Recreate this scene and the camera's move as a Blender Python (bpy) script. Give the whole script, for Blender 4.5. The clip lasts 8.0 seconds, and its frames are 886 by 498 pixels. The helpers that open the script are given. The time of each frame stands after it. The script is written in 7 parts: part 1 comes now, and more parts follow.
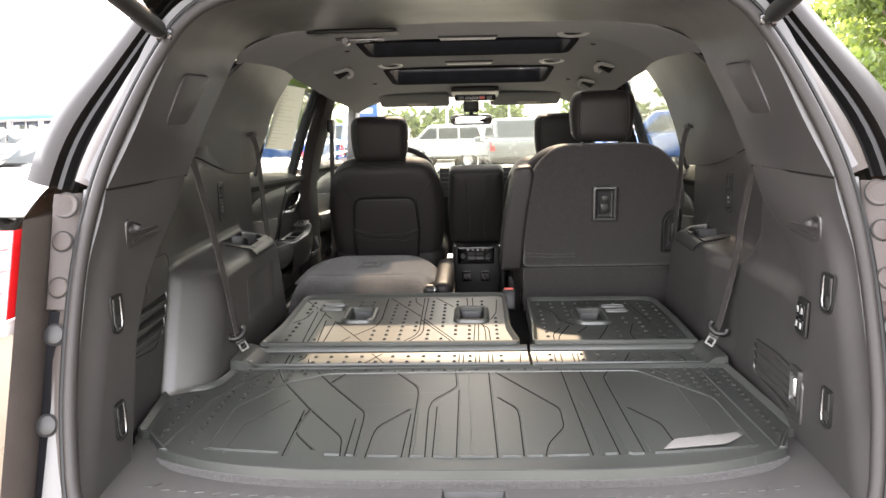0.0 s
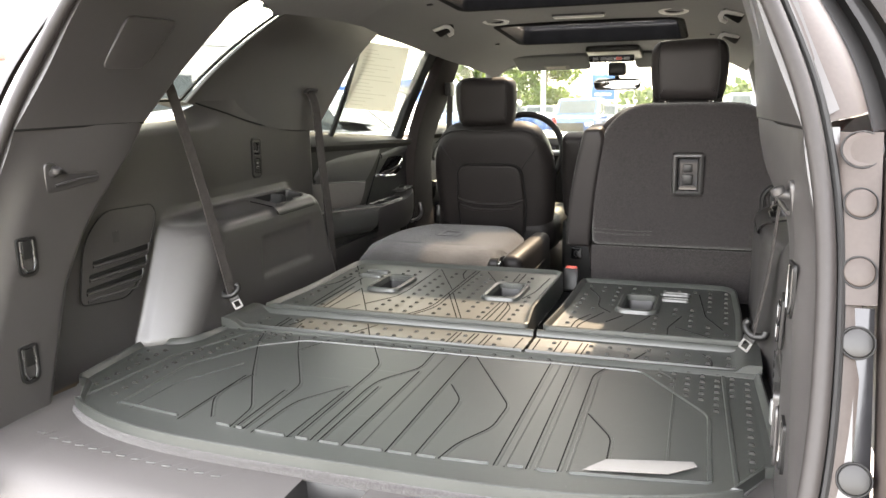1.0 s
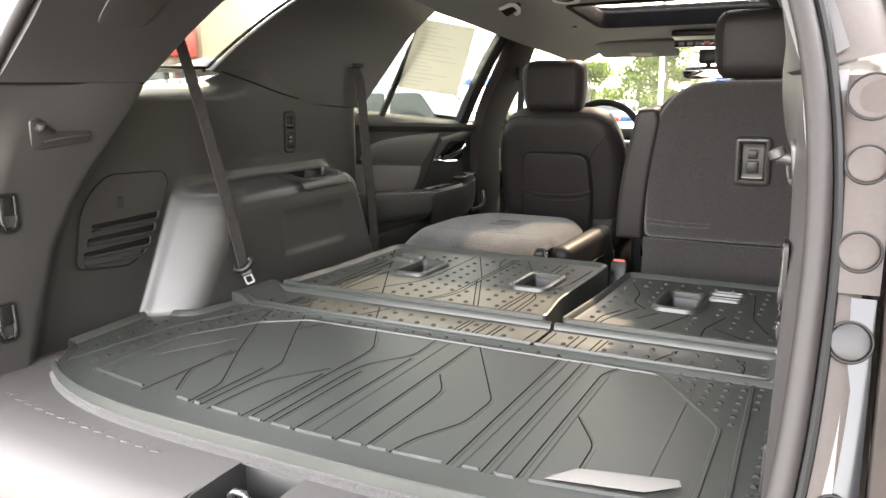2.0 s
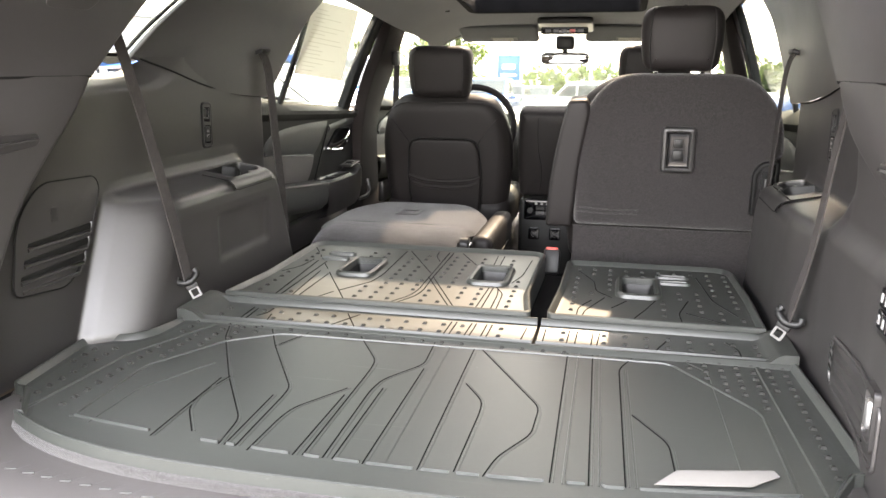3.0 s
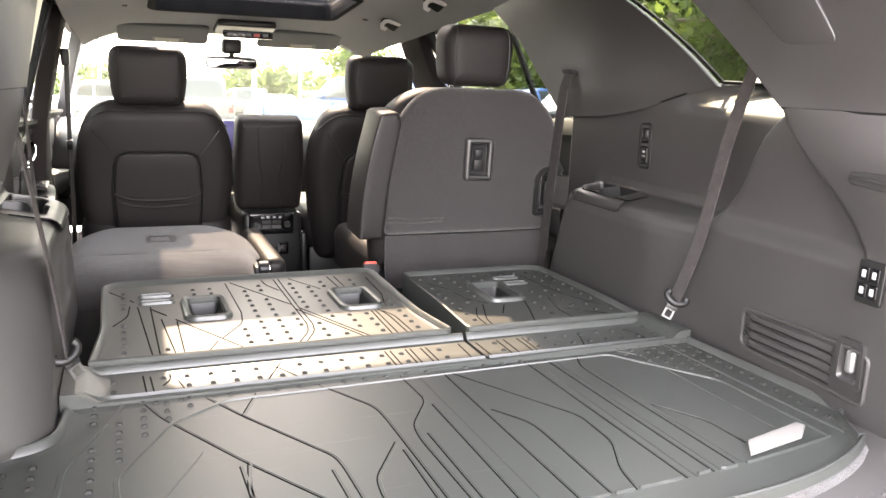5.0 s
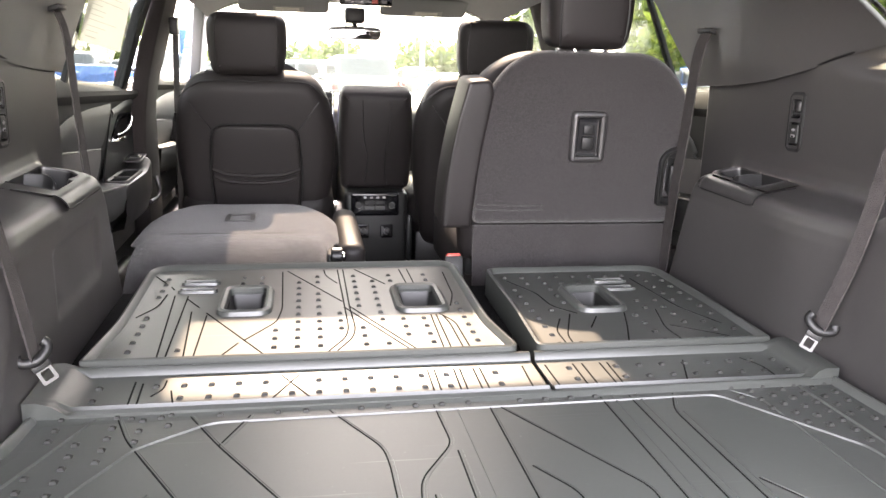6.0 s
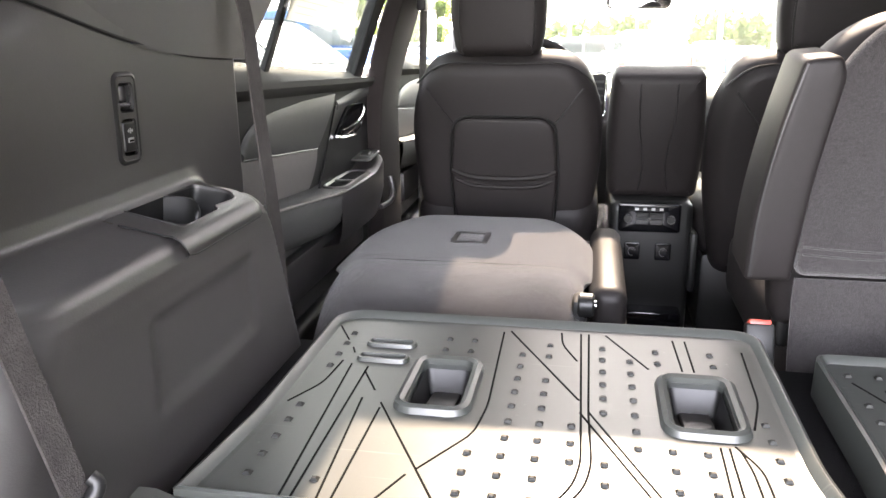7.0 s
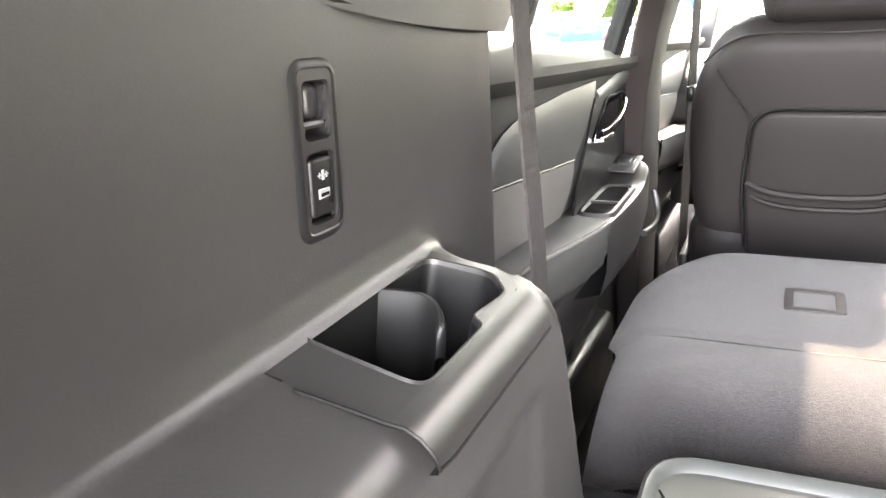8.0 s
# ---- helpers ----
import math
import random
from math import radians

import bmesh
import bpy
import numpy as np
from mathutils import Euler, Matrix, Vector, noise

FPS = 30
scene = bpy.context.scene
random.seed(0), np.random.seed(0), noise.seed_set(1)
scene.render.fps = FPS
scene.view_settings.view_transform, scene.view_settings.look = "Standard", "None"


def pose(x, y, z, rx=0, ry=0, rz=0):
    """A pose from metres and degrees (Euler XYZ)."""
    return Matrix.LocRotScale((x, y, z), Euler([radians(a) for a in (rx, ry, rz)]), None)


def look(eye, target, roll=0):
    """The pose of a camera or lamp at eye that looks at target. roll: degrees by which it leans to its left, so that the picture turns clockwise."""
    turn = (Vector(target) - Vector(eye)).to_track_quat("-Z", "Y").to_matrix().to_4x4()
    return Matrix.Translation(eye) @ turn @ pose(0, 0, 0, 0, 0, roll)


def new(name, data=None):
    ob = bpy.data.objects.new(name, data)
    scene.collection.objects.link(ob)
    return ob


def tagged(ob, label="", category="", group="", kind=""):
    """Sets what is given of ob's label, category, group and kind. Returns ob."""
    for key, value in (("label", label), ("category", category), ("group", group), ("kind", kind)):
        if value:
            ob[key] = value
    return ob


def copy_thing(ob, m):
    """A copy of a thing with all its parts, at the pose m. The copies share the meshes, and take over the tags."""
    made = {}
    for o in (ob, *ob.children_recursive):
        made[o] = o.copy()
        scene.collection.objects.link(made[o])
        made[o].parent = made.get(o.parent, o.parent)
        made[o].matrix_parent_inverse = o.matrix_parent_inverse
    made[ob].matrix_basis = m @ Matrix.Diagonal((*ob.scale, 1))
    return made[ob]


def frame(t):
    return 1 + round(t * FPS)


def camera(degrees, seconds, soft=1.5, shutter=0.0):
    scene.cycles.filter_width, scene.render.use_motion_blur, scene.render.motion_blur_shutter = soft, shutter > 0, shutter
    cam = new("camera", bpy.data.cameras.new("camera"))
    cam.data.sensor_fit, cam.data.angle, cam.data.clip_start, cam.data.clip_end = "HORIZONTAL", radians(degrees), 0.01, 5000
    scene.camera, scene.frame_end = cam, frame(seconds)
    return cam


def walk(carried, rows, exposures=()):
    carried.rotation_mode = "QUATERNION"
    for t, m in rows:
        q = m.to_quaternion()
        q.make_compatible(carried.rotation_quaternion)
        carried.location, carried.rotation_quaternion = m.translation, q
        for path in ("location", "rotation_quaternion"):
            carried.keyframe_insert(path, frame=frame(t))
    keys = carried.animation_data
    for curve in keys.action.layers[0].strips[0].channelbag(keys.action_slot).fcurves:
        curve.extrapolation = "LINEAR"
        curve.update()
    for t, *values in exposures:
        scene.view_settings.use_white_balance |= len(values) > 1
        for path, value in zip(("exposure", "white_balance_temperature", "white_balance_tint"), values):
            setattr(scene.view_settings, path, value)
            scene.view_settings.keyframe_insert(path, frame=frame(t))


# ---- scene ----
cam = camera(59.1, 8.0)
PATH = [
    (0, (0.019, 0.009, 1.434), (-0.063, 1.974, 1.072), -1.2),
    (0.5, (0.301, 0.121, 1.401), (-0.073, 2.047, 1.013), -1.2),
    (1, (0.542, 0.313, 1.358), (-0.123, 2.155, 0.951), -1.3),
    (1.2, (0.603, 0.382, 1.326), (-0.152, 2.196, 0.954), -0.9),
    (2.3, (0.69, 0.523, 1.284), (-0.244, 2.243, 0.874), -0.4),
    (2.5, (0.631, 0.513, 1.295), (-0.197, 2.281, 0.862), -0.2),
    (3, (0.299, 0.441, 1.322), (-0.128, 2.339, 0.861), 0.2),
    (3.5, (-0.075, 0.473, 1.324), (-0.002, 2.42, 0.873), 0.9),
    (4, (-0.414, 0.546, 1.312), (0.129, 2.423, 0.885), 1.6),
    (4.2, (-0.437, 0.547, 1.329), (0.185, 2.399, 0.897), 1.4),
    (5.3, (-0.491, 0.612, 1.334), (0.261, 2.413, 0.899), 2.4),
    (5.5, (-0.402, 0.651, 1.33), (0.239, 2.489, 0.873), 2.2),
    (6, (-0.211, 0.81, 1.3), (0.128, 2.717, 0.8), 1.7),
    (6.5, (-0.145, 1.071, 1.292), (-0.131, 2.997, 0.754), 0.9),
    (7, (-0.146, 1.352, 1.283), (-0.506, 3.239, 0.724), -0.6),
    (7.5, (-0.341, 1.674, 1.267), (-0.94, 3.494, 0.692), -1.5),
    (8, (-0.445, 1.833, 1.255), (-1.238, 3.57, 0.659), -2.8),
]
walk(cam, [(t, look(eye, target, roll)) for t, eye, target, roll in PATH],
     exposures=[(0.0, 4.84, 7000, 17), (0.5, 5.15, 7100, 16), (1.0, 5.33, 7100, 15), (2.5, 5.35, 7150, 15), (3.5, 5.62, 6850, 19), (4.0, 5.67, 6900, 20), (5.5, 5.74, 7000, 20), (6.5, 5.72, 6600, 23), (7.0, 6.05, 6600, 20), (7.5, 6.75, 6700, 19), (8.0, 7.2, 6800, 18)])

# ---- world and sun ----
SUN_EL, SUN_AZ = radians(43.0), radians(4.0)          # from ahead of the car, a little to the right
world = bpy.data.worlds.new("sky")
scene.world = world
world.use_nodes = True
wn = world.node_tree.nodes
sky = wn.new("ShaderNodeTexSky")
sky.sky_type, sky.sun_disc = "NISHITA", False
sky.sun_elevation, sky.sun_rotation = SUN_EL, SUN_AZ
sky.dust_density, sky.air_density, sky.ozone_density = 2.5, 1.4, 1.0
wn["Background"].inputs["Strength"].default_value = 0.15
# summer haze whitens and evens the sky
grey = wn.new("ShaderNodeRGBToBW")
haze = wn.new("ShaderNodeMix")
haze.data_type = "RGBA"
haze.inputs["Factor"].default_value = 0.75
world.node_tree.links.new(sky.outputs["Color"], grey.inputs[0])
world.node_tree.links.new(sky.outputs["Color"], haze.inputs[6])
veil = wn.new("ShaderNodeMath")
veil.operation = "MULTIPLY_ADD"
veil.inputs[1].default_value, veil.inputs[2].default_value = 0.35, 2.2
world.node_tree.links.new(grey.outputs[0], veil.inputs[0])
world.node_tree.links.new(veil.outputs[0], haze.inputs[7])
world.node_tree.links.new(haze.outputs[2], wn["Background"].inputs["Color"])
sun_data = bpy.data.lights.new("sun", "SUN")
sun_data.energy, sun_data.angle, sun_data.color = 1.35, radians(1.0), (1.0, 0.83, 0.62)
sun = new("sun", sun_data)
sun.matrix_world = look((math.sin(SUN_AZ) * 60, math.cos(SUN_AZ) * 60, math.tan(SUN_EL) * 60), (0, 0, 0))

# ---- materials ----
def material(name, colour, rough=0.5, metal=0.0, vary=0.15, scale=6.0, grain=180.0, bump=0.0, bump_dist=0.001,
             coat=0.0, sheen=0.0, spec=0.5, rough_vary=0.12, each=0.0):
    """A surface with broad stains, fine grain and relief. each: how much pieces differ one from another."""
    m = bpy.data.materials.new(name)
    m.use_nodes = True
    n, l = m.node_tree.nodes, m.node_tree.links
    b = n["Principled BSDF"]
    tc = n.new("ShaderNodeTexCoord")
    broad = n.new("ShaderNodeTexNoise")
    broad.inputs["Scale"].default_value, broad.inputs["Detail"].default_value = scale, 5.0
    fine = n.new("ShaderNodeTexNoise")
    fine.inputs["Scale"].default_value, fine.inputs["Detail"].default_value = grain, 3.0
    for t in (broad, fine):
        l.new(tc.outputs["Object"], t.inputs["Vector"])
    mix = n.new("ShaderNodeMath")
    mix.operation = "MULTIPLY_ADD"
    l.new(fine.outputs["Fac"], mix.inputs[0])
    mix.inputs[1].default_value = 0.5
    l.new(broad.outputs["Fac"], mix.inputs[2])
    ramp = n.new("ShaderNodeMapRange")
    ramp.inputs["From Min"].default_value, ramp.inputs["From Max"].default_value = 0.45, 1.05
    ramp.inputs["To Min"].default_value, ramp.inputs["To Max"].default_value = 1 - vary, 1 + vary
    l.new(mix.outputs[0], ramp.inputs["Value"])
    value = ramp.outputs[0]
    if each:
        info = n.new("ShaderNodeObjectInfo")
        er = n.new("ShaderNodeMapRange")
        er.inputs["To Min"].default_value, er.inputs["To Max"].default_value = 1 - each, 1 + each
        l.new(info.outputs["Random"], er.inputs["Value"])
        mm = n.new("ShaderNodeMath")
        mm.operation = "MULTIPLY"
        l.new(value, mm.inputs[0])
        l.new(er.outputs[0], mm.inputs[1])
        value = mm.outputs[0]
    hsv = n.new("ShaderNodeVectorMath")
    hsv.operation = "SCALE"
    hsv.inputs[0].default_value = colour
    l.new(value, hsv.inputs["Scale"])
    l.new(hsv.outputs[0], b.inputs["Base Color"])
    rr = n.new("ShaderNodeMapRange")
    rr.inputs["To Min"].default_value, rr.inputs["To Max"].default_value = max(0.02, rough - rough_vary), min(1, rough + rough_vary)
    l.new(broad.outputs["Fac"], rr.inputs["Value"])
    l.new(rr.outputs[0], b.inputs["Roughness"])
    b.inputs["Metallic"].default_value = metal
    b.inputs["Coat Weight"].default_value = coat
    b.inputs["Coat Roughness"].default_value = 0.06
    b.inputs["Sheen Weight"].default_value = sheen
    b.inputs["Specular IOR Level"].default_value = spec
    if bump:
        bp = n.new("ShaderNodeBump")
        bp.inputs["Strength"].default_value, bp.inputs["Distance"].default_value = bump, bump_dist
        l.new(fine.outputs["Fac"], bp.inputs["Height"])
        l.new(bp.outputs[0], b.inputs["Normal"])
    return m


def leathery(name, colour, rough, cell=260.0, bump=0.35, vary=0.12, spec=0.5):
    """Moulded or stitched hide: a pebbled grain of small cells."""
    m = material(name, colour, rough, vary=vary, scale=4.0, grain=90.0, spec=spec)
    n, l = m.node_tree.nodes, m.node_tree.links
    b = n["Principled BSDF"]
    tc = next(x for x in n if x.bl_idname == "ShaderNodeTexCoord")
    v = n.new("ShaderNodeTexVoronoi")
    v.inputs["Scale"].default_value = cell
    stretch = n.new("ShaderNodeMapping")
    stretch.inputs["Scale"].default_value = (1.0, 0.6, 1.3)
    l.new(tc.outputs["Object"], stretch.inputs["Vector"])
    l.new(stretch.outputs[0], v.inputs["Vector"])
    bp = n.new("ShaderNodeBump")
    bp.inputs["Strength"].default_value, bp.inputs["Distance"].default_value = bump, 0.0006
    l.new(v.outputs["Distance"], bp.inputs["Height"])
    l.new(bp.outputs[0], b.inputs["Normal"])
    return m


def glass(name, tint, gloss=0.08):
    """A thin pane: lets light through tinted, and mirrors a little more at a slant."""
    m = bpy.data.materials.new(name)
    m.use_nodes = True
    n, l = m.node_tree.nodes, m.node_tree.links
    n.remove(n["Principled BSDF"])
    tr, gl, mx, fr = (n.new(k) for k in ("ShaderNodeBsdfTransparent", "ShaderNodeBsdfGlossy", "ShaderNodeMixShader", "ShaderNodeLayerWeight"))
    tr.inputs["Color"].default_value = (*tint, 1)
    gl.inputs["Roughness"].default_value = 0.02
    fr.inputs["Blend"].default_value = 0.25
    pw = n.new("ShaderNodeMath")
    pw.operation = "MULTIPLY_ADD"
    l.new(fr.outputs["Facing"], pw.inputs[0])
    pw.inputs[1].default_value, pw.inputs[2].default_value = 0.25, 0.02
    l.new(pw.outputs[0], mx.inputs[0])
    l.new(tr.outputs[0], mx.inputs[1])
    l.new(gl.outputs[0], mx.inputs[2])
    l.new(mx.outputs[0], n["Material Output"].inputs["Surface"])
    return m


def glowing(name, colour, strength):
    m = material(name, colour, 0.3)
    b = m.node_tree.nodes["Principled BSDF"]
    b.inputs["Emission Color"].default_value, b.inputs["Emission Strength"].default_value = (*colour, 1), strength
    return m


TRIM = leathery("moulded_trim", (0.0270, 0.0250, 0.0248), 0.43, cell=520.0, bump=0.10, spec=0.82)
TRIM_SMOOTH = material("smooth_trim", (0.021, 0.0198, 0.0198), 0.40, bump=0.05, grain=300, spec=0.7)
DARK_PLASTIC = material("dark_plastic", (0.009, 0.009, 0.009), 0.42, bump=0.05, grain=300, spec=0.35)
GLOSS_BLACK = material("gloss_black", (0.004, 0.004, 0.005), 0.12, coat=0.2, spec=0.4)
SILL_TRIM = material("sill_plastic", (0.050, 0.047, 0.046), 0.55, vary=0.10, grain=420, bump=0.08, spec=0.4)
POST_TRIM = material("post_trim", (0.018, 0.015, 0.0145), 0.85, vary=0.08, grain=500, bump=0.1, spec=0.1)
DOOR_SHELF = material("door_shelf", (0.040, 0.040, 0.037), 0.75, vary=0.08, grain=500, bump=0.08, spec=0.15)
HEADLINER = material("headliner_cloth", (0.066, 0.069, 0.069), 0.95, vary=0.10, scale=3.0, grain=700, bump=0.25, sheen=0.2, spec=0.2)
LEATHER = leathery("black_leather", (0.0128, 0.0110, 0.0110), 0.52, cell=620.0, bump=0.12, spec=0.19)
LEATHER_DOOR = leathery("grey_leather", (0.115, 0.108, 0.102), 0.55, cell=620.0, bump=0.12)
LEATHER_UPPER = leathery("door_leather", (0.045, 0.0455, 0.044), 0.55, cell=620.0, bump=0.12, spec=0.4)
FELT = material("felt_carpet", (0.0212, 0.0186, 0.0189), 0.95, vary=0.6, scale=240.0, grain=900, bump=1.0, bump_dist=0.002, sheen=0.30, spec=0.15)
FELT_GREY = material("board_felt", (0.040, 0.038, 0.038), 0.95, vary=0.5, scale=240.0, grain=900, bump=1.0, bump_dist=0.002, sheen=0.2, spec=0.15)
CARPET = material("floor_carpet", (0.008, 0.008, 0.009), 1.0, vary=0.4, scale=14, grain=500, bump=1.0, bump_dist=0.003, spec=0.1)
RUBBER = material("rubber_liner", (0.034, 0.037, 0.034), 0.38, spec=0.58, vary=0.10, scale=7.0, grain=240, rough_vary=0.03)
# Liner rubber darkened, so the studs carry their shaded sides in the colour.
STUD_SHADED = material("stud_shaded", (0.021, 0.0215, 0.020), 0.6, vary=0.1, spec=0.2)
# Black that stands in for the shade inside the liners' grooves.
GROOVE_SHADE = material("groove_shade", (0.006, 0.006, 0.006), 0.9, vary=0.1, spec=0.05)
def dusty(m, dust=(0.20, 0.20, 0.19)):
    """Adds pale specks and faint scuff lines."""
    n, l = m.node_tree.nodes, m.node_tree.links
    b = n["Principled BSDF"]
    base = b.inputs["Base Color"].links[0].from_socket
    tc = next(x for x in n if x.bl_idname == "ShaderNodeTexCoord")
    for scale, turn, stretch, lo, amount in ((95.0, 0.0, (1, 1, 1), 0.72, 0.4), (4.0, 0.6, (1, 42, 1), 0.70, 0.30), (3.0, -0.9, (1, 60, 1), 0.71, 0.30)):
        mp, nz, mr, mx = n.new("ShaderNodeMapping"), n.new("ShaderNodeTexNoise"), n.new("ShaderNodeMapRange"), n.new("ShaderNodeMix")
        mp.inputs["Rotation"].default_value, mp.inputs["Scale"].default_value = (0, 0, turn), stretch
        nz.inputs["Scale"].default_value = scale
        mr.inputs["From Min"].default_value, mr.inputs["From Max"].default_value, mr.inputs["To Max"].default_value = lo, lo + 0.12, 0.7 * amount
        mx.data_type = "RGBA"
        mx.inputs[7].default_value = (*dust, 1)
        l.new(tc.outputs["Object"], mp.inputs["Vector"])
        l.new(mp.outputs[0], nz.inputs["Vector"])
        l.new(nz.outputs["Fac"], mr.inputs["Value"])
        l.new(mr.outputs[0], mx.inputs[0])
        l.new(base, mx.inputs[6])
        base = mx.outputs[2]
    l.new(base, b.inputs["Base Color"])


dusty(RUBBER)
GASKET = material("gasket_rubber", (0.020, 0.018, 0.0175), 0.55, vary=0.15, spec=0.25)
SEAL = material("seal_rubber", (0.006, 0.006, 0.006), 0.55, vary=0.2, spec=0.25)
PAINT = material("body_paint", (0.10, 0.08, 0.058), 0.30, metal=0.25, vary=0.06, grain=900, coat=0.35, spec=0.4)
FLANGE = material("flange_paint", (0.042, 0.035, 0.032), 0.42, vary=0.2, scale=9, spec=0.18)
PAINT_TAUPE = material("pillar_paint", (0.013, 0.0115, 0.0105), 0.38, vary=0.15, spec=0.12)
CHROME = material("chrome", (0.75, 0.75, 0.76), 0.10, metal=1.0, vary=0.03, rough_vary=0.04)
SATIN = material("satin_metal", (0.55, 0.55, 0.55), 0.3, metal=0.9, vary=0.08)
STEEL_DARK = material("dark_steel", (0.12, 0.12, 0.12), 0.28, metal=0.9)
WEBBING = material("belt_webbing", (0.042, 0.038, 0.037), 0.8, vary=0.35, scale=60, grain=420, bump=0.8, bump_dist=0.002, spec=0.2)
PAPER = material("paper", (0.15, 0.145, 0.135), 0.8, vary=0.05)
SHEET = material("backlit_paper", (0.62, 0.60, 0.54), 0.8, vary=0.05)
_n, _l = SHEET.node_tree.nodes, SHEET.node_tree.links
_tr, _mx = _n.new("ShaderNodeBsdfTranslucent"), _n.new("ShaderNodeMixShader")
_tr.inputs["Color"].default_value = (0.70, 0.675, 0.61, 1)
_mx.inputs[0].default_value = 0.7
_l.new(_n["Principled BSDF"].outputs[0], _mx.inputs[1])
_l.new(_tr.outputs[0], _mx.inputs[2])
_l.new(_mx.outputs[0], _n["Material Output"].inputs["Surface"])
INK = material("ink", (0.46, 0.425, 0.355), 0.8)
PALE = material("pale_plastic", (0.46, 0.46, 0.45), 0.42, vary=0.06, spec=0.4)
WHITE_MARK = material("white_mark", (0.30, 0.30, 0.30), 0.6)
RED_PLASTIC = material("red_plastic", (0.40, 0.05, 0.035), 0.4)
LAMP_RED = material("red_lens", (0.60, 0.012, 0.015), 0.12, coat=1.0)
LAMP_CLEAR = material("clear_lens", (0.55, 0.50, 0.50), 0.15, coat=1.0)
MIRROR = material("mirror_glass", (0.85, 0.87, 0.88), 0.02, metal=1.0, vary=0.01, rough_vary=0.01)
PANE = glass("window_glass", (0.62, 0.65, 0.62))
PANE_DARK = glass("tinted_glass", (0.48, 0.50, 0.475))
PANE_ROOF = glass("roof_glass", (0.49, 0.49, 0.48))
SCREEN = glowing("screen_blue", (0.07, 0.065, 0.20), 0.012)
ASPHALT = material("asphalt", (0.155, 0.152, 0.145), 0.9, vary=0.25, scale=0.6, grain=40, bump=0.4, bump_dist=0.01)

# ---- shape tools ----
def S(t):
    t = min(1.0, max(0.0, t))
    return t * t * (3 - 2 * t)


def ident():
    return Matrix.Identity(4)


def obj(name, bm, mat, parent=None, label="", smooth=True):
    me = bpy.data.meshes.new(name)
    bmesh.ops.recalc_face_normals(bm, faces=bm.faces)
    for f in bm.faces:
        f.smooth = smooth
    bm.to_mesh(me)
    bm.free()
    me.materials.append(mat)
    ob = new(name, me)
    if smooth:
        me.set_sharp_from_angle(angle=radians(38))
    if parent:
        ob.parent = parent
    if label:
        ob["label"] = label
    return ob


def part(name, bm, mat, parent, label=""):
    return obj(name, bm, mat, parent, label)


def thing(name, label, category, group="", kind="", at=(0, 0, 0)):
    ob = new(name)
    ob.empty_display_size = 0.1
    ob.location = at
    return tagged(ob, label, category, group, kind)


def grid_bm(rows, closed=False):
    """A sheet through rows of points."""
    bm = bmesh.new()
    vs = [[bm.verts.new(p) for p in r] for r in rows]
    w = len(rows[0])
    for i in range(len(rows) - 1):
        for j in range(w if closed else w - 1):
            k = (j + 1) % w
            bm.faces.new((vs[i][j], vs[i][k], vs[i + 1][k], vs[i + 1][j]))
    return bm


def catmull(pts, n):
    """n points along a smooth line through pts."""
    P = [Vector(p) for p in pts]
    out = []
    m = len(P) - 1
    for i in range(n):
        t = m * i / (n - 1)
        k = min(int(t), m - 1)
        f = t - k
        a, b, c, d = P[max(k - 1, 0)], P[k], P[k + 1], P[min(k + 2, m)]
        out.append(0.5 * (2 * b + (c - a) * f + (2 * a - 5 * b + 4 * c - d) * f * f + (3 * b - a - 3 * c + d) * f ** 3))
    return out


def net_bm(net, nu, nv):
    """A smooth sheet through a coarse net of points."""
    cols = [catmull(r, nv) for r in net]
    rows = list(zip(*[catmull(c, nu) for c in zip(*cols)]))
    return grid_bm([list(r) for r in zip(*rows)])


def thicken(bm, d):
    bmesh.ops.recalc_face_normals(bm, faces=bm.faces)
    bmesh.ops.solidify(bm, geom=bm.faces[:], thickness=d)
    return bm


def rounded(poly, r, n=5):
    """A polygon with its corners rounded; r is one radius or one for each corner."""
    out = []
    k = len(poly)
    for i in range(k):
        p, a, b = Vector(poly[i]), Vector(poly[i - 1]), Vector(poly[(i + 1) % k])
        ri = r[i] if isinstance(r, (list, tuple)) else r
        u, v = (a - p), (b - p)
        ri = min(ri, u.length * 0.49, v.length * 0.49)
        s, e = p + u.normalized() * ri, p + v.normalized() * ri
        for j in range(n + 1):
            t = j / n
            out.append((1 - t) ** 2 * s + 2 * t * (1 - t) * p + t * t * e)
    return out


def rect(x0, y0, x1, y1):
    return [(x0, y0), (x1, y0), (x1, y1), (x0, y1)]


def offset(loop, d):
    """A closed loop moved inwards by d (loop runs anticlockwise)."""
    n = len(loop)
    out = []
    for i in range(n):
        a, b = Vector(loop[(i + 1) % n]) - Vector(loop[i]), Vector(loop[i]) - Vector(loop[i - 1])
        t = (a.normalized() if a.length > 1e-9 else Vector((0, 0))) + (b.normalized() if b.length > 1e-9 else Vector((0, 0)))
        if t.length < 1e-9:
            t = a if a.length else b
        t.normalize()
        out.append(Vector(loop[i]) + Vector((-t.y, t.x)) * d)
    return out


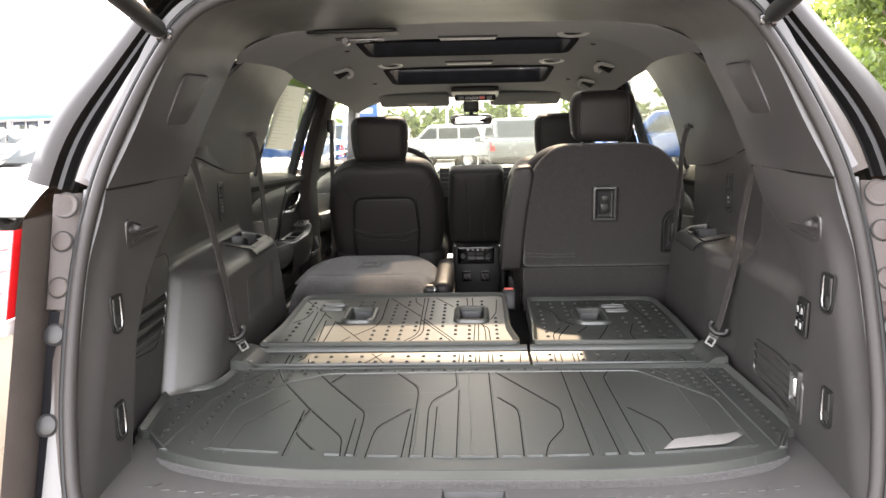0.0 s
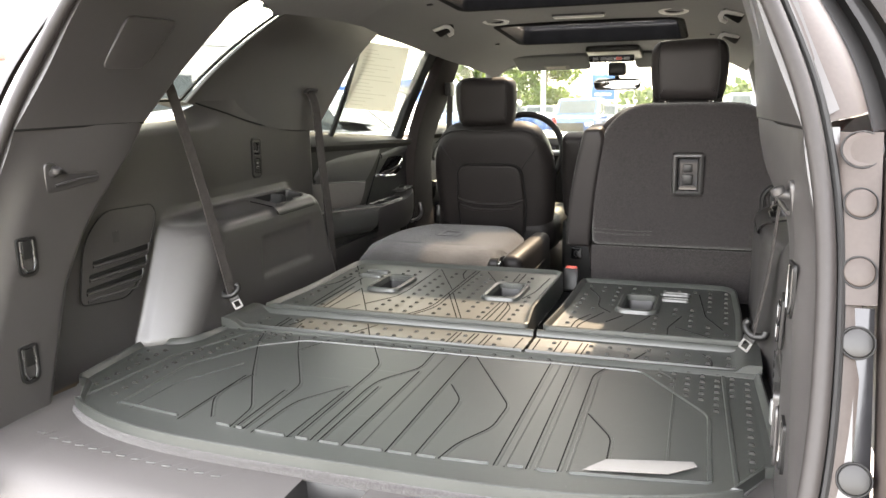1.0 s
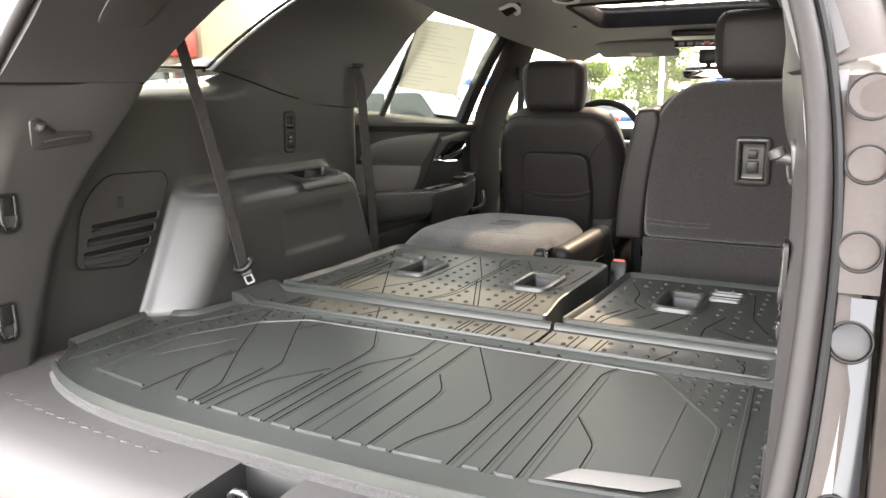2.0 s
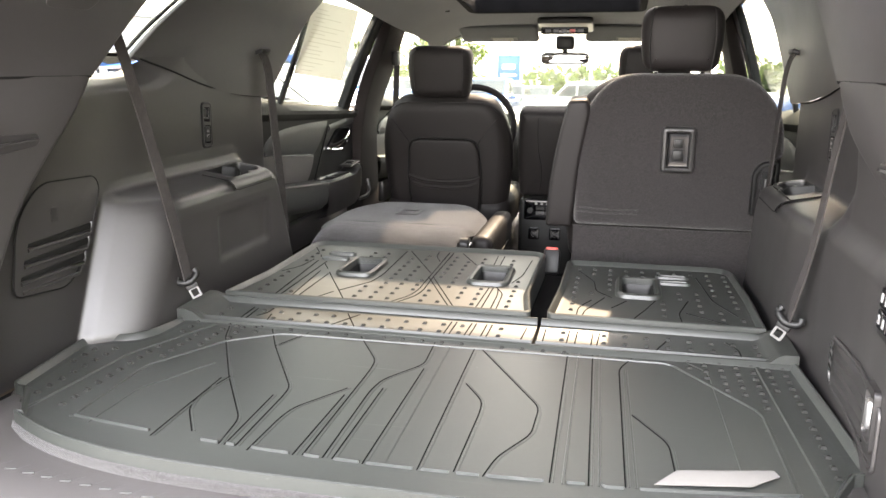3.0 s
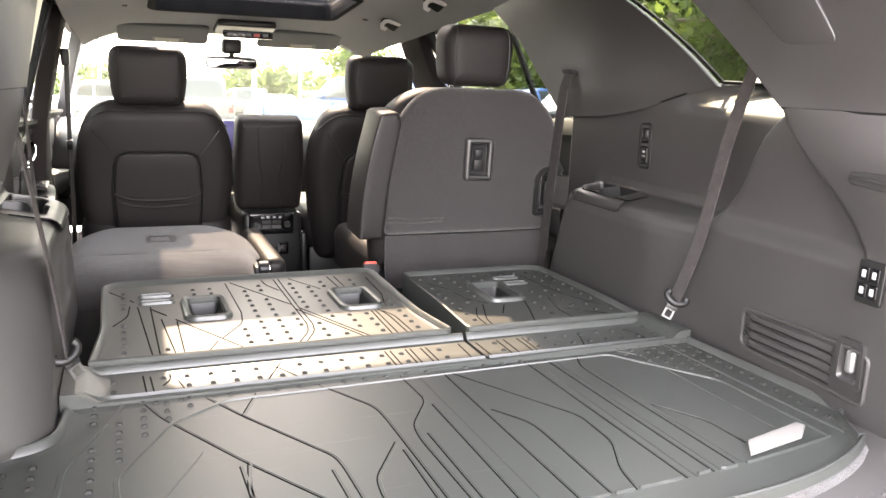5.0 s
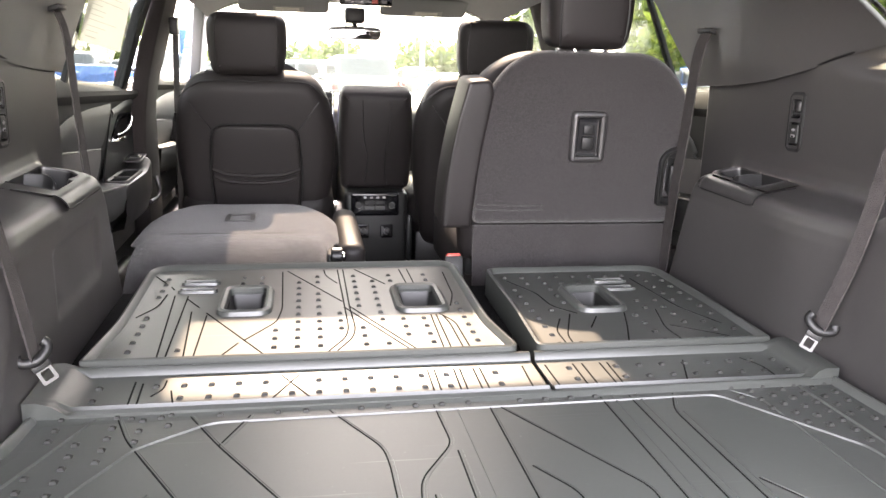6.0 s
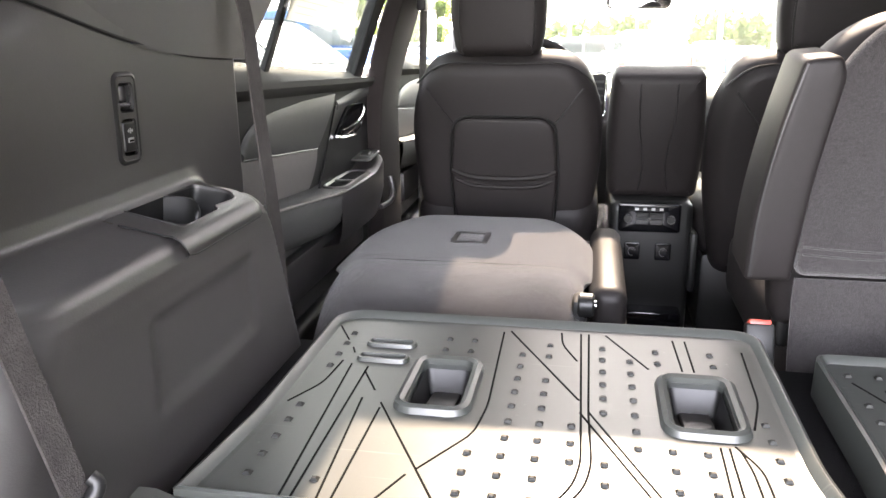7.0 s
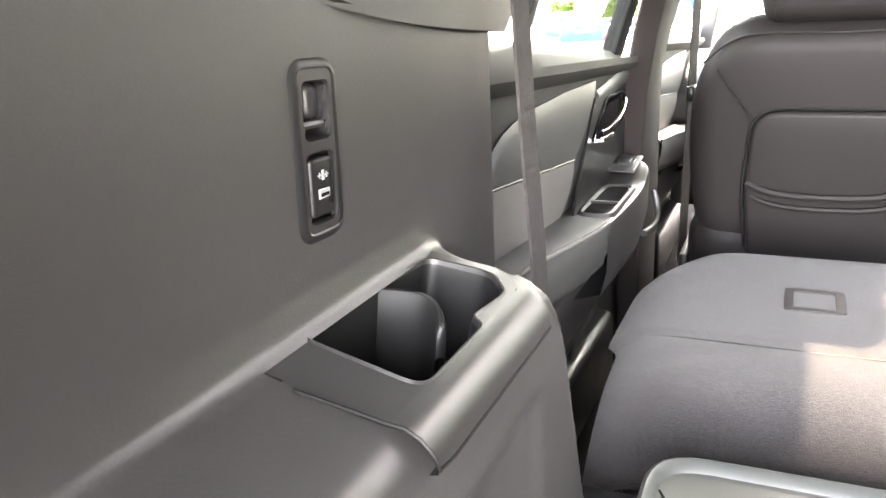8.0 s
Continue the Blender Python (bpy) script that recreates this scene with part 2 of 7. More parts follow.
def pillow(loop, thick, r, m=None, bulge=0.0, back=0.0, steps=4, rings=5):
    """A padded or plain plate: a closed outline with rounded rims and a bulging face (towards +w)."""
    m = m or ident()
    area = sum(loop[i][0] * loop[(i + 1) % len(loop)][1] - loop[(i + 1) % len(loop)][0] * loop[i][1] for i in range(len(loop)))
    loop = [Vector((p[0], p[1])) for p in (loop if area > 0 else loop[::-1])]
    c = sum(loop, Vector((0, 0))) / len(loop)
    prof = [(r * (1 - math.sin(math.pi / 2 * j / steps)), -thick + r * (1 - math.cos(math.pi / 2 * j / steps))) for j in range(steps + 1)]
    prof += [(r * (1 - math.cos(math.pi / 2 * j / steps)), -r + r * math.sin(math.pi / 2 * j / steps)) for j in range(steps + 1)]
    rows = []
    hx, hy = max(abs(p.x - c.x) for p in loop), max(abs(p.y - c.y) for p in loop)

    def swell(x, y):
        """A soft crown that is highest in the middle and fades to nothing at the rim."""
        return max(0.0, 1 - ((x - c.x) / hx) ** 2) * max(0.0, 1 - ((y - c.y) / hy) ** 2)

    first, last = offset(loop, prof[0][0]), offset(loop, prof[-1][0])
    for k in range(rings, 0, -1):
        f = k / rings
        rows.insert(0, [(c.x + (p.x - c.x) * f, c.y + (p.y - c.y) * f, -thick - back * swell(c.x + (p.x - c.x) * f, c.y + (p.y - c.y) * f)) for p in first])
    rows = rows[:-1] if rings else rows
    for d, w in prof:
        rows.append([(p.x, p.y, w + (bulge * swell(p.x, p.y) if w > -r * 0.5 else 0)) for p in offset(loop, d)])
    for k in range(rings - 1, 0, -1):
        f = k / rings
        rows.append([(c.x + (p.x - c.x) * f, c.y + (p.y - c.y) * f, bulge * swell(c.x + (p.x - c.x) * f, c.y + (p.y - c.y) * f)) for p in last])
    bm = grid_bm(rows, closed=True)
    bm.verts.ensure_lookup_table()
    n = len(loop)
    total = len(bm.verts)
    ends = [([bm.verts[start + i] for i in range(n)], w) for start, w in ((0, -thick - back), (total - n, bulge))]
    for ring, w in ends:
        mid = bm.verts.new((c.x, c.y, w))
        for i in range(n):
            bm.faces.new((ring[i], ring[(i + 1) % n], mid))
    bmesh.ops.transform(bm, matrix=m, verts=bm.verts)
    return bm


def holed(outer, holes, m=None, depth=0.0):
    """A flat plate with holes; with depth it has edges."""
    bm = bmesh.new()
    edges = []
    for loop in (outer, *holes):
        vs = [bm.verts.new((p[0], p[1], 0)) for p in loop]
        edges += [bm.edges.new((vs[i], vs[(i + 1) % len(vs)])) for i in range(len(vs))]
    bmesh.ops.triangle_fill(bm, use_beauty=True, use_dissolve=False, edges=edges)
    if depth:
        r = bmesh.ops.extrude_face_region(bm, geom=bm.faces[:])
        bmesh.ops.translate(bm, vec=(0, 0, -depth), verts=[v for v in r["geom"] if isinstance(v, bmesh.types.BMVert)])
    bmesh.ops.transform(bm, matrix=m or ident(), verts=bm.verts)
    return bm


def cup(loop, depth, shrink=0.85, m=None, floor=True):
    """The inside of a hollow: a loop that goes down, tapers and is closed below."""
    c = sum((Vector((p[0], p[1])) for p in loop), Vector((0, 0))) / len(loop)
    rows = []
    for k, (f, z) in enumerate(((1.0, 0.0), (0.985, -0.08 * depth), (shrink + 0.03, -0.85 * depth), (shrink - 0.04, -0.97 * depth), (shrink - 0.2, -depth))):
        rows.append([(c.x + (p[0] - c.x) * f, c.y + (p[1] - c.y) * f, z) for p in loop])
    bm = grid_bm(rows, closed=True)
    if floor:
        bm.verts.ensure_lookup_table()
        bm.faces.new([bm.verts[len(bm.verts) - len(loop) + i] for i in range(len(loop))])
    bmesh.ops.transform(bm, matrix=m or ident(), verts=bm.verts)
    return bm


def sweep(path, profile, closed=False, up=(0, 0, 1), caps=True):
    """A profile (side, up) drawn along a path."""
    P = [Vector(p) for p in path]
    n = len(P)
    rows = []
    for i in range(n):
        a = P[(i + 1) % n] if closed or i < n - 1 else P[i]
        b = P[i - 1] if closed or i > 0 else P[i]
        t = (a - b).normalized()
        side = t.cross(Vector(up))
        side = side.normalized() if side.length > 1e-6 else Vector((1, 0, 0))
        u = side.cross(t).normalized()
        rows.append([P[i] + side * s + u * h for s, h in profile])
    if closed:
        rows.append(rows[0])
    bm = grid_bm(rows, closed=True)
    if closed:
        bmesh.ops.remove_doubles(bm, verts=bm.verts, dist=1e-6)
    elif caps:
        bm.verts.ensure_lookup_table()
        k = len(profile)
        total = len(bm.verts)
        bm.faces.new([bm.verts[i] for i in range(k)])
        bm.faces.new([bm.verts[total - k + i] for i in range(k)])
    return bm


def circle(r, n=12, ry=None):
    return [(r * math.cos(2 * math.pi * i / n), (ry or r) * math.sin(2 * math.pi * i / n)) for i in range(n)]


def tube(path, r, n=10, closed=False, up=(0, 0, 1)):
    return sweep(path, circle(r, n), closed, up)


def rod(a, b, r, n=14, r2=None):
    """A rod with slightly rounded ends."""
    a, b = Vector(a), Vector(b)
    r2 = r if r2 is None else r2
    d = b - a
    q = d.to_track_quat("Z", "Y").to_matrix().to_4x4()
    L = d.length
    e = min(r, r2) * 0.18
    rows = [[(x * k, y * k, z) for x, y in circle(1, n)] for k, z in ((r * 0.02, 0), (r - e, 0), (r, e), (r2, L - e), (r2 - e, L), (r2 * 0.02, L))]
    bm = grid_bm(rows, closed=True)
    bmesh.ops.transform(bm, matrix=Matrix.Translation(a) @ q, verts=bm.verts)
    return bm


def block(x0, y0, z0, x1, y1, z1, r=0.006, seg=2):
    """A box with rounded edges."""
    bm = bmesh.new()
    bmesh.ops.create_cube(bm, size=1)
    bmesh.ops.scale(bm, vec=(x1 - x0, y1 - y0, z1 - z0), verts=bm.verts)
    if r:
        bmesh.ops.bevel(bm, geom=bm.edges[:], offset=r, segments=seg, profile=0.5, affect="EDGES")
    bmesh.ops.translate(bm, vec=((x0 + x1) / 2, (y0 + y1) / 2, (z0 + z1) / 2), verts=bm.verts)
    return bm


def moved(bm, m):
    bmesh.ops.transform(bm, matrix=m, verts=bm.verts)
    return bm


def joined(*bms):
    me = bpy.data.meshes.new("tmp")
    out = bmesh.new()
    for b in bms:
        b.to_mesh(me)
        out.from_mesh(me)
        b.free()
    bpy.data.meshes.remove(me)
    return out


def facing(x, y, z, lean=0.0, turn=0.0):
    """A frame whose u runs right (x), v up and w towards the back of the car; lean: degrees by which the top comes back."""
    return Matrix.Translation((x, y, z)) @ Matrix.Rotation(radians(turn), 4, "Z") @ Matrix.Rotation(radians(lean), 4, "X") @ Matrix(((1, 0, 0, 0), (0, 0, -1, 0), (0, 1, 0, 0), (0, 0, 0, 1)))


# ---- the car's shell ----
def ring_y(z):
    return 1.15 + 0.42 * (z - 0.8)


HALF_RING = [(0.55, 0.775), (0.615, 0.81), (0.638, 0.90), (0.650, 1.02), (0.650, 1.18), (0.628, 1.32), (0.585, 1.44), (0.540, 1.535),
             (0.495, 1.597), (0.43, 1.632), (0.30, 1.648), (0.0, 1.655)]


def ring_path(out, back=0.0, n=60):
    """The tailgate opening's line from the lower left over the roof to the lower right, moved out by some metres."""
    right = catmull([(x, z, 0) for x, z in HALF_RING], n)
    pts = [Vector((-p.x, p.y, 0)) for p in right] + [Vector((p.x, p.y, 0)) for p in reversed(right[:-1])]
    res = []
    for i, p in enumerate(pts):
        t = (pts[min(i + 1, len(pts) - 1)] - pts[max(i - 1, 0)]).normalized()
        q = p + Vector((-t.y, t.x, 0)) * out
        res.append(Vector((q.x, ring_y(q.y) - back, q.y)))
    return res


def along(t, pts):
    """Linear reading from a short table."""
    if t <= pts[0][0]:
        return pts[0][1]
    for (a, va), (b, vb) in zip(pts, pts[1:]):
        if t <= b:
            return va + (vb - va) * (t - a) / (b - a)
    return pts[-1][1]


CREASE = [(0.78, 1.355), (0.90, 1.392), (1.00, 1.425), (1.08, 1.475), (1.17, 1.545), (1.24, 1.600), (1.31, 1.645)]
LEDGE = [(0.975, 0.0), (1.000, 0.008), (1.020, 0.03), (1.034, 0.075), (1.041, 0.13), (1.0455, 0.20), (1.0495, 0.375), (1.0535, 0.55), (1.0575, 0.73), (1.061, 0.88), (1.068, 0.945), (1.085, 0.985), (1.11, 1.0)]


def bulge_foot(z):
    return 1.672 + 0.50 * max(0.0, z - 0.80) + 0.9 * max(0.0, z - 1.0) ** 2


def eased(t):
    """A ramp from 0 to 1: a tight fillet at its foot, then a long rounded shoulder."""
    t = min(1.0, max(0.0, t))
    if t > 0.18:
        return math.sin(math.pi / 2 * t)
    q, v, m = t / 0.18, math.sin(math.pi * 0.09), math.pi / 2 * math.cos(math.pi * 0.09) * 0.18
    return v * (3 * q * q - 2 * q ** 3) + m * (q ** 3 - q * q)


def wall_depth(y, z, s):
    """How far the side trim stands from the car's middle plane."""
    lip = y - ring_y(z)
    face = 0.632 - 0.042 * S((z - 1.08) / 0.23) * S(lip / 0.28) + (0.020 - 0.020 * S((z - 1.15) / 0.15)) * (1 - S(lip / 0.075))
    sill = S((y - 1.62) / 0.12) * S((2.16 - y) / 0.22)
    recess = (0.700 if s < 0 else 0.712) + 0.020 * S((y - 1.62) / 0.3) + 0.045 * sill * S((z - 1.262) / 0.065)
    base = face + (recess - face) * S((y - along(z, CREASE)) / 0.085)
    if s < 0:
        y0 = bulge_foot(z)
        end = 2.440 + 0.36 * (1.03 - z)
        k = eased((y - y0) / (0.115 + 0.16 * max(0.0, z - 0.80))) * S((end - y) / 0.055) * (1 - along(z, LEDGE))
        dish = 0.006 * S((y - 2.05) / 0.03) * S((2.34 - y) / 0.03) * S((z - 0.86) / 0.02) * S((0.985 - z) / 0.02)
        return base - k * (base - 0.600 - dish)
    end = 2.440 + 0.30 * (1.03 - z)
    up = 0.25 * S((1.90 - y) / 0.22)
    ridge = 0.021 * S((z - 1.034) / 0.045) * (1 - S((z - 1.11) / 0.13)) * S((y - 1.40) / 0.16) * S((1.90 - y) / 0.10)
    base += ridge
    inner = face + (0.650 - face) * S((y - 1.42) / 0.2) - 0.028 * S((y - 1.85) / 0.2) + ridge
    k = S((end - y) / 0.055) * (1 - along(z - up, LEDGE))
    return base - k * max(0.0, base - inner)


def wall_top(y):
    if y < 2.02:
        return 1.300 + 0.035 * S((y - 1.655) / 0.08)
    return 1.335 - 0.105 * (1 - (1 - (y - 2.02) / 0.60) ** 2) if y < 2.62 else 1.23


def cut_out(y, x, z, s):
    """Where fittings are let into the trim."""
    if 2.156 < y < 2.376 and 0.624 < x < (0.706 if s < 0 else 0.722) and (1.01 if s < 0 else 1.032) < z < 1.075:
        return True
    ys, zs = (2.250, 1.170) if s < 0 else (2.215, 1.178)
    return abs(y - ys) < 0.0125 and abs(z - zs) < 0.052


def side_wall(s):
    zl = [0.775 + 0.0075 * j for j in range(26)] + [0.972 + 0.0028 * j for j in range(52)]
    zl = [z for z in zl if z < 1.118]
    nz, nu = 30, 300
    rows = []
    for i in range(nu + 1):
        u = i / nu
        top = wall_top(1.25 + 1.315 * u)
        row = []
        for z in zl + [1.12 + (top - 1.12) * j / nz for j in range(nz + 1)]:
            y0 = ring_y(z) + 0.004
            y = y0 + (2.565 - y0) * u
            if s < 0:                                     # columns follow the foot of the wheel bulge
                yb = bulge_foot(z)
                y = along(u, ((0, y0), (0.35, yb), (0.60, yb + 0.135), (1, 2.565)))
            row.append((s * wall_depth(y, z, s), y, z))
        rows.append(row)
    bm = grid_bm(rows)
    gone = []
    for f in bm.faces:
        c = f.calc_center_median()
        if cut_out(c.y, abs(c.x), c.z, s):
            gone.append(f)
    bmesh.ops.delete(bm, geom=gone, context="FACES")
    # the edge towards the door turns outwards
    edge = grid_bm([[(s * (wall_depth(2.565, z, s) + k), 2.565 + d, z) for z in [0.775 + 0.455 * j / 20 for j in range(21)]] for k, d in ((0, 0), (0.003, 0.008), (0.012, 0.012), (0.09, 0.012))])
    lip = grid_bm([[(s * (wall_depth(ring_y(z) + 0.004, z, s) + k), ring_y(z) + 0.004 - d, z) for z in [0.775 + 0.525 * j / 30 for j in range(31)]] for k, d in ((0, 0), (0.008, 0.004), (0.04, 0.0))])
    ledge = grid_bm([[(s * (wall_depth(y, wall_top(y) - 0.001, s) + k), y, wall_top(y) + h) for k, h in ((0, 0), (0.006, 0.002), (0.05, 0.0), (0.10, -0.006))] for y in [1.60 + 0.45 * j / 30 for j in range(31)]])
    return joined(bm, edge, lip, ledge)


wall_left = tagged(obj("wall_left", side_wall(-1), TRIM), "charcoal moulded side trim with a wheel bulge and armrest ledge", "side trim", kind="structure")
wall_right = tagged(obj("wall_right", side_wall(1), TRIM), "charcoal moulded side trim with a flat storage panel", "side trim", kind="structure")

def roof_z(y):
    pts = [(1.4, 1.66), (2.2, 1.663), (2.8, 1.660), (3.2, 1.628), (3.6, 1.588), (4.0, 1.542), (4.45, 1.476), (4.8, 1.40)]
    for (a, za), (b, zb) in zip(pts, pts[1:]):
        if y <= b:
            return za + (zb - za) * (y - a) / (b - a)
    return pts[-1][1]


def liner_z(x, y):
    a = abs(x)
    return roof_z(y) - 0.010 * (a / 0.5) ** 2 - 0.075 * max(0.0, (a - 0.40) / 0.25) ** 2


def liner_half(y):
    return 0.66 - 0.03 * S((y - 3.6) / 0.9)


def roof_top(x):
    return liner_z(x, 2.30)


# the arch behind: rear pillars and header in one sweep, split from the walls by a fine gap
ARCH = [((0.630, 1.364, 1.301), (0.609, 1.50, 1.301), (0.588, 1.645, 1.301)),
        ((0.592, 1.412, 1.40), (0.584, 1.58, 1.402), (0.581, 1.765, 1.402)),
        ((0.560, 1.450, 1.49), (0.566, 1.66, 1.495), (0.572, 1.890, 1.495)),
        ((0.522, 1.480, 1.567), (0.542, 1.73, 1.575), (0.560, 2.005, 1.575)),
        ((0.455, 1.496, 1.625), (0.480, 1.80, 1.635), (0.505, 2.110, 1.622)),
        ((0.34, 1.503, 1.645), (0.365, 1.86, 1.657), (0.385, 2.210, 1.647)),
        ((0.0, 1.509, 1.655), (0.0, 1.89, 1.669), (0.0, 2.285, 1.663))]


def arch(s):
    bm = net_bm([[(s * x, y, z) for x, y, z in r] for r in ARCH], 60, 26)
    fold = [[Vector((s * r[2][0], r[2][1], r[2][2])) + Vector((s * k, d, 0)) for k, d in ((0, 0), (0.005, 0.007), (0.03, 0.018), (0.075, 0.04), (0.15 - 0.11 * S((r[2][2] - 1.31) / 0.3), 0.07))] for r in ARCH[:5]]
    lip = [[(s * (r[0][0] + k), r[0][1] - d, r[0][2] + h) for k, d, h in ((0, 0, 0), (0.012, 0.004, 0.004), (0.04, 0.0, 0.02))] for r in ARCH]
    return joined(bm, net_bm(fold, 40, 8), net_bm(lip, 50, 4))


def on_arch(s, u, v):
    """A place on the rear pillar trim: u from its rear to its front edge, v upwards by rows."""
    k = min(int(v), 5)
    a, b = (Vector(p) for p in (ARCH[k][0], ARCH[k][2])), (Vector(p) for p in (ARCH[k + 1][0], ARCH[k + 1][2]))
    (a0, a1), (b0, b1) = a, b
    p = a0.lerp(a1, u).lerp(b0.lerp(b1, u), v - k)
    return Vector((s * p.x, p.y, p.z))


for s, name in ((-1, "left"), (1, "right")):
    tr_ = tagged(obj("trim", arch(s), TRIM), "charcoal moulded rear pillar and header trim", "pillar trim", kind="structure")
    quad = [on_arch(s, u, v) for u, v in ((0.34, 1.05), (0.66, 1.05), (0.62, 2.2), (0.30, 2.2))]
    o = sum(quad, Vector()) / 4
    u_ = (quad[1] - quad[0]).normalized()
    v_ = (quad[3] - quad[0])
    v_ = (v_ - u_ * v_.dot(u_)).normalized()
    w_ = u_.cross(v_)
    w_ = -w_ if w_.x * s > 0 else w_
    fm = Matrix.Translation(o + w_ * 0.005) @ Matrix((u_, v_, w_)).transposed().to_4x4()
    flat = [(fm.inverted() @ q) for q in quad]
    part("gap", tube(catmull([(s * (x + 0.004), y, z - 0.0005) for x, y, z in ARCH[0]], 14), 0.0042, 6), SEAL, tr_, "dark gap under the pillar trim")
    part("cover", pillow(rounded([(q.x, q.y) for q in flat], 0.022, 5), 0.016, 0.003, fm, rings=2), TRIM, tr_, "smooth rounded cover plate")
    head = [[(s * x, y, z) for x, y, z in ((0.560, 2.008, 1.577), (0.505, 2.112, 1.623), (0.385, 2.212, 1.648), (0.20, 2.265, 1.659), (0.0, 2.287, 1.664))],
            [(s * x, y, z) for x, y, z in ((0.615, 2.16, 1.588), (0.535, 2.21, 1.628), (0.41, 2.26, 1.650), (0.21, 2.285, 1.660), (0.0, 2.292, 1.664))],
            [(s * x, 2.30, 0.001 + roof_top(x)) for x in (0.660, 0.56, 0.43, 0.22, 0.0)]]
    tagged(obj("trim", net_bm(head, 10, 24), HEADLINER), "dark cloth headliner edge over the quarter window", "headliner edge", kind="structure")

# middle pillars between the quarter glass and the rear doors
CPIL = [((0.750, 2.000, 1.331), (0.717, 2.30, 1.254), (0.716, 2.600, 1.226)),
        ((0.732, 2.105, 1.41), (0.712, 2.42, 1.36), (0.708, 2.74, 1.34)),
        ((0.695, 2.235, 1.50), (0.692, 2.54, 1.47), (0.692, 2.87, 1.455)),
        ((0.640, 2.365, 1.585), (0.645, 2.66, 1.572), (0.650, 3.00, 1.560))]


def c_pillar(s):
    net = [[(s * x, y, z) for x, y, z in r] for r in CPIL]
    bm = net_bm(net, 34, 26)
    rear = net_bm([[(s * (r[0][0] + k), r[0][1] - d, r[0][2]) for k, d in ((0, 0), (0.002, 0.003), (0.006, 0.005), (0.012, 0.005))] for r in CPIL], 34, 6)
    front = net_bm([[(s * (r[2][0] + k), r[2][1] + d, r[2][2]) for k, d in ((0, 0), (0.004, 0.006), (0.02, 0.010), (0.08, 0.010))] for r in CPIL], 34, 6)
    return joined(bm, rear, front)


for s in (-1, 1):
    cp_ = tagged(obj("trim", c_pillar(s), TRIM), "charcoal middle pillar trim beside the quarter glass", "pillar trim", kind="structure")
    part("gap", tube([(s * (wall_depth(y, wall_top(y) - 0.004, s) - 0.0005), y, wall_top(y) - 0.001) for y in [2.015 + 0.545 * k / 30 for k in range(31)]], 0.0026, 6), SEAL, cp_, "dark gap under the pillar trim")


ROOF_OPEN = [(-0.375, 2.80, 0.375, 3.14), (-0.36, 3.50, 0.36, 3.96)]


def stops(a, b, n, extra):
    return sorted(set([a + (b - a) * i / n for i in range(n + 1)] + extra))


def headliner():
    ys = stops(2.28, 4.45, 60, [2.80, 3.14, 3.50, 3.96])
    xs = stops(-1, 1, 48, [])
    cut = [-0.375, -0.36, 0.36, 0.375]
    rows = []
    for y in ys:
        half = liner_half(y)
        line = sorted([x * half for x in xs] + cut)
        rows.append([(x, y, liner_z(x, y)) for x in line])
    bm = grid_bm(rows)
    gone = [f for f in bm.faces if any(x0 < f.calc_center_median().x < x1 and y0 < f.calc_center_median().y < y1 for x0, y0, x1, y1 in ROOF_OPEN)]
    bmesh.ops.delete(bm, geom=gone, context="FACES")
    return bm


ceiling = tagged(obj("ceiling", headliner(), HEADLINER), "dark grey cloth headliner with two roof openings", "headliner", kind="structure")
for k, (x0, y0, x1, y1) in enumerate(ROOF_OPEN):
    loop = rounded(rect(x0, y0, x1, y1), 0.045)
    rows = []
    for d, h in ((0.021, 0.003), (0.012, -0.004), (0.002, -0.006), (-0.012, -0.004), (-0.014, 0.02), (-0.010, 0.052), (0.02, 0.085)):
        rows.append([(p.x, p.y, liner_z(p.x, p.y) + h) for p in offset(loop, -d)])
    frame_ob = tagged(obj("trim", grid_bm(rows, closed=True), CARPET), "black frame round the roof opening", "sunroof frame", kind="structure")
    tagged(obj("window_%d" % (k + 1), pillow(loop, 0.005, 0.002, Matrix.Translation((0, 0, roof_z((y0 + y1) / 2) + 0.062)) @ Matrix.Translation((0, (y0 + y1) / 2, 0)) @ Matrix.Rotation(math.atan2(roof_z(y1) - roof_z(y0), y1 - y0), 4, "X") @ Matrix.Translation((0, -(y0 + y1) / 2, 0)), rings=1), PANE_ROOF), "tinted roof glass in a black frame", "sunroof", kind="structure")
    part("front_roll", rod((x0 + 0.02, y1 + 0.004, liner_z(0, y1) + 0.006), (x1 - 0.02, y1 + 0.004, liner_z(0, y1) + 0.006), 0.012, 12), HEADLINER, frame_ob, "cloth-wrapped front edge")

# floors
bm = block(-0.74, 1.36, 0.60, 0.74, 2.56, 0.750, 0.004)
cargo_floor = tagged(obj("floor", bm, CARPET), "black carpeted load floor under the liner", "floor", kind="structure")
bm = block(-0.838, 2.50, 0.30, 0.838, 5.3, 0.40, 0.004)
cabin_floor = tagged(obj("floor", bm, CARPET), "black carpeted cabin floor", "floor", kind="structure")


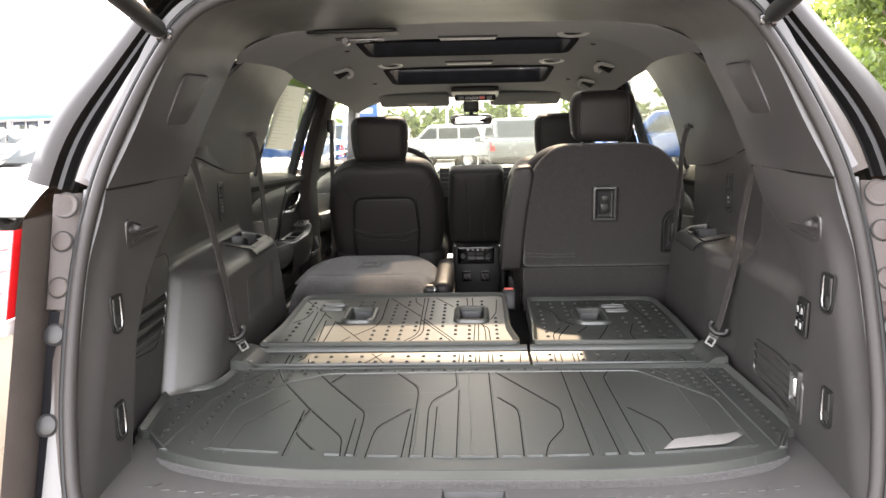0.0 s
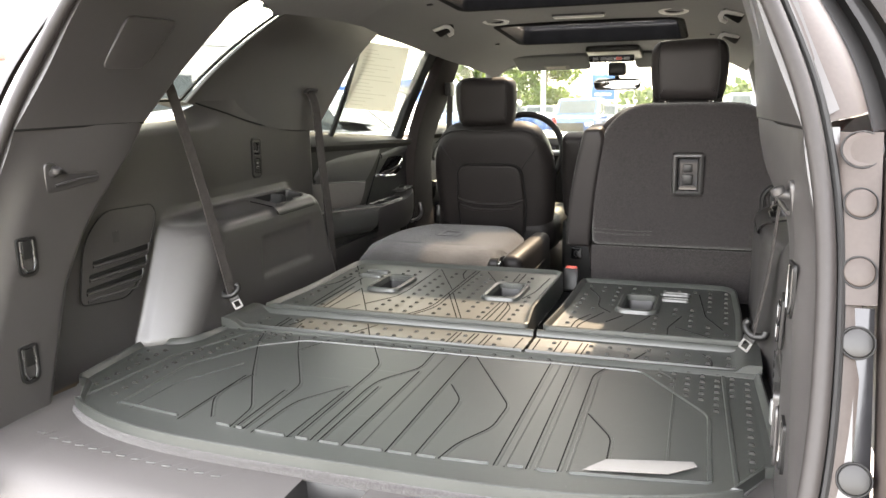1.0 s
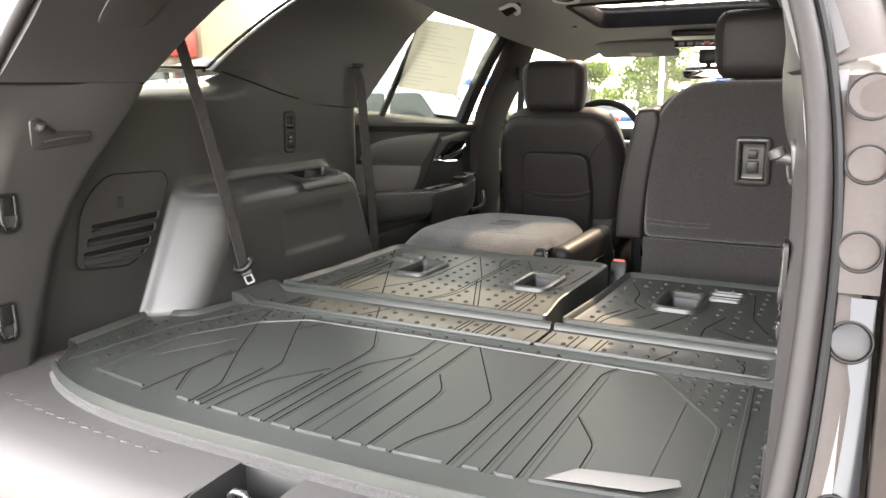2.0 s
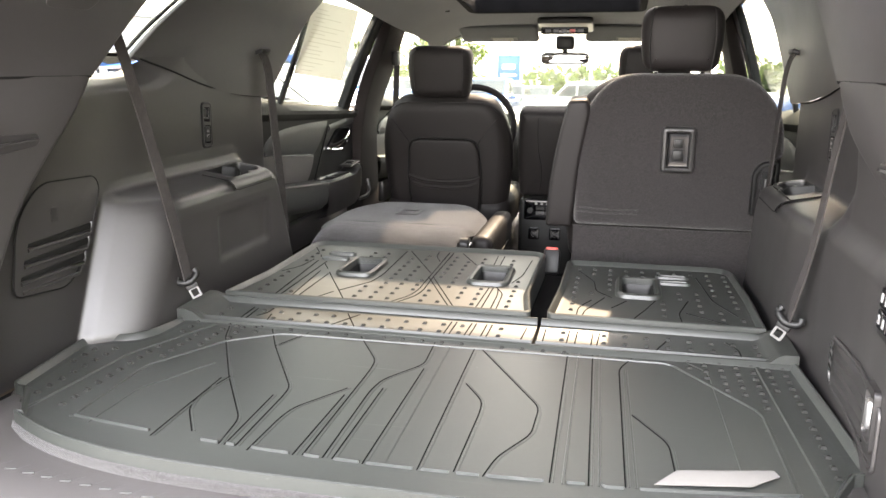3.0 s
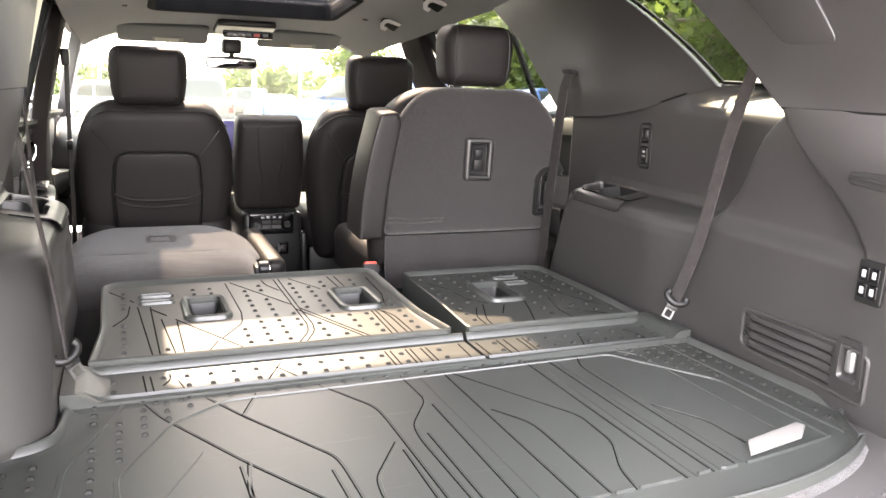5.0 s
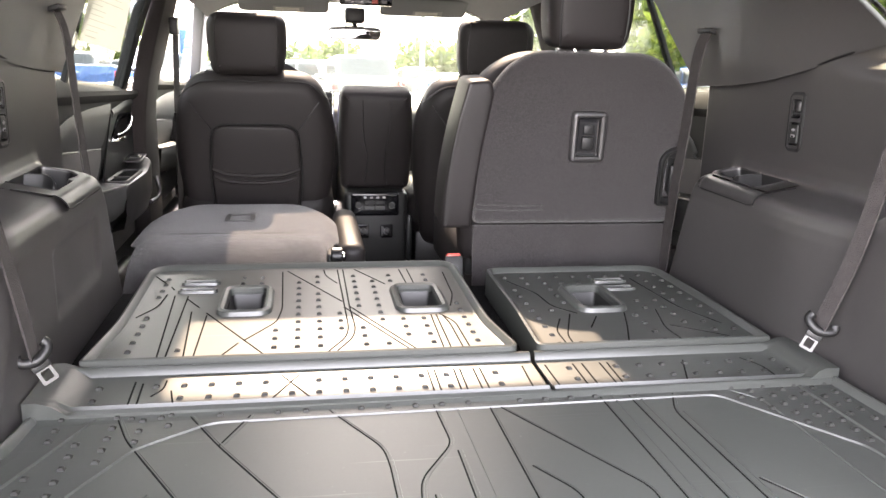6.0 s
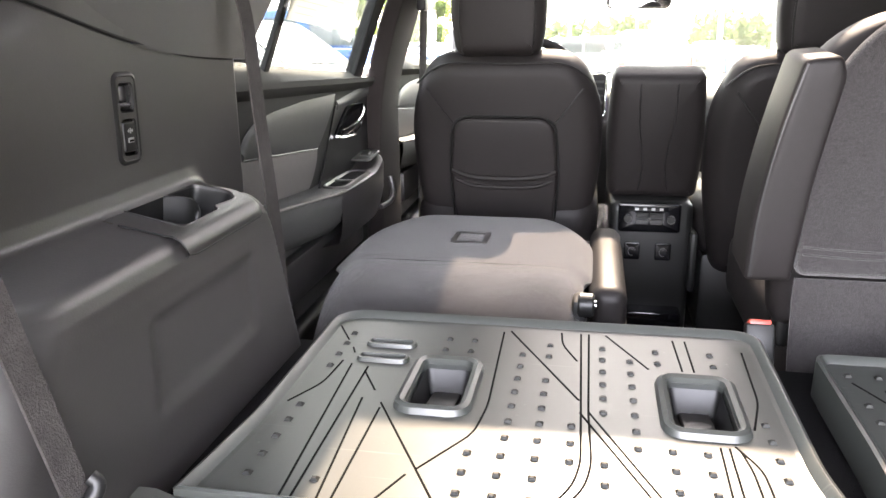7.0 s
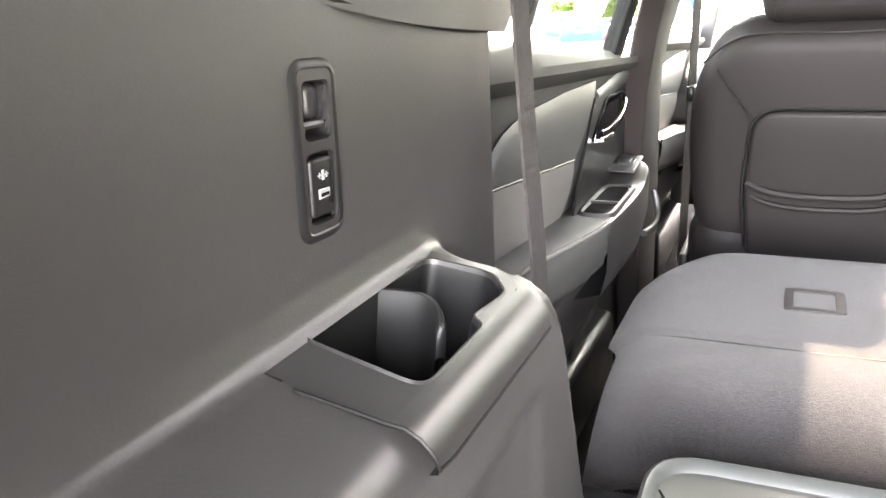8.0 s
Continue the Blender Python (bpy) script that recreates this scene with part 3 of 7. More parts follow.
# sill plate at the tailgate
def sill():
    prof = [(1.47, 0.771), (1.40, 0.771), (1.318, 0.7715), (1.30, 0.7715), (1.26, 0.771), (1.20, 0.768), (1.165, 0.760), (1.142, 0.738), (1.130, 0.70), (1.125, 0.60)]
    rows = []
    for i in range(61):
        x = -0.66 + 0.022 * i
        bow = 0.055 * (1 - (abs(x) / 0.66) ** 2.2)
        corner = 0.018 * S((abs(x) - 0.54) / 0.10)
        rows.append([(x, y - bow + 0.04, z + corner * S((0.7 - abs(1.24 - y)) / 0.7)) for y, z in prof])
    bm = grid_bm(rows)
    gone = [f for f in bm.faces if -0.0441 < f.calc_center_median().x < 0.0661 and 1.155 < f.calc_center_median().y < 1.286]
    bmesh.ops.delete(bm, geom=gone, context="FACES")
    return bm


sill_plate = tagged(obj("trim", sill(), SILL_TRIM), "grey-black plastic load sill plate with small treads", "sill plate", kind="structure")
for i in range(26):
    x = (0.18 + 0.0325 * (i // 2)) * (-1 if i % 2 else 1)
    bow = 0.055 * (1 - (abs(x) / 0.66) ** 2.2)
    zc = 0.7708 + 0.018 * S((abs(x) - 0.54) / 0.10)
    part("tread", moved(block(-0.008, -0.0016, -0.001, 0.008, 0.0016, 0.0018, 0.0007, 1), pose(x, 1.298 - bow, zc, 0, 0, 10)), LEATHER_UPPER, sill_plate, "small pale tread mark")
    # Nothing is cut here: a darker strip paints the groove's shade.
    part("tread_groove_shade", moved(block(-0.0008, -0.014, -0.001, 0.0008, 0.010, 0.0004, 0.0001, 1), pose(x + 0.013, 1.306 - bow, zc, 0, 0, -38)), TRIM_SMOOTH, sill_plate, "fine slanted dark strip for a groove's shade")
latch = thing("tailgate_latch", "black recessed tailgate latch in the load sill", "latch", at=(0, 1.2, 0.78))
lm = Matrix.Translation((0, -1.2, -0.78))
# The notch's dark colour stands in for shadow under the board's edge.
part("recess", moved(grid_bm([[(x, y, z) for x, y in ((-0.045 + d, 1.152), (-0.045 + d, 1.287 - d), (0.067 - d, 1.287 - d), (0.067 - d, 1.152))] for d, z in ((-0.002, 0.769), (0.004, 0.760), (0.008, 0.700))]), lm), DARK_PLASTIC, latch, "smooth sides of the notch, darkened for shade")
part("floor", moved(grid_bm([[(x, y, z) for x in (-0.046, 0.010, 0.068)] for y, z in ((1.13, 0.680), (1.20, 0.722), (1.285, 0.722))]), lm), DARK_PLASTIC, latch)
part("catch", moved(block(-0.030, 1.180, 0.716, 0.050, 1.262, 0.738, 0.008, 3), lm), TRIM_SMOOTH, latch)
part("striker", moved(tube([(-0.006, 1.215, 0.735), (-0.006, 1.215, 0.762), (0.002, 1.215, 0.769), (0.018, 1.215, 0.769), (0.026, 1.215, 0.762), (0.026, 1.215, 0.735)], 0.005, up=(0, 1, 0)), lm), STEEL_DARK, latch)

# ---- outside of the body round the opening ----
body = thing("car_body", "beige metallic car body round the open tailgate", "car body", at=(0, 1.2, 0))
bl = Matrix.Translation((0, -1.2, 0))


def out_scale(z):
    return 0.78 + 0.30 * S((1.56 - z) / 0.25)


def out_path(out, back, n=60):
    """Like the opening's line, but the bands narrow towards the roof."""
    a, b = ring_path(0.0, back, n), ring_path(out, back, n)
    return [p.lerp(q, out_scale(p.z)) for p, q in zip(a, b)]


def band(*stations, n=60, low=None):
    """A strip along the opening; low: only its foot on that side (-1 left, 1 right), else only the part above the corner panels."""
    paths = [out_path(o, b, n) for o, b in stations]
    keep = [i for i, p in enumerate(paths[0]) if ((p.z < 1.30 and p.x * low > 0) if low else p.z > 1.285)]
    return moved(grid_bm([[q[i] for i in keep] for q in paths]), bl)


part("door_seal", moved(sweep(ring_path(0.008, 0.008), circle(0.011, 12), up=(0, 1, 0.42)), bl), GASKET, body, "charcoal rubber tailgate seal")
part("seal_lip", moved(sweep(ring_path(0.024, 0.004), circle(0.005, 8), up=(0, 1, 0.42)), bl), SEAL, body, "thin black lip")
part("flange", band((0.020, 0.0), (0.030, 0.0), (0.060, -0.016), (0.070, -0.040)), FLANGE, body, "grey painted tailgate flange")
part("gutter", band((0.070, -0.040), (0.076, -0.075), (0.094, -0.085), (0.100, -0.066), (0.108, -0.066), (0.112, -0.095), (0.122, -0.095)), SEAL, body, "dark rain gutter with a rubber lip")
part("pillar_skin", band((0.122, -0.095), (0.126, -0.070), (0.150, -0.075), (0.180, -0.095), (0.190, -0.13), (0.192, -0.20)), PAINT_TAUPE, body, "taupe-grey painted pillar edge")

for s in (-1, 1):
    part("flange", band((0.020, 0.0), (0.030, 0.0), (0.044, -0.006), (0.048, -0.03), low=s), FLANGE, body, "grey painted tailgate flange")

# corner panels below the glass: plug panel, tail lamp, quarter skin
for s in (-1, 1):
    X = lambda x: s * x
    rows = [[(X(x + 0.012 * (z - 1.0)), y, z) for x, y in ((0.668, 1.158 + 0.40 * (z - 0.8)), (0.678, 1.150 + 0.40 * (z - 0.8)), (0.712, 1.165 + 0.36 * (z - 0.8)), (0.718, 1.20 + 0.36 * (z - 0.8)))] for z in (1.105, 1.16, 1.22, 1.27, 1.295)]
    pan = part("corner_panel", moved(grid_bm(rows), bl), FLANGE, body, "grey painted corner panel")
    rows = [[(X(x), y, z) for x, y in ((0.668, 1.165 + 0.40 * (z - 0.8)), (0.678, 1.158 + 0.40 * (z - 0.8)), (0.712, 1.172 + 0.36 * (z - 0.8)), (0.718, 1.21 + 0.36 * (z - 0.8)))] for z in (0.55, 0.70, 0.85, 1.0, 1.100)]
    low = part("corner_panel", moved(grid_bm(rows), bl), GLOSS_BLACK, body, "glossy black lower corner panel")
    for z, owner in ((1.275, pan), (1.215, pan), (1.140, pan), (1.065, low), (0.925, low)):
        r = 0.017 if z < 1.27 else 0.021
        m = bl @ Matrix.Translation((X(0.694), 1.156 + 0.385 * (z - 0.8), z)) @ Matrix.Rotation(radians(90 - 21), 4, "X")
        part("plug", pillow(circle(r, 20), 0.004, 0.002, m @ Matrix.Translation((0, 0, 0.003)), bulge=0.002 if z < 1.27 else -0.006, rings=2), FLANGE if owner is pan else DARK_PLASTIC, owner, "round plastic plug")
        part("plug_rim", moved(tube([(1.06 * x, 1.06 * y, 0.001) for x, y in circle(r, 20)], 0.0012, 6, True), m), SEAL, owner)
    # tail lamp: dark side, red lens in ribs, clear foot
    lamp = part("tail_lamp", moved(joined(net_bm([[(X(x), y - 0.03 + 0.36 * (z - 1.1), z) for x, y in ((0.738, 1.36), (0.740, 1.25), (0.755, 1.232), (0.86, 1.255), (0.95, 1.34), (0.975, 1.48))] for z in (1.105, 1.15, 1.20, 1.245)], 14, 24)), bl), LAMP_RED, body, "red tail lamp with pale ribs")
    for k in range(4):
        z = 1.118 + 0.034 * k
        part("rib", moved(tube(catmull([(X(x), y - 0.034 + 0.36 * (z - 1.1), z) for x, y in ((0.745, 1.245), (0.76, 1.231), (0.86, 1.254), (0.95, 1.338))], 14), 0.004, 6), bl), LAMP_CLEAR, lamp)
    part("lamp_foot", moved(block(X(0.742) - 0.0, 1.205, 1.075, X(0.93), 1.36, 1.103, 0.008) if s > 0 else block(X(0.93), 1.205, 1.075, X(0.742), 1.36, 1.103, 0.008), bl), LAMP_CLEAR, body, "clear reversing lamp")
    part("lamp_side", moved(grid_bm([[(X(x), y + 0.36 * (z - 1.1), z) for x, y in ((0.718, 1.30), (0.720, 1.245), (0.734, 1.215), (0.742, 1.33))] for z in (0.55, 0.9, 1.1, 1.26)]), bl), FLANGE, body, "grey painted strip beside the tail lamp")
    # quarter and side skins
    side = [[(X(x), y, z) for x, y in ((0.742, 1.19 + 0.2 * (z - 0.8)), (0.86, 1.205 + 0.2 * (z - 0.8)), (0.945, 1.30 + 0.15 * (z - 0.8)), (0.985, 1.60), (0.99, 2.4), (0.985, 3.4), (0.985, 4.4), (0.96, 5.4), (0.90, 5.9))] for z in (0.30, 0.45, 0.70, 0.90, 1.072)]
    part("side_skin", moved(net_bm(side, 14, 60), bl), PAINT, body, "glossy beige metallic side")
    shoulder = net_bm([[(X(x), y, z) for y in (1.32, 1.6, 2.4, 3.4, 4.4, 5.2)] for x, z in ((0.984, 1.072), (0.97, 1.11), (0.93, 1.140), (0.86, 1.150), (0.812, 1.150))], 8, 30)
    part("shoulder", moved(shoulder, bl), PAINT, body)
    q = net_bm([[(X(x), y, z) for x, y, z in r] for r in (((0.812, 2.60, 1.15), (0.86, 2.0, 1.15), (0.90, 1.45, 1.15)), ((0.808, 2.56, 1.22), (0.83, 2.0, 1.22), (0.83, 1.45, 1.25)), ((0.800, 2.10, 1.292), (0.805, 1.85, 1.285), (0.79, 1.47, 1.30)))], 12, 20)
    part("quarter_skin", moved(q, bl), PAINT, body)
    dp = net_bm([[(X(a[0] + o), a[1] + 0.11 - 0.5 * (a[1] - r[0][1]) * 0.35, a[2] + h) for a, o, h in ((r[0], 0.15, 0.02), (r[1], 0.16, 0.03), (r[2], 0.16 - 0.10 * S((r[2][2] - 1.31) / 0.3), 0.03))] for r in ARCH[:4]], 20, 12)
    part("rear_pillar", moved(dp, bl), PAINT_TAUPE, body)
    cpo = net_bm([[(X(x + 0.055), y + d, z + 0.015) for (x, y, z), d in zip(r, (0.11, 0.05, 0.0))] for r in CPIL], 16, 14)
    part("middle_pillar", moved(cpo, bl), GLOSS_BLACK, body)
    part("roof_rail", moved(net_bm([[(X(x * (1 - 0.22 * S((2.3 - y) / 0.9))), y, roof_z(y) + h) for y in (1.45, 2.0, 2.8, 3.6, 4.3)] for x, h in ((0.60, 0.055), (0.68, 0.03), (0.735, -0.02), (0.70, -0.065))], 8, 20), bl), PAINT, body)
for s in (-1, 1):
    # Unseen sheet, added only to keep stray light out of the cabin.
    part("leak_shield", moved(block(min(s * 0.825, s * 0.840), 2.50, 0.32, max(s * 0.825, s * 0.840), 5.10, 1.075, 0.004, 1), bl), SEAL, body, "black sheet added behind the doors to stop light leaks")
# the raised tailgate overhead
lid = thing("tailgate", "open tailgate raised overhead, dark trim panel beneath", "tailgate", at=(0, 1.40, 1.72))
tl = lambda u, v, w: (u, -1.02 * v, 0.40 * v + w)
part("shell", grid_bm([[tl(x * (0.62 + 0.10 * v), v, 0.055 - 0.03 * x * x) for x in (-1, -0.6, -0.2, 0.2, 0.6, 1)] for v in (0, 0.3, 0.6, 0.9, 1.0)]), PAINT, lid, "beige painted outer shell")
part("inner_panel", thicken(grid_bm([[tl(x * (0.60 + 0.10 * v), v, 0.02 - 0.02 * x * x) for x in (-1, -0.6, -0.2, 0.2, 0.6, 1)] for v in (0.02, 0.3, 0.6, 0.9, 0.99)]), 0.012), TRIM, lid, "charcoal inner trim panel")
ys = stops(1.47, 4.42, 40, [2.79, 3.15, 3.49, 3.97])
xs = [-0.62, -0.5, -0.385, -0.2, 0, 0.2, 0.385, 0.5, 0.62]
bm = grid_bm([[(x, y, roof_z(y) + 0.068 - 0.02 * (x / 0.62) ** 2) for x in xs] for y in ys])
gone = [f for f in bm.faces if abs(f.calc_center_median().x) < 0.385 and any(y0 - 0.012 < f.calc_center_median().y < y1 + 0.012 for x0, y0, x1, y1 in ROOF_OPEN)]
bmesh.ops.delete(bm, geom=gone, context="FACES")
part("roof_skin", moved(bm, bl), PAINT, body)
part("bumper", moved(net_bm([[(x, 1.03 + 0.16 * (abs(x) / 0.9) ** 2.5 + d, z) for x in (-0.93, -0.7, -0.35, 0, 0.35, 0.7, 0.93)] for d, z in ((0.10, 0.62), (0.02, 0.60), (-0.02, 0.50), (0.0, 0.35), (0.05, 0.25))], 14, 30), bl), PAINT, body)
part("bonnet", moved(net_bm([[(x, y, z - 0.06 * (x / 0.8) ** 2) for x in (-0.85, -0.4, 0, 0.4, 0.85)] for y, z in ((5.08, 1.02), (5.5, 0.99), (5.9, 0.93), (6.15, 0.82), (6.22, 0.6))], 16, 16), bl), PAINT, body)
for s in (-1, 1):
    base_, tip = Vector((s * 0.540, 1.46, 1.570)), Vector((s * 0.500, 1.02, 1.64))
    st_ = thing("gas_strut", "black powered tailgate strut at the opening's corner", "strut", "tailgate struts")
    part("tube", rod(base_.lerp(tip, 0.10), tip, 0.016, 16), DARK_PLASTIC, st_)
    part("foot", joined(rod(base_, base_.lerp(tip, 0.12), 0.010, 12), rod(base_ + Vector((-0.015, 0, 0)), base_ + Vector((0.015, 0, 0)), 0.012, 12)), STEEL_DARK, st_)
    wire = thing("cable_boot", "black ribbed cable boot above the tailgate opening", "cable boot", "cable boots")
    part("boot", joined(*[rod((s * (0.44 + 0.006 * k), 1.475 - 0.012 * k, 1.665 + 0.004 * k), (s * (0.443 + 0.006 * k), 1.469 - 0.012 * k, 1.667 + 0.004 * k), 0.014 + 0.003 * (k % 2), 12) for k in range(9)]), SEAL, wire)

# ---- side glass, doors, windscreen, dash ----
def pane_bm(pts, n=8, r=0.02):
    """A slightly bowed pane through four corners (x, y, z): rear-low, front-low, front-high, rear-high."""
    a, b, c, d = (Vector(p) for p in pts)
    rows = [[(a.lerp(b, i / n)).lerp(d.lerp(c, i / n), j / n) for i in range(n + 1)] for j in range(n + 1)]
    return thicken(grid_bm(rows), 0.004)


QG = [(0.790, 1.70, 1.30), (0.785, 2.06, 1.325), (0.655, 2.46, 1.60), (0.650, 2.10, 1.60)]
DG = [(0.793, 2.55, 1.15), (0.798, 3.44, 1.10), (0.690, 3.78, 1.56), (0.690, 3.00, 1.575)]
FG = [(0.800, 3.68, 1.12), (0.810, 4.72, 1.08), (0.690, 4.40, 1.47), (0.690, 3.92, 1.54)]
window_no = 3
for pts, mat_, what in ((QG, PANE_DARK, "quarter window of slightly tinted glass"), (DG, PANE_DARK, "rear door window of slightly tinted glass"), (FG, PANE, "front door window of clear glass")):
    for s in (-1, 1):
        tagged(obj("window_%d" % window_no, pane_bm([(s * x, y, z) for x, y, z in pts]), mat_), what, "window", kind="structure")
        window_no += 1
ws = [[(x * (0.60 + 0.12 * v), 4.44 + 0.66 * v - 0.10 * (x * x) * 1.0, 1.480 - 0.45 * v) for x in [-1 + i / 8 for i in range(17)]] for v in [j / 8 for j in range(9)]]
windscreen = tagged(obj("window_9", thicken(grid_bm(ws), 0.005), PANE), "wide clear windscreen", "windscreen", kind="structure")


def bar(path, w, d, mat_, label, cat, up=(0, 0, 1), name="trim"):
    prof = rounded(rect(-w / 2, -d / 2, w / 2, d / 2), min(w, d) * 0.16, 3)
    return tagged(obj(name, sweep(catmull(path, 16), [(p.x, p.y) for p in prof], up=up), mat_), label, cat, kind="structure")


for s in (-1, 1):
    # windscreen pillars, door posts, roof rails
    bar([(s * 0.63, 4.36, 1.50), (s * 0.70, 4.72, 1.29), (s * 0.78, 5.12, 1.02)], 0.085, 0.05, HEADLINER, "dark grey windscreen pillar trim", "pillar trim", up=(s, 0, 0.4))
    bar([(s * 0.675, 3.89, 1.56), (s * 0.712, 3.775, 1.36), (s * 0.748, 3.605, 1.10), (s * 0.755, 3.605, 0.75), (s * 0.755, 3.605, 0.42)], 0.22, 0.05, POST_TRIM, "dark brown-grey door post trim", "pillar trim", up=(s, 0, 0.2))
    bar([(s * 0.70, 3.74, 1.56), (s * 0.745, 3.57, 1.36), (s * 0.800, 3.40, 1.08)], 0.07, 0.03, SEAL, "black window frame of the rear door", "window frame", up=(s, 0, 0.2))
    bar([(s * 0.735, 3.015, 1.50), (s * 0.775, 2.80, 1.18)], 0.022, 0.012, SEAL, "black divider bar in the rear door window", "window bar", up=(s, 0, 0.2))
    bar([(s * 0.675, 2.30, 1.612), (s * 0.685, 3.0, 1.590), (s * 0.685, 3.8, 1.55), (s * 0.665, 4.40, 1.475)], 0.06, 0.03, SEAL, "black seal along the door tops", "door seal", up=(s, 0, 0.3))
    bar([(s * 0.778, 1.67, 1.334), (s * 0.776, 1.85, 1.338), (s * 0.764, 1.99, 1.340)], 0.008, 0.008, SEAL, "black seal under the quarter window", "window seal", up=(s, 0, 0.2))
    bar([(s * 0.776, 1.994, 1.331), (s * 0.757, 2.099, 1.41), (s * 0.720, 2.229, 1.50), (s * 0.665, 2.359, 1.585)], 0.007, 0.006, SEAL, "black seal beside the quarter window", "window seal", up=(s, 0, 0.2))


def door(s, y0, y1, front=False):
    """A car door's inside: pale shelf under the glass, leather inserts, armrest, pull box, lever and switches."""
    names = "front" if front else "rear"
    d = tagged(thing("door_%d" % ((3 if front else 1) + (s > 0)), "", "car door", kind="structure"), "closed %s car door with grey leather inserts and chrome lever" % names)
    X = lambda depth: s * depth
    L = y1 - y0
    drop = 0.03 if front else 0.0
    Y = lambda y: y0 + (y - 2.58) * L / 0.94                     # along the door
    Z = lambda z: z - drop
    under = lambda y: 1.152 - 0.052 * (y - 2.80)                 # lower edge of the shelf
    seam_z = lambda y: 1.044 - 0.098 * (y - 2.66)
    # main panel with the rolled shelf under the window
    rows = []
    for i in range(25):
        y = 2.58 + 0.94 * i / 24
        t, u = 1.225 - 0.085 * (y - 2.58), under(y)
        rows.append([(X(a), Y(y), Z(z)) for a, z in ((0.795, 0.42), (0.790, 0.60), (0.790, 0.80), (0.792, 0.90), (0.778, 0.96), (0.772, 1.03), (0.772, u - 0.030), (0.768, u - 0.010), (0.752, u), (0.744, u + 0.010), (0.746, u + 0.022), (0.765, t - 0.014), (0.785, t), (0.815, t + 0.004))])
    part("panel", thicken(grid_bm(rows), 0.01), DOOR_SHELF, d)
    # upper leather: an arc from the low rear corner up to the lever, cut off aslant
    ARC = ((2.655, 1.050), (2.672, 1.070), (2.692, 1.086), (2.72, 1.098), (2.77, 1.108), (2.84, 1.114), (3.0, 1.118), (3.21, 1.115))
    ins, low = [], []
    for i in range(37):
        f = i / 36
        y = 2.66 + 0.545 * f
        lo = seam_z(2.66 + 0.400 * f)
        hi = along(y, ARC)
        foot = 2.66 + 0.400 * f
        ins.append([(X(0.7695 - 0.0055 * math.sin(math.pi * k / 8) ** 0.5), Y(foot + (y - foot) * k / 8), Z(lo + 0.003 + (hi - lo - 0.003) * k / 8)) for k in range(9)])
        low.append([(X(0.7700 + 0.016 * (1 - k / 6) - 0.005 * math.sin(math.pi * k / 6) ** 0.6), Y(2.60 + 0.46 * f - 0.030 * (1 - k / 6) * f), Z(0.915 + (seam_z(2.60 + 0.46 * f) - 0.003 - 0.915) * k / 6)) for k in range(7)])
    part("leather_insert", thicken(grid_bm(ins), 0.006), LEATHER_UPPER, d, "smooth dark grey leather insert")
    part("lower_insert", thicken(grid_bm(low), 0.006), LEATHER_DOOR, d, "lighter grey leather insert")
    part("seam", tube([(X(0.7655), Y(2.60 + 0.46 * i / 12), Z(seam_z(2.60 + 0.46 * i / 12))) for i in range(13)], 0.0026, 6), DARK_PLASTIC, d, "dark piped seam")
    # black panel round the lever and the paler wing above it
    blk = [[(X(0.7705), Y(3.215 + (3.490 - 3.215) * i / 10 - 0.150 * (1 - k / 6) * (1 - i / 10)), Z(0.905 + (under(3.3) - 0.040 - 0.905) * k / 6)) for k in range(7)] for i in range(11)]
    part("lever_panel", thicken(grid_bm(blk), 0.004), DARK_PLASTIC, d, "black plastic panel round the lever")
    wing = [[(X(0.769 - 0.004 * math.sin(math.pi * k / 5)), Y(3.220 + 0.275 * i / 10), Z(under(3.3) - 0.038 - 0.012 * (1 - i / 10) + (0.020 + 0.010 * i / 10) * k / 5)) for k in range(6)] for i in range(11)]
    part("lever_wing", thicken(grid_bm(wing), 0.004), LEATHER_UPPER, d, "dark grey strip over the lever")
    # armrest: padded, widening forwards, with a pale piped edge
    edge = lambda y: (0.730 - 0.030 * S((y - 2.66) / 0.36), 0.938 - 0.088 * (y - 2.70))
    arm = []
    for i in range(33):
        y = 2.60 + 0.44 * i / 32
        ex, ez = edge(y)
        arm.append([(X(a), Y(y), Z(z)) for a, z in ((0.798, ez + 0.004), (0.77, ez + 0.008), (ex + 0.020, ez + 0.007), (ex + 0.006, ez + 0.003), (ex, ez - 0.006), (ex + 0.001, ez - 0.030), (ex + 0.010, ez - 0.070), (ex + 0.035, ez - 0.095), (0.795, ez - 0.105))])
    part("armrest", grid_bm(arm), LEATHER_UPPER, d, "padded grey leather armrest")
    part("armrest_piping", tube([(X(edge(2.60 + 0.44 * i / 16)[0] + 0.001), Y(2.60 + 0.44 * i / 16), Z(edge(2.60 + 0.44 * i / 16)[1] + 0.001)) for i in range(17)], 0.0030, 6), LEATHER_DOOR, d, "pale piping along the armrest")
    # pull box that rises to the switches
    box = []
    for i in range(29):
        f = i / 28
        y = 3.03 + 0.44 * f
        h = 0.908 + 0.030 * S((f - 0.62) / 0.30)
        ex = 0.700 - 0.008 * math.sin(math.pi * f) + 0.045 * S((f - 0.80) / 0.20)
        box.append([(X(a), Y(y), Z(z)) for a, z in ((0.795, h), (0.76, h + 0.001), (ex + 0.010, h), (ex + 0.003, h - 0.003), (ex, h - 0.012), (ex + 0.002, h - 0.080), (ex + 0.012, h - 0.120), (0.795, h - 0.145))])
    cap = grid_bm([[Vector(p), Vector((X(0.795), p[1], p[2]))] for p in box[-1]])
    part("pull_box", joined(grid_bm(box), cap), TRIM_SMOOTH, d, "dark grey plastic pull box")
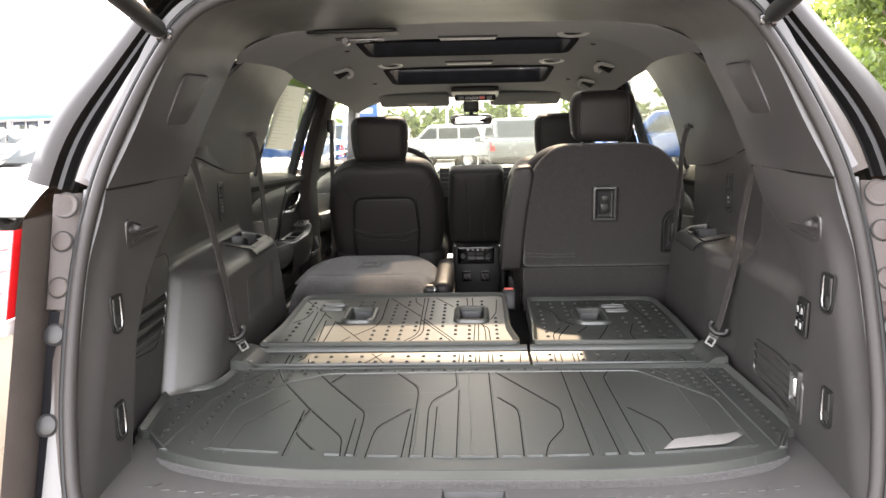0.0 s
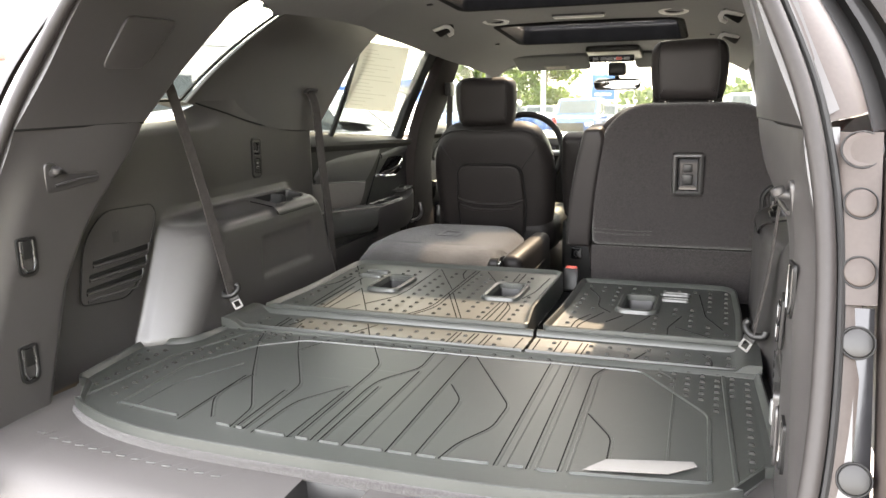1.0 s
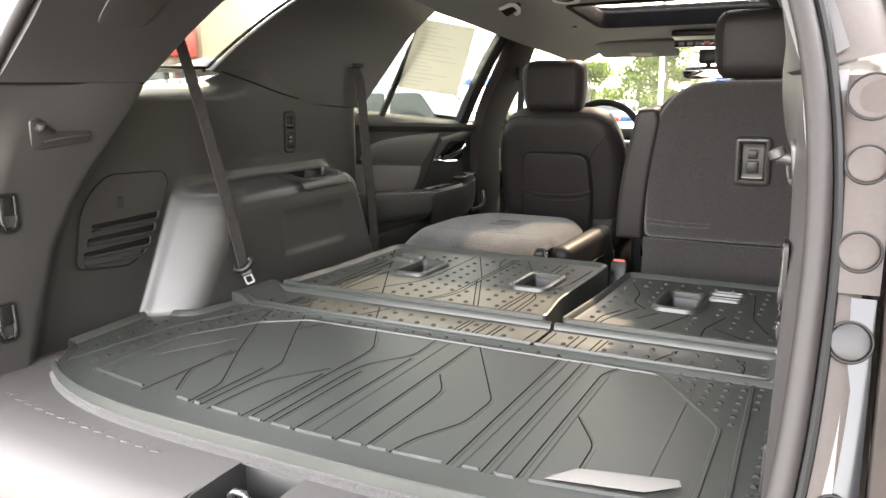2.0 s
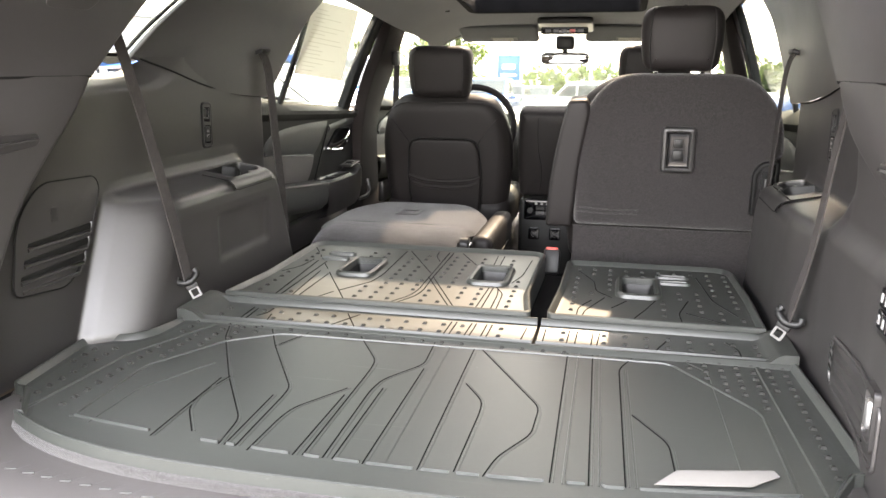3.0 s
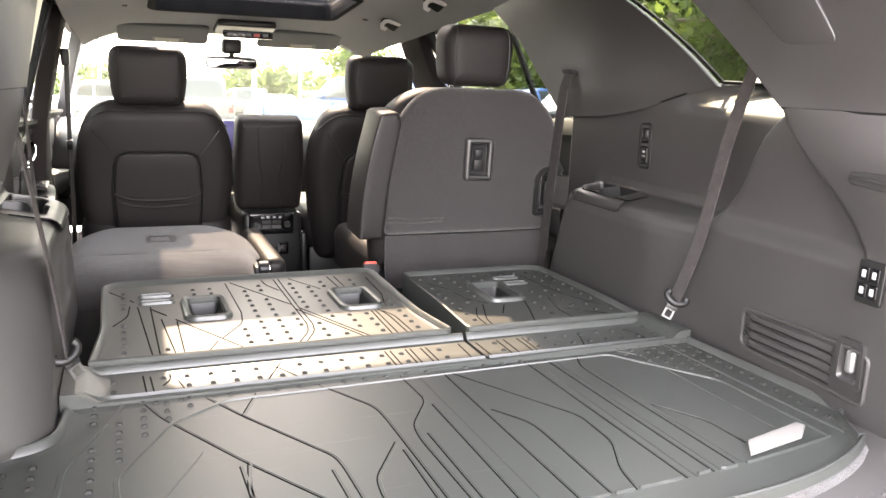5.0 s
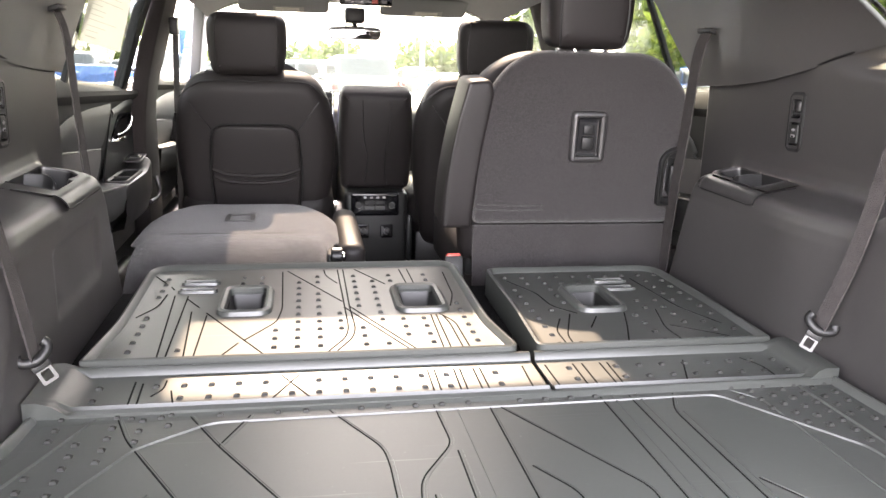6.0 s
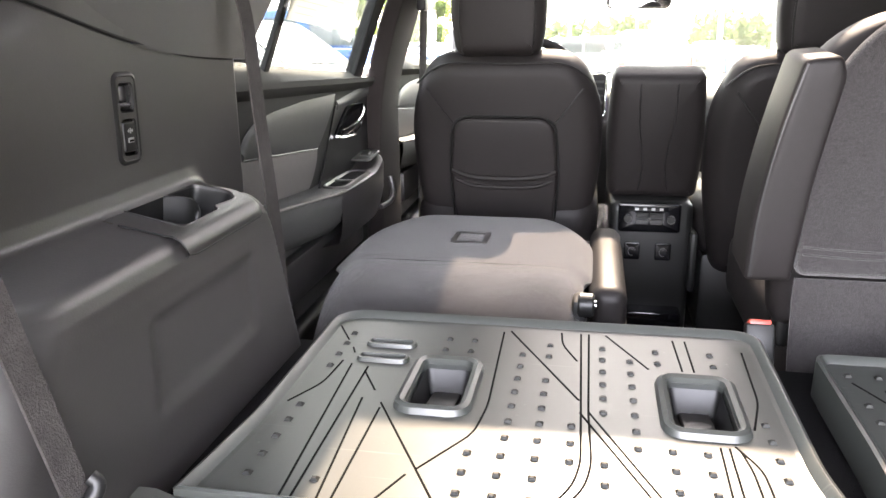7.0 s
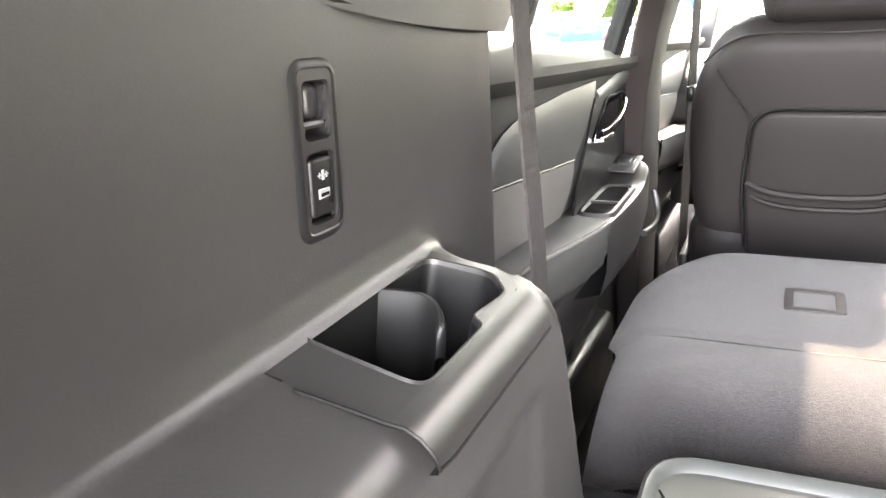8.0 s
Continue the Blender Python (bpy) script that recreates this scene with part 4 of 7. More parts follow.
    m = Matrix.Translation((X(0.735), Y(3.185), Z(0.9105))) @ Matrix(((0, s, 0, 0), (1, 0, 0, 0), (0, 0, 1, 0), (0, 0, 0, 1)))
    o_, lp = rounded(rect(-0.115, -0.030, 0.115, 0.030), 0.028), rounded(rect(-0.104, -0.022, 0.104, 0.022), 0.020)
    rimrows = [[(p.x, p.y, h) for p in offset(o_, k)] for k, h in ((-0.004, -0.004), (0.0, 0.003), (0.005, 0.004), (0.009, -0.001))]
    cupo = part("pull_cup", moved(grid_bm(rimrows, closed=True), m), TRIM, d, "grey rim of the pull cup")
    # A flat black pad stands in for the shade of a deep cup.
    part("hollow_shade", pillow(lp, 0.003, 0.001, m @ Matrix.Translation((0, 0, 0.0005)), rings=1), CARPET, cupo, "black fill standing in for a deep hollow's shade")
    part("cup_divider", moved(block(-0.030, -0.024, -0.001, -0.022, 0.024, 0.004, 0.001, 1), m), TRIM_SMOOTH, cupo)
    m2 = Matrix.Translation((X(0.742), Y(3.375), Z(0.940))) @ Matrix.Rotation(radians(5), 4, "X") @ Matrix(((0, s, 0, 0), (1, 0, 0, 0), (0, 0, 1, 0), (0, 0, 0, 1)))
    plate = part("switch_plate", pillow(rounded(rect(-0.055, -0.026, 0.055, 0.026), 0.008), 0.005, 0.002, m2, rings=1), TRIM_SMOOTH, d)
    part("switch", pillow(rounded(rect(-0.012, -0.012, 0.016, 0.012), 0.004), 0.008, 0.003, m2 @ Matrix.Translation((0, 0, 0.006)), rings=1), DARK_PLASTIC, plate)
    part("switch_rim", holed(rounded(rect(-0.018, -0.017, 0.021, 0.017), 0.005), [rounded(rect(-0.015, -0.0145, 0.018, 0.0145), 0.004)], m2 @ Matrix.Translation((0, 0, 0.003)), 0.003), STEEL_DARK, plate, "thin metal rim")
    # lever in its slanted hollow
    W = lambda y, z, out: Vector((X(0.767 - out), Y(y), Z(z)))
    hp = rounded([(3.192, 1.014), (3.340, 1.000), (3.425, 1.020), (3.440, 1.070), (3.300, 1.076)], [0.012, 0.02, 0.022, 0.014, 0.03])
    if s > 0:
        hp = list(reversed(hp))
    rows = [[W(p.x, p.y, h) for p in offset(hp, k)] for k, h in ((-0.006, 0.000), (-0.004, 0.005), (0.0, 0.005), (0.004, 0.001))]
    bez = part("lever_hollow", joined(grid_bm(rows, closed=True), grid_bm([[W(p.x, p.y, 0.001) for p in offset(hp, 0.003)], [W(3.33, 1.04, 0.0005)] * len(hp)], closed=True)), GLOSS_BLACK, d, "black lever hollow")
    part("lever", sweep(catmull([W(3.222, 1.020, 0.012), W(3.270, 1.022, 0.018), W(3.340, 1.036, 0.022), W(3.400, 1.058, 0.018), W(3.428, 1.066, 0.006)], 14), [(0.0085 * math.cos(a), 0.0035 * math.sin(a)) for a in [2 * math.pi * k / 10 for k in range(10)]], up=(s, 0, 0)), CHROME, bez, "chrome door lever")
    part("lever_trim", tube(catmull([W(3.196, 1.013, 0.006), W(3.260, 1.004, 0.007), W(3.345, 0.999, 0.007)], 10), 0.0035, 8, up=(s, 0, 0)), CHROME, bez, "chrome edge")
    # map pocket and its grip
    part("map_pocket", moved(block(-0.035, -0.30 * L, -0.08, 0.02, 0.34 * L, 0.07, 0.02, 3), pose(X(0.775), (y0 + y1) / 2, 0.56)), DARK_PLASTIC, d)
    part("door_pocket", moved(block(-0.020, -0.36 * L, -0.05, 0.012, 0.36 * L, 0.05, 0.012, 2), pose(X(0.770), (y0 + y1) / 2, 0.745)), TRIM_SMOOTH, d)
    part("pocket_grip", tube(catmull([(X(0.70), y1 - 0.16, 0.80), (X(0.688), y1 - 0.10, 0.805), (X(0.69), y1 - 0.06, 0.825), (X(0.70), y1 - 0.050, 0.865)], 12), 0.007), TRIM_SMOOTH, d, "grey pull grip")
    return d


for s in (-1, 1):
    door(s, 2.58, 3.52)
    door(s, 3.74, 4.74, True)

# dash
dash = thing("dashboard", "dark grey dashboard with a silver-lit top", "dashboard", at=(0, 4.6, 0.9))
dl = Matrix.Translation((0, -4.6, -0.9))
prof = [(4.28, 0.62), (4.24, 0.80), (4.22, 0.94), (4.27, 1.02), (4.38, 1.065), (4.60, 1.075), (5.05, 1.03)]
rows = []
for i in range(41):
    x = -0.78 + 1.56 * i / 40
    hump = 0.035 * math.exp(-((x + 0.38) / 0.16) ** 2)
    rows.append([(p.x, p.y, p.z) for p in catmull([(x, y + 0.05 * (x / 0.78) ** 2, z + hump * S((z - 0.9) / 0.15)) for y, z in prof], 24)])
part("top_pad", moved(grid_bm(rows), dl), TRIM, dash)
part("instrument_hood", moved(block(-0.55, 4.18, 1.03, -0.21, 4.40, 1.10, 0.03, 4), dl), TRIM, dash)
part("instruments", moved(pillow(rounded(rect(-0.14, -0.05, 0.14, 0.05), 0.03), 0.01, 0.004, facing(-0.38, 4.175, 1.03, -15), rings=1), dl), GLOSS_BLACK, dash, "dark instrument screen")
part("screen", moved(pillow(rounded(rect(-0.11, -0.065, 0.11, 0.065), 0.01), 0.012, 0.004, facing(0.03, 4.19, 1.035, -10), rings=1), dl), SCREEN, dash, "lit blue touch screen")
for x in (-0.135, 0.195):
    v = part("air_vent", moved(pillow(rounded([(-0.028, -0.075), (0.028, -0.075), (0.034, 0.075), (-0.034, 0.075)], 0.015), 0.03, 0.006, facing(x, 4.185, 1.03, -10), rings=1), dl), DARK_PLASTIC, dash, "black upright air vent")
    part("vent_rim", moved(tube([facing(x, 4.182, 1.03, -10) @ Vector((p.x, p.y, 0.002)) for p in rounded([(-0.032, -0.08), (0.032, -0.08), (0.038, 0.08), (-0.038, 0.08)], 0.02)], 0.004, 8, True), dl), CHROME, v, "chrome rim")
    for k in range(5):
        part("slat", moved(moved(block(-0.026, -0.004, -0.0015, 0.026, 0.004, 0.0015, 0.001, 1), facing(x, 4.178, 0.98 + 0.024 * k, 0)), dl), TRIM_SMOOTH, v)

# steering wheel
wheel = thing("steering_wheel", "black leather steering wheel before the instruments", "steering wheel", at=(-0.362, 3.97, 1.040))
wm = Matrix.Rotation(radians(-20), 4, "X")
part("rim", moved(tube([(0.190 * math.cos(a), 0, 0.190 * math.sin(a)) for a in [2 * math.pi * k / 40 for k in range(40)]], 0.015, 10, True, up=(0, 1, 0)), wm), LEATHER, wheel)
part("hub", moved(pillow(rounded(rect(-0.075, -0.06, 0.075, 0.055), 0.04), 0.05, 0.02, facing(0, -0.01, 0), bulge=0.01), wm), TRIM_SMOOTH, wheel)
for a in (0, 180, 270):
    c, sn = math.cos(radians(a)), math.sin(radians(a))
    part("spoke", moved(rod((0.05 * c, 0, 0.05 * sn), (0.18 * c, 0, 0.18 * sn), 0.018, 10, 0.012), wm), SATIN if a != 270 else TRIM_SMOOTH, wheel)
part("column", rod((0, 0.02, -0.01), (0, 0.25, -0.09), 0.05, 14), TRIM_SMOOTH, wheel)

# ---- seats ----
def headrest(seat, M, w, h, t, mat_, lean=0.0):
    """A stuffed headrest on two posts; M sits at its foot, u right, v up, w back."""
    loop = rounded([(-w * 0.44, 0), (w * 0.44, 0), (w * 0.5, h * 0.45), (w * 0.49, h), (-w * 0.49, h), (-w * 0.5, h * 0.45)], [0.03, 0.03, 0.05, 0.045, 0.045, 0.05])
    hr = part("headrest", pillow(loop, t, 0.034, M @ Matrix.Translation((0, 0, t * 0.5)), bulge=0.006, back=0.014), mat_, seat)
    for x in (-0.06, 0.06):
        part("post", rod(M @ Vector((x, -0.05, -0.01)), M @ Vector((x, 0.02, -0.01)), 0.006, 10), CHROME, hr, "chrome post")
    for q in (-1, 1):
        line = [M @ Vector((q * w * (0.36 + 0.03 * math.sin(math.pi * k / 10)), h * (0.03 + 0.94 * k / 10), t * 0.5 + 0.0015 - 0.012 * (abs(k - 5) / 5) ** 4)) for k in range(11)]
        part("seam", tube(line, 0.0022, 6, up=(1, 0, 0)), DARK_PLASTIC, hr)
    return hr


def seam(pts, M, r=0.0022, n=None):
    return tube(catmull([M @ Vector(p) for p in pts], n or 6 * len(pts)), r, 6, up=(0.3, 1, 0.2))


def front_seat(x, dy=0.0):
    """A front seat seen from behind: leather back with a pocket panel, headrest, cushion."""
    M = facing(x, 3.535 + dy, 0.66, 11)
    s = thing("front_seat", "black leather front seat with a stitched back pocket", "car seat", "front seats", at=(x, 3.75, 0.40))
    lo = Matrix.Translation((-x, -3.75, -0.40))
    P = lambda m: lo @ m
    outer = rounded([(-0.215, -0.06), (0.215, -0.06), (0.262, 0.22), (0.262, 0.40), (0.200, 0.545), (-0.200, 0.545), (-0.262, 0.40), (-0.262, 0.22)], [0.05, 0.05, 0.1, 0.1, 0.09, 0.09, 0.1, 0.1], 6)
    part("backrest", pillow(outer, 0.13, 0.055, P(M), bulge=0.016, back=0.02, steps=6, rings=7), LEATHER, s)
    panel = rounded([(-0.128, -0.02), (0.128, -0.02), (0.148, 0.22), (0.135, 0.385), (-0.135, 0.385), (-0.148, 0.22)], [0.02, 0.02, 0.05, 0.05, 0.05, 0.05], 6)
    part("back_panel", pillow(panel, 0.02, 0.010, P(M @ Matrix.Translation((0, 0, 0.027))), bulge=0.004, rings=4), LEATHER, s, "raised stitched leather panel")
    part("pocket_lip", sweep(catmull([P(M) @ Vector(p) for p in ((-0.143, 0.236, 0.022), (-0.09, 0.222, 0.035), (0, 0.218, 0.039), (0.09, 0.222, 0.035), (0.143, 0.236, 0.022))], 20), circle(0.008, 8), up=(0, 1, 0)), LEATHER, s, "elastic pocket lip")
    part("pocket_lip", sweep(catmull([P(M) @ Vector(p) for p in ((-0.141, 0.212, 0.020), (-0.09, 0.196, 0.033), (0, 0.192, 0.037), (0.09, 0.196, 0.033), (0.141, 0.212, 0.020))], 20), circle(0.006, 8), up=(0, 1, 0)), LEATHER, s)
    part("panel_seam", tube([P(M) @ Vector((p.x, p.y, 0.0175 if abs(p.x) < 0.12 else 0.0155)) for p in offset(panel, -0.004)], 0.0032, 6, True), SEAL, s, "dark seam round the pocket panel")
    for q in (-1, 1):
        part("seam", seam([(q * 0.138, 0.370, 0.018), (q * 0.172, 0.415, 0.016), (q * 0.207, 0.462, 0.008)], P(M)), DARK_PLASTIC, s)
    part("seam", seam([(-0.235, 0.47, -0.012), (-0.16, 0.522, -0.008), (0, 0.527, 0.002), (0.16, 0.522, -0.008), (0.235, 0.47, -0.012)], P(M), 0.0025), DARK_PLASTIC, s)
    headrest(s, P(facing(x - (0.018 if x < 0 else 0), 3.495 + dy, 1.195, 5)), 0.252, 0.195, 0.105, LEATHER)
    part("cushion", pillow(rounded(rect(-0.26, -0.30, 0.26, 0.24), 0.08), 0.15, 0.05, P(Matrix.Translation((x, 3.80, 0.80))), bulge=0.01), LEATHER, s)
    part("seat_base", moved(block(x - 0.24, 3.52, 0.42, x + 0.24, 4.0, 0.66, 0.02), lo), DARK_PLASTIC, s)
    for q in (-0.2, 0.2):
        part("rail", moved(block(x + q - 0.02, 3.40, 0.40, x + q + 0.02, 4.02, 0.43, 0.005), lo), STEEL_DARK, s)
    part("side_shield", moved(block(x - 0.272, 3.50, 0.55, x - 0.25, 4.0, 0.72, 0.01), lo), DARK_PLASTIC, s)
    return s


front_seat(-0.378)
front_seat(0.405, -0.07)

# upright second-row seat: carpeted back with a handle, leather sides and headrest
RX, RY = 0.445, 2.625
seat_r = thing("second_row_seat", "upright captain seat with carpeted back and leather headrest", "car seat", "second row seats", at=(RX, 2.9, 0.40))
ml = Matrix.Translation((-RX, -2.9, -0.40))
M = ml @ facing(RX, RY, 0.80, 3.5)
back = rounded([(-0.262, 0.085), (0.24, 0.085), (0.262, 0.14), (0.262, 0.155), (0.225, 0.165), (0.225, 0.265), (0.272, 0.285), (0.262, 0.40), (0.175, 0.500), (-0.165, 0.500), (-0.250, 0.40), (-0.268, 0.25)],
               [0.02, 0.02, 0.02, 0.01, 0.012, 0.012, 0.02, 0.1, 0.08, 0.08, 0.1, 0.08], 6)
part("back_board", pillow(back, 0.03, 0.014, M, bulge=0.004, steps=4, rings=6), FELT, seat_r, "dark felt-covered back board")
flap = [[(-0.262 + 0.50 * i / 20, 0.083 - 0.155 * j / 8, -0.004 + 0.004 * math.sin(i * 1.1) * (j / 8) + 0.03 * (j / 8) ** 2) for i in range(21)] for j in range(9)]
part("lower_flap", moved(thicken(grid_bm(flap), 0.006), M), FELT, seat_r, "felt flap that covers the hinge")
part("seam", seam([(-0.262, 0.084, 0.0015), (0, 0.084, 0.0045), (0.235, 0.084, 0.0015)], M, 0.0018), FELT, seat_r)
pad = rounded([(-0.275, -0.03), (0.255, -0.03), (0.285, 0.25), (0.25, 0.42), (0.17, 0.492), (-0.17, 0.492), (-0.265, 0.42), (-0.300, 0.20)], [0.03, 0.03, 0.1, 0.1, 0.08, 0.08, 0.1, 0.1], 6)
part("backrest", pillow(pad, 0.115, 0.045, M @ Matrix.Translation((0, 0, -0.032)), bulge=0.0, back=0.02, steps=5, rings=5), LEATHER, seat_r, "black leather backrest")
bol = rounded([(-0.048, 0.077), (0.024, 0.077), (0.040, 0.25), (0.066, 0.400), (0.056, 0.432), (0.004, 0.428), (-0.026, 0.30), (-0.044, 0.18)], [0.012, 0.008, 0.05, 0.012, 0.012, 0.014, 0.08, 0.08], 5)
part("side_bolster", pillow(bol, 0.14, 0.012, M @ Matrix.Translation((-0.292, 0, 0.006)), bulge=0.003, rings=4), LEATHER, seat_r, "piped brown-black leather bolster")
part("piping", seam([(-0.332, 0.085, 0.003), (-0.326, 0.20, 0.003), (-0.308, 0.32, 0.003), (-0.284, 0.42, 0.003)], M, 0.003), DARK_PLASTIC, seat_r)
for q in (0, 1):
    part("crease", sweep(catmull([M @ Vector(p) for p in ((-0.255, 0.125 + 0.012 * q, 0.001), (-0.17, 0.122 + 0.012 * q, 0.0045), (-0.09, 0.124 + 0.010 * q, 0.003))], 10), circle(0.0018, 6), up=(0, 1, 0)), FELT, seat_r)
hm_ = M @ Matrix.Translation((0.005, 0.303, 0.018))
loop_o, loop_i = rounded(rect(-0.042, -0.060, 0.042, 0.060), 0.012), rounded(rect(-0.026, -0.044, 0.026, 0.044), 0.006)
hnd = part("handle_bezel", (moved(grid_bm([[(p.x, p.y, h) for p in offset(loop_o, d)] for d, h in ((-0.002, -0.016), (0.0, -0.004), (0.003, -0.001), (0.008, 0.0), (0.013, -0.003), (0.016, -0.013))], closed=True), hm_)), TRIM_SMOOTH, seat_r, "black recessed release handle")
# The hollow is shallow; black colour stands in for shaded depth.
part("hollow", moved(cup([Vector(p) for p in loop_i], 0.004, 0.95), hm_ @ Matrix.Translation((0, 0, -0.0095))), GLOSS_BLACK, hnd, "black fill standing in for a deep hollow's shade")
part("slider", moved(block(-0.014, -0.030, -0.014, 0.014, 0.000, -0.006, 0.003), hm_), DARK_PLASTIC, hnd)
part("slider_grip", moved(block(-0.012, 0.006, -0.014, 0.012, 0.028, -0.007, 0.003), hm_), DARK_PLASTIC, hnd)
lt_ = M @ Matrix.Translation((0.226, 0.205, 0.0))
lo_, li_ = rounded([(-0.030, -0.072), (0.022, -0.072), (0.028, -0.050), (0.034, 0.070), (0.024, 0.078), (-0.012, 0.070), (-0.030, 0.045)], [0.012, 0.008, 0.008, 0.008, 0.008, 0.02, 0.025]), rounded(rect(-0.016, -0.052, 0.020, 0.050), 0.010)
side = part("tilt_bezel", joined(grid_bm([[(lt_ @ Vector((q.x, q.y, h))) for q in offset(lo_, d)] for d, h in ((0.0, -0.02), (0.0, 0.012), (0.003, 0.0155), (0.009, 0.0155), (0.012, 0.012))], closed=True), holed(offset(lo_, 0.012), [li_], lt_ @ Matrix.Translation((0, 0, 0.012)), 0.0), cup(li_, 0.03, 0.9, lt_ @ Matrix.Translation((0, 0, 0.012)))), DARK_PLASTIC, seat_r, "black tilt lever housing")
# Black block that paints the shade inside the lever housing.
part("hollow", moved(block(-0.014, -0.050, -0.012, 0.018, 0.048, -0.006, 0.003), lt_), SEAL, side, "black fill standing in for a deep hollow's shade")
part("tilt_lever", moved(block(0.000, -0.042, 0.0, 0.016, 0.030, 0.012, 0.004), lt_), DARK_PLASTIC, side)
headrest(seat_r, ml @ facing(RX - 0.003, RY + 0.025, 1.306, 3), 0.208, 0.165, 0.12, LEATHER)
part("cushion", pillow(rounded(rect(-0.27, -0.16, 0.25, 0.36), 0.06), 0.16, 0.04, ml @ Matrix.Translation((RX, 2.85, 0.82)), bulge=0.01), LEATHER, seat_r, "black leather cushion")
part("seat_base", moved(block(RX - 0.22, 2.68, 0.42, RX + 0.22, 3.1, 0.66, 0.02), ml), DARK_PLASTIC, seat_r)
for q in (-0.23, 0.22):
    part("hinge_cover", moved(pillow(rounded([(-0.02, -0.06), (0.02, -0.06), (0.018, 0.045), (-0.010, 0.06)], 0.015), 0.05, 0.008, facing(RX + q - 0.02, 2.675, 0.80, 0), rings=1), ml), DARK_PLASTIC, seat_r, "black hinge cover")

# folded second-row seat: its back lies flat, carpet side up
FX = -0.392
seat_l = thing("second_row_seat", "captain seat folded flat with its felt back upward", "car seat", "second row seats", at=(FX, 2.9, 0.40))
fl = Matrix.Translation((-FX, -2.9, -0.40))
rows = []
NX = 48
CREASE_Y = 2.822
for i in range(NX + 1):
    a = -1 + 2 * i / NX
    row = []
    for j in range(43):
        y = 2.622 + 0.655 * j / 42
        half = 0.262 * (1 - max(0.0, (y - 2.98) / 0.30) ** 2.6 * 0.52) - 0.018 * S((CREASE_Y - y) / 0.02) + 0.006 * S((CREASE_Y - y) / 0.2)
        z = 0.824 - 0.004 * S((y - 3.0) / 0.3)
        z -= 0.105 * max(0.0, (2.800 - y) / 0.178) ** 2.0
        z -= 0.030 * abs(a) ** 10 + 0.030 * max(0.0, (y - 3.20) / 0.077) ** 2
        z -= 0.0035 * math.exp(-((y - CREASE_Y) / 0.006) ** 2) - 0.0025 * math.sin(9 * a + 2) * math.exp(-((y - 2.75) / 0.05) ** 2)
        row.append((FX + half * a, y, z))
    rows.append(row)
part("backrest", moved(thicken(grid_bm(rows), 0.03), fl), FELT, seat_l, "dark grey felt back lying flat")
part("padding", pillow(rounded(rect(-0.235, -0.22, 0.235, 0.27), 0.10), 0.07, 0.03, fl @ Matrix.Translation((FX, 2.96, 0.775)), bulge=0), LEATHER, seat_l, "black leather underside")
part("cushion", pillow(rounded(rect(-0.245, -0.16, 0.285, 0.40), 0.07), 0.16, 0.05, fl @ Matrix.Translation((FX + 0.03, 2.92, 0.750)), bulge=0.008), LEATHER, seat_l, "black leather cushion under the folded back")
part("cushion_bolster", moved(block(-0.137, 2.745, 0.665, -0.066, 3.22, 0.806, 0.028, 5), fl), LEATHER, seat_l, "rounded leather cushion side")
part("bolster_seam", moved(tube(catmull([(-0.134, 2.7445, 0.715), (-0.100, 2.7435, 0.713), (-0.069, 2.7475, 0.716), (-0.0650, 2.80, 0.718), (-0.0650, 3.1, 0.72)], 18), 0.0022, 6), fl), SEAL, seat_l)
# Black tube deepens the fold, its shade given as colour.
part("crease_shade", moved(tube([(FX + 0.255 * a, CREASE_Y, 0.8212 - 0.030 * abs(a) ** 10) for a in [-0.96 + 1.92 * k / 24 for k in range(25)]], 0.0016, 6), fl), SEAL, seat_l, "black line for the shade in the felt's crease")
hm2 = fl @ Matrix.Translation((FX - 0.004, 3.000, 0.8225))
lo2, li2 = rounded(rect(-0.040, -0.045, 0.040, 0.045), 0.008), rounded(rect(-0.028, -0.033, 0.028, 0.033), 0.005)
h2 = part("handle_bezel", joined(holed(lo2, [li2], hm2 @ Matrix.Translation((0, 0, 0.003)), 0.006), cup(li2, 0.012, 0.7, hm2 @ Matrix.Translation((0, 0, 0.003)))), TRIM_SMOOTH, seat_l)
part("slider", moved(block(-0.014, -0.012, -0.008, 0.014, 0.004, -0.002, 0.003), hm2), DARK_PLASTIC, h2)
part("hinge_cover", moved(joined(rod((FX + 0.235, 2.70, 0.790), (FX + 0.265, 2.70, 0.790), 0.022, 16), block(FX + 0.225, 2.69, 0.69, FX + 0.252, 2.75, 0.80, 0.01)), fl), DARK_PLASTIC, seat_l, "black round hinge cover")
part("hinge_pin", moved(rod((FX + 0.262, 2.70, 0.790), (FX + 0.270, 2.70, 0.790), 0.010, 12), fl), CHROME, seat_l, "chrome hinge pin")
part("seat_base", moved(block(FX - 0.22, 2.62, 0.42, FX + 0.22, 3.05, 0.66, 0.02), fl), DARK_PLASTIC, seat_l)
part("piping", moved(tube(catmull([(FX + 0.316, 2.80, 0.725), (FX + 0.318, 2.95, 0.735), (FX + 0.315, 3.2, 0.73)], 16), 0.004), fl), DARK_PLASTIC, seat_l)

# centre console with its padded lid
con = thing("center_console", "black centre console with a padded armrest and rear controls", "console", at=(0.025, 3.8, 0.40))
cl = Matrix.Translation((-0.025, -3.8, -0.40))
part("armrest", pillow(rounded([(-0.122, 0), (0.124, 0), (0.134, 0.17), (0.122, 0.362), (-0.124, 0.362), (-0.132, 0.17)], 0.028, 5), 0.11, 0.03, cl @ facing(0.029, 3.605, 0.79, 11), bulge=0.014, rings=6), LEATHER, con, "padded leather armrest standing upright")
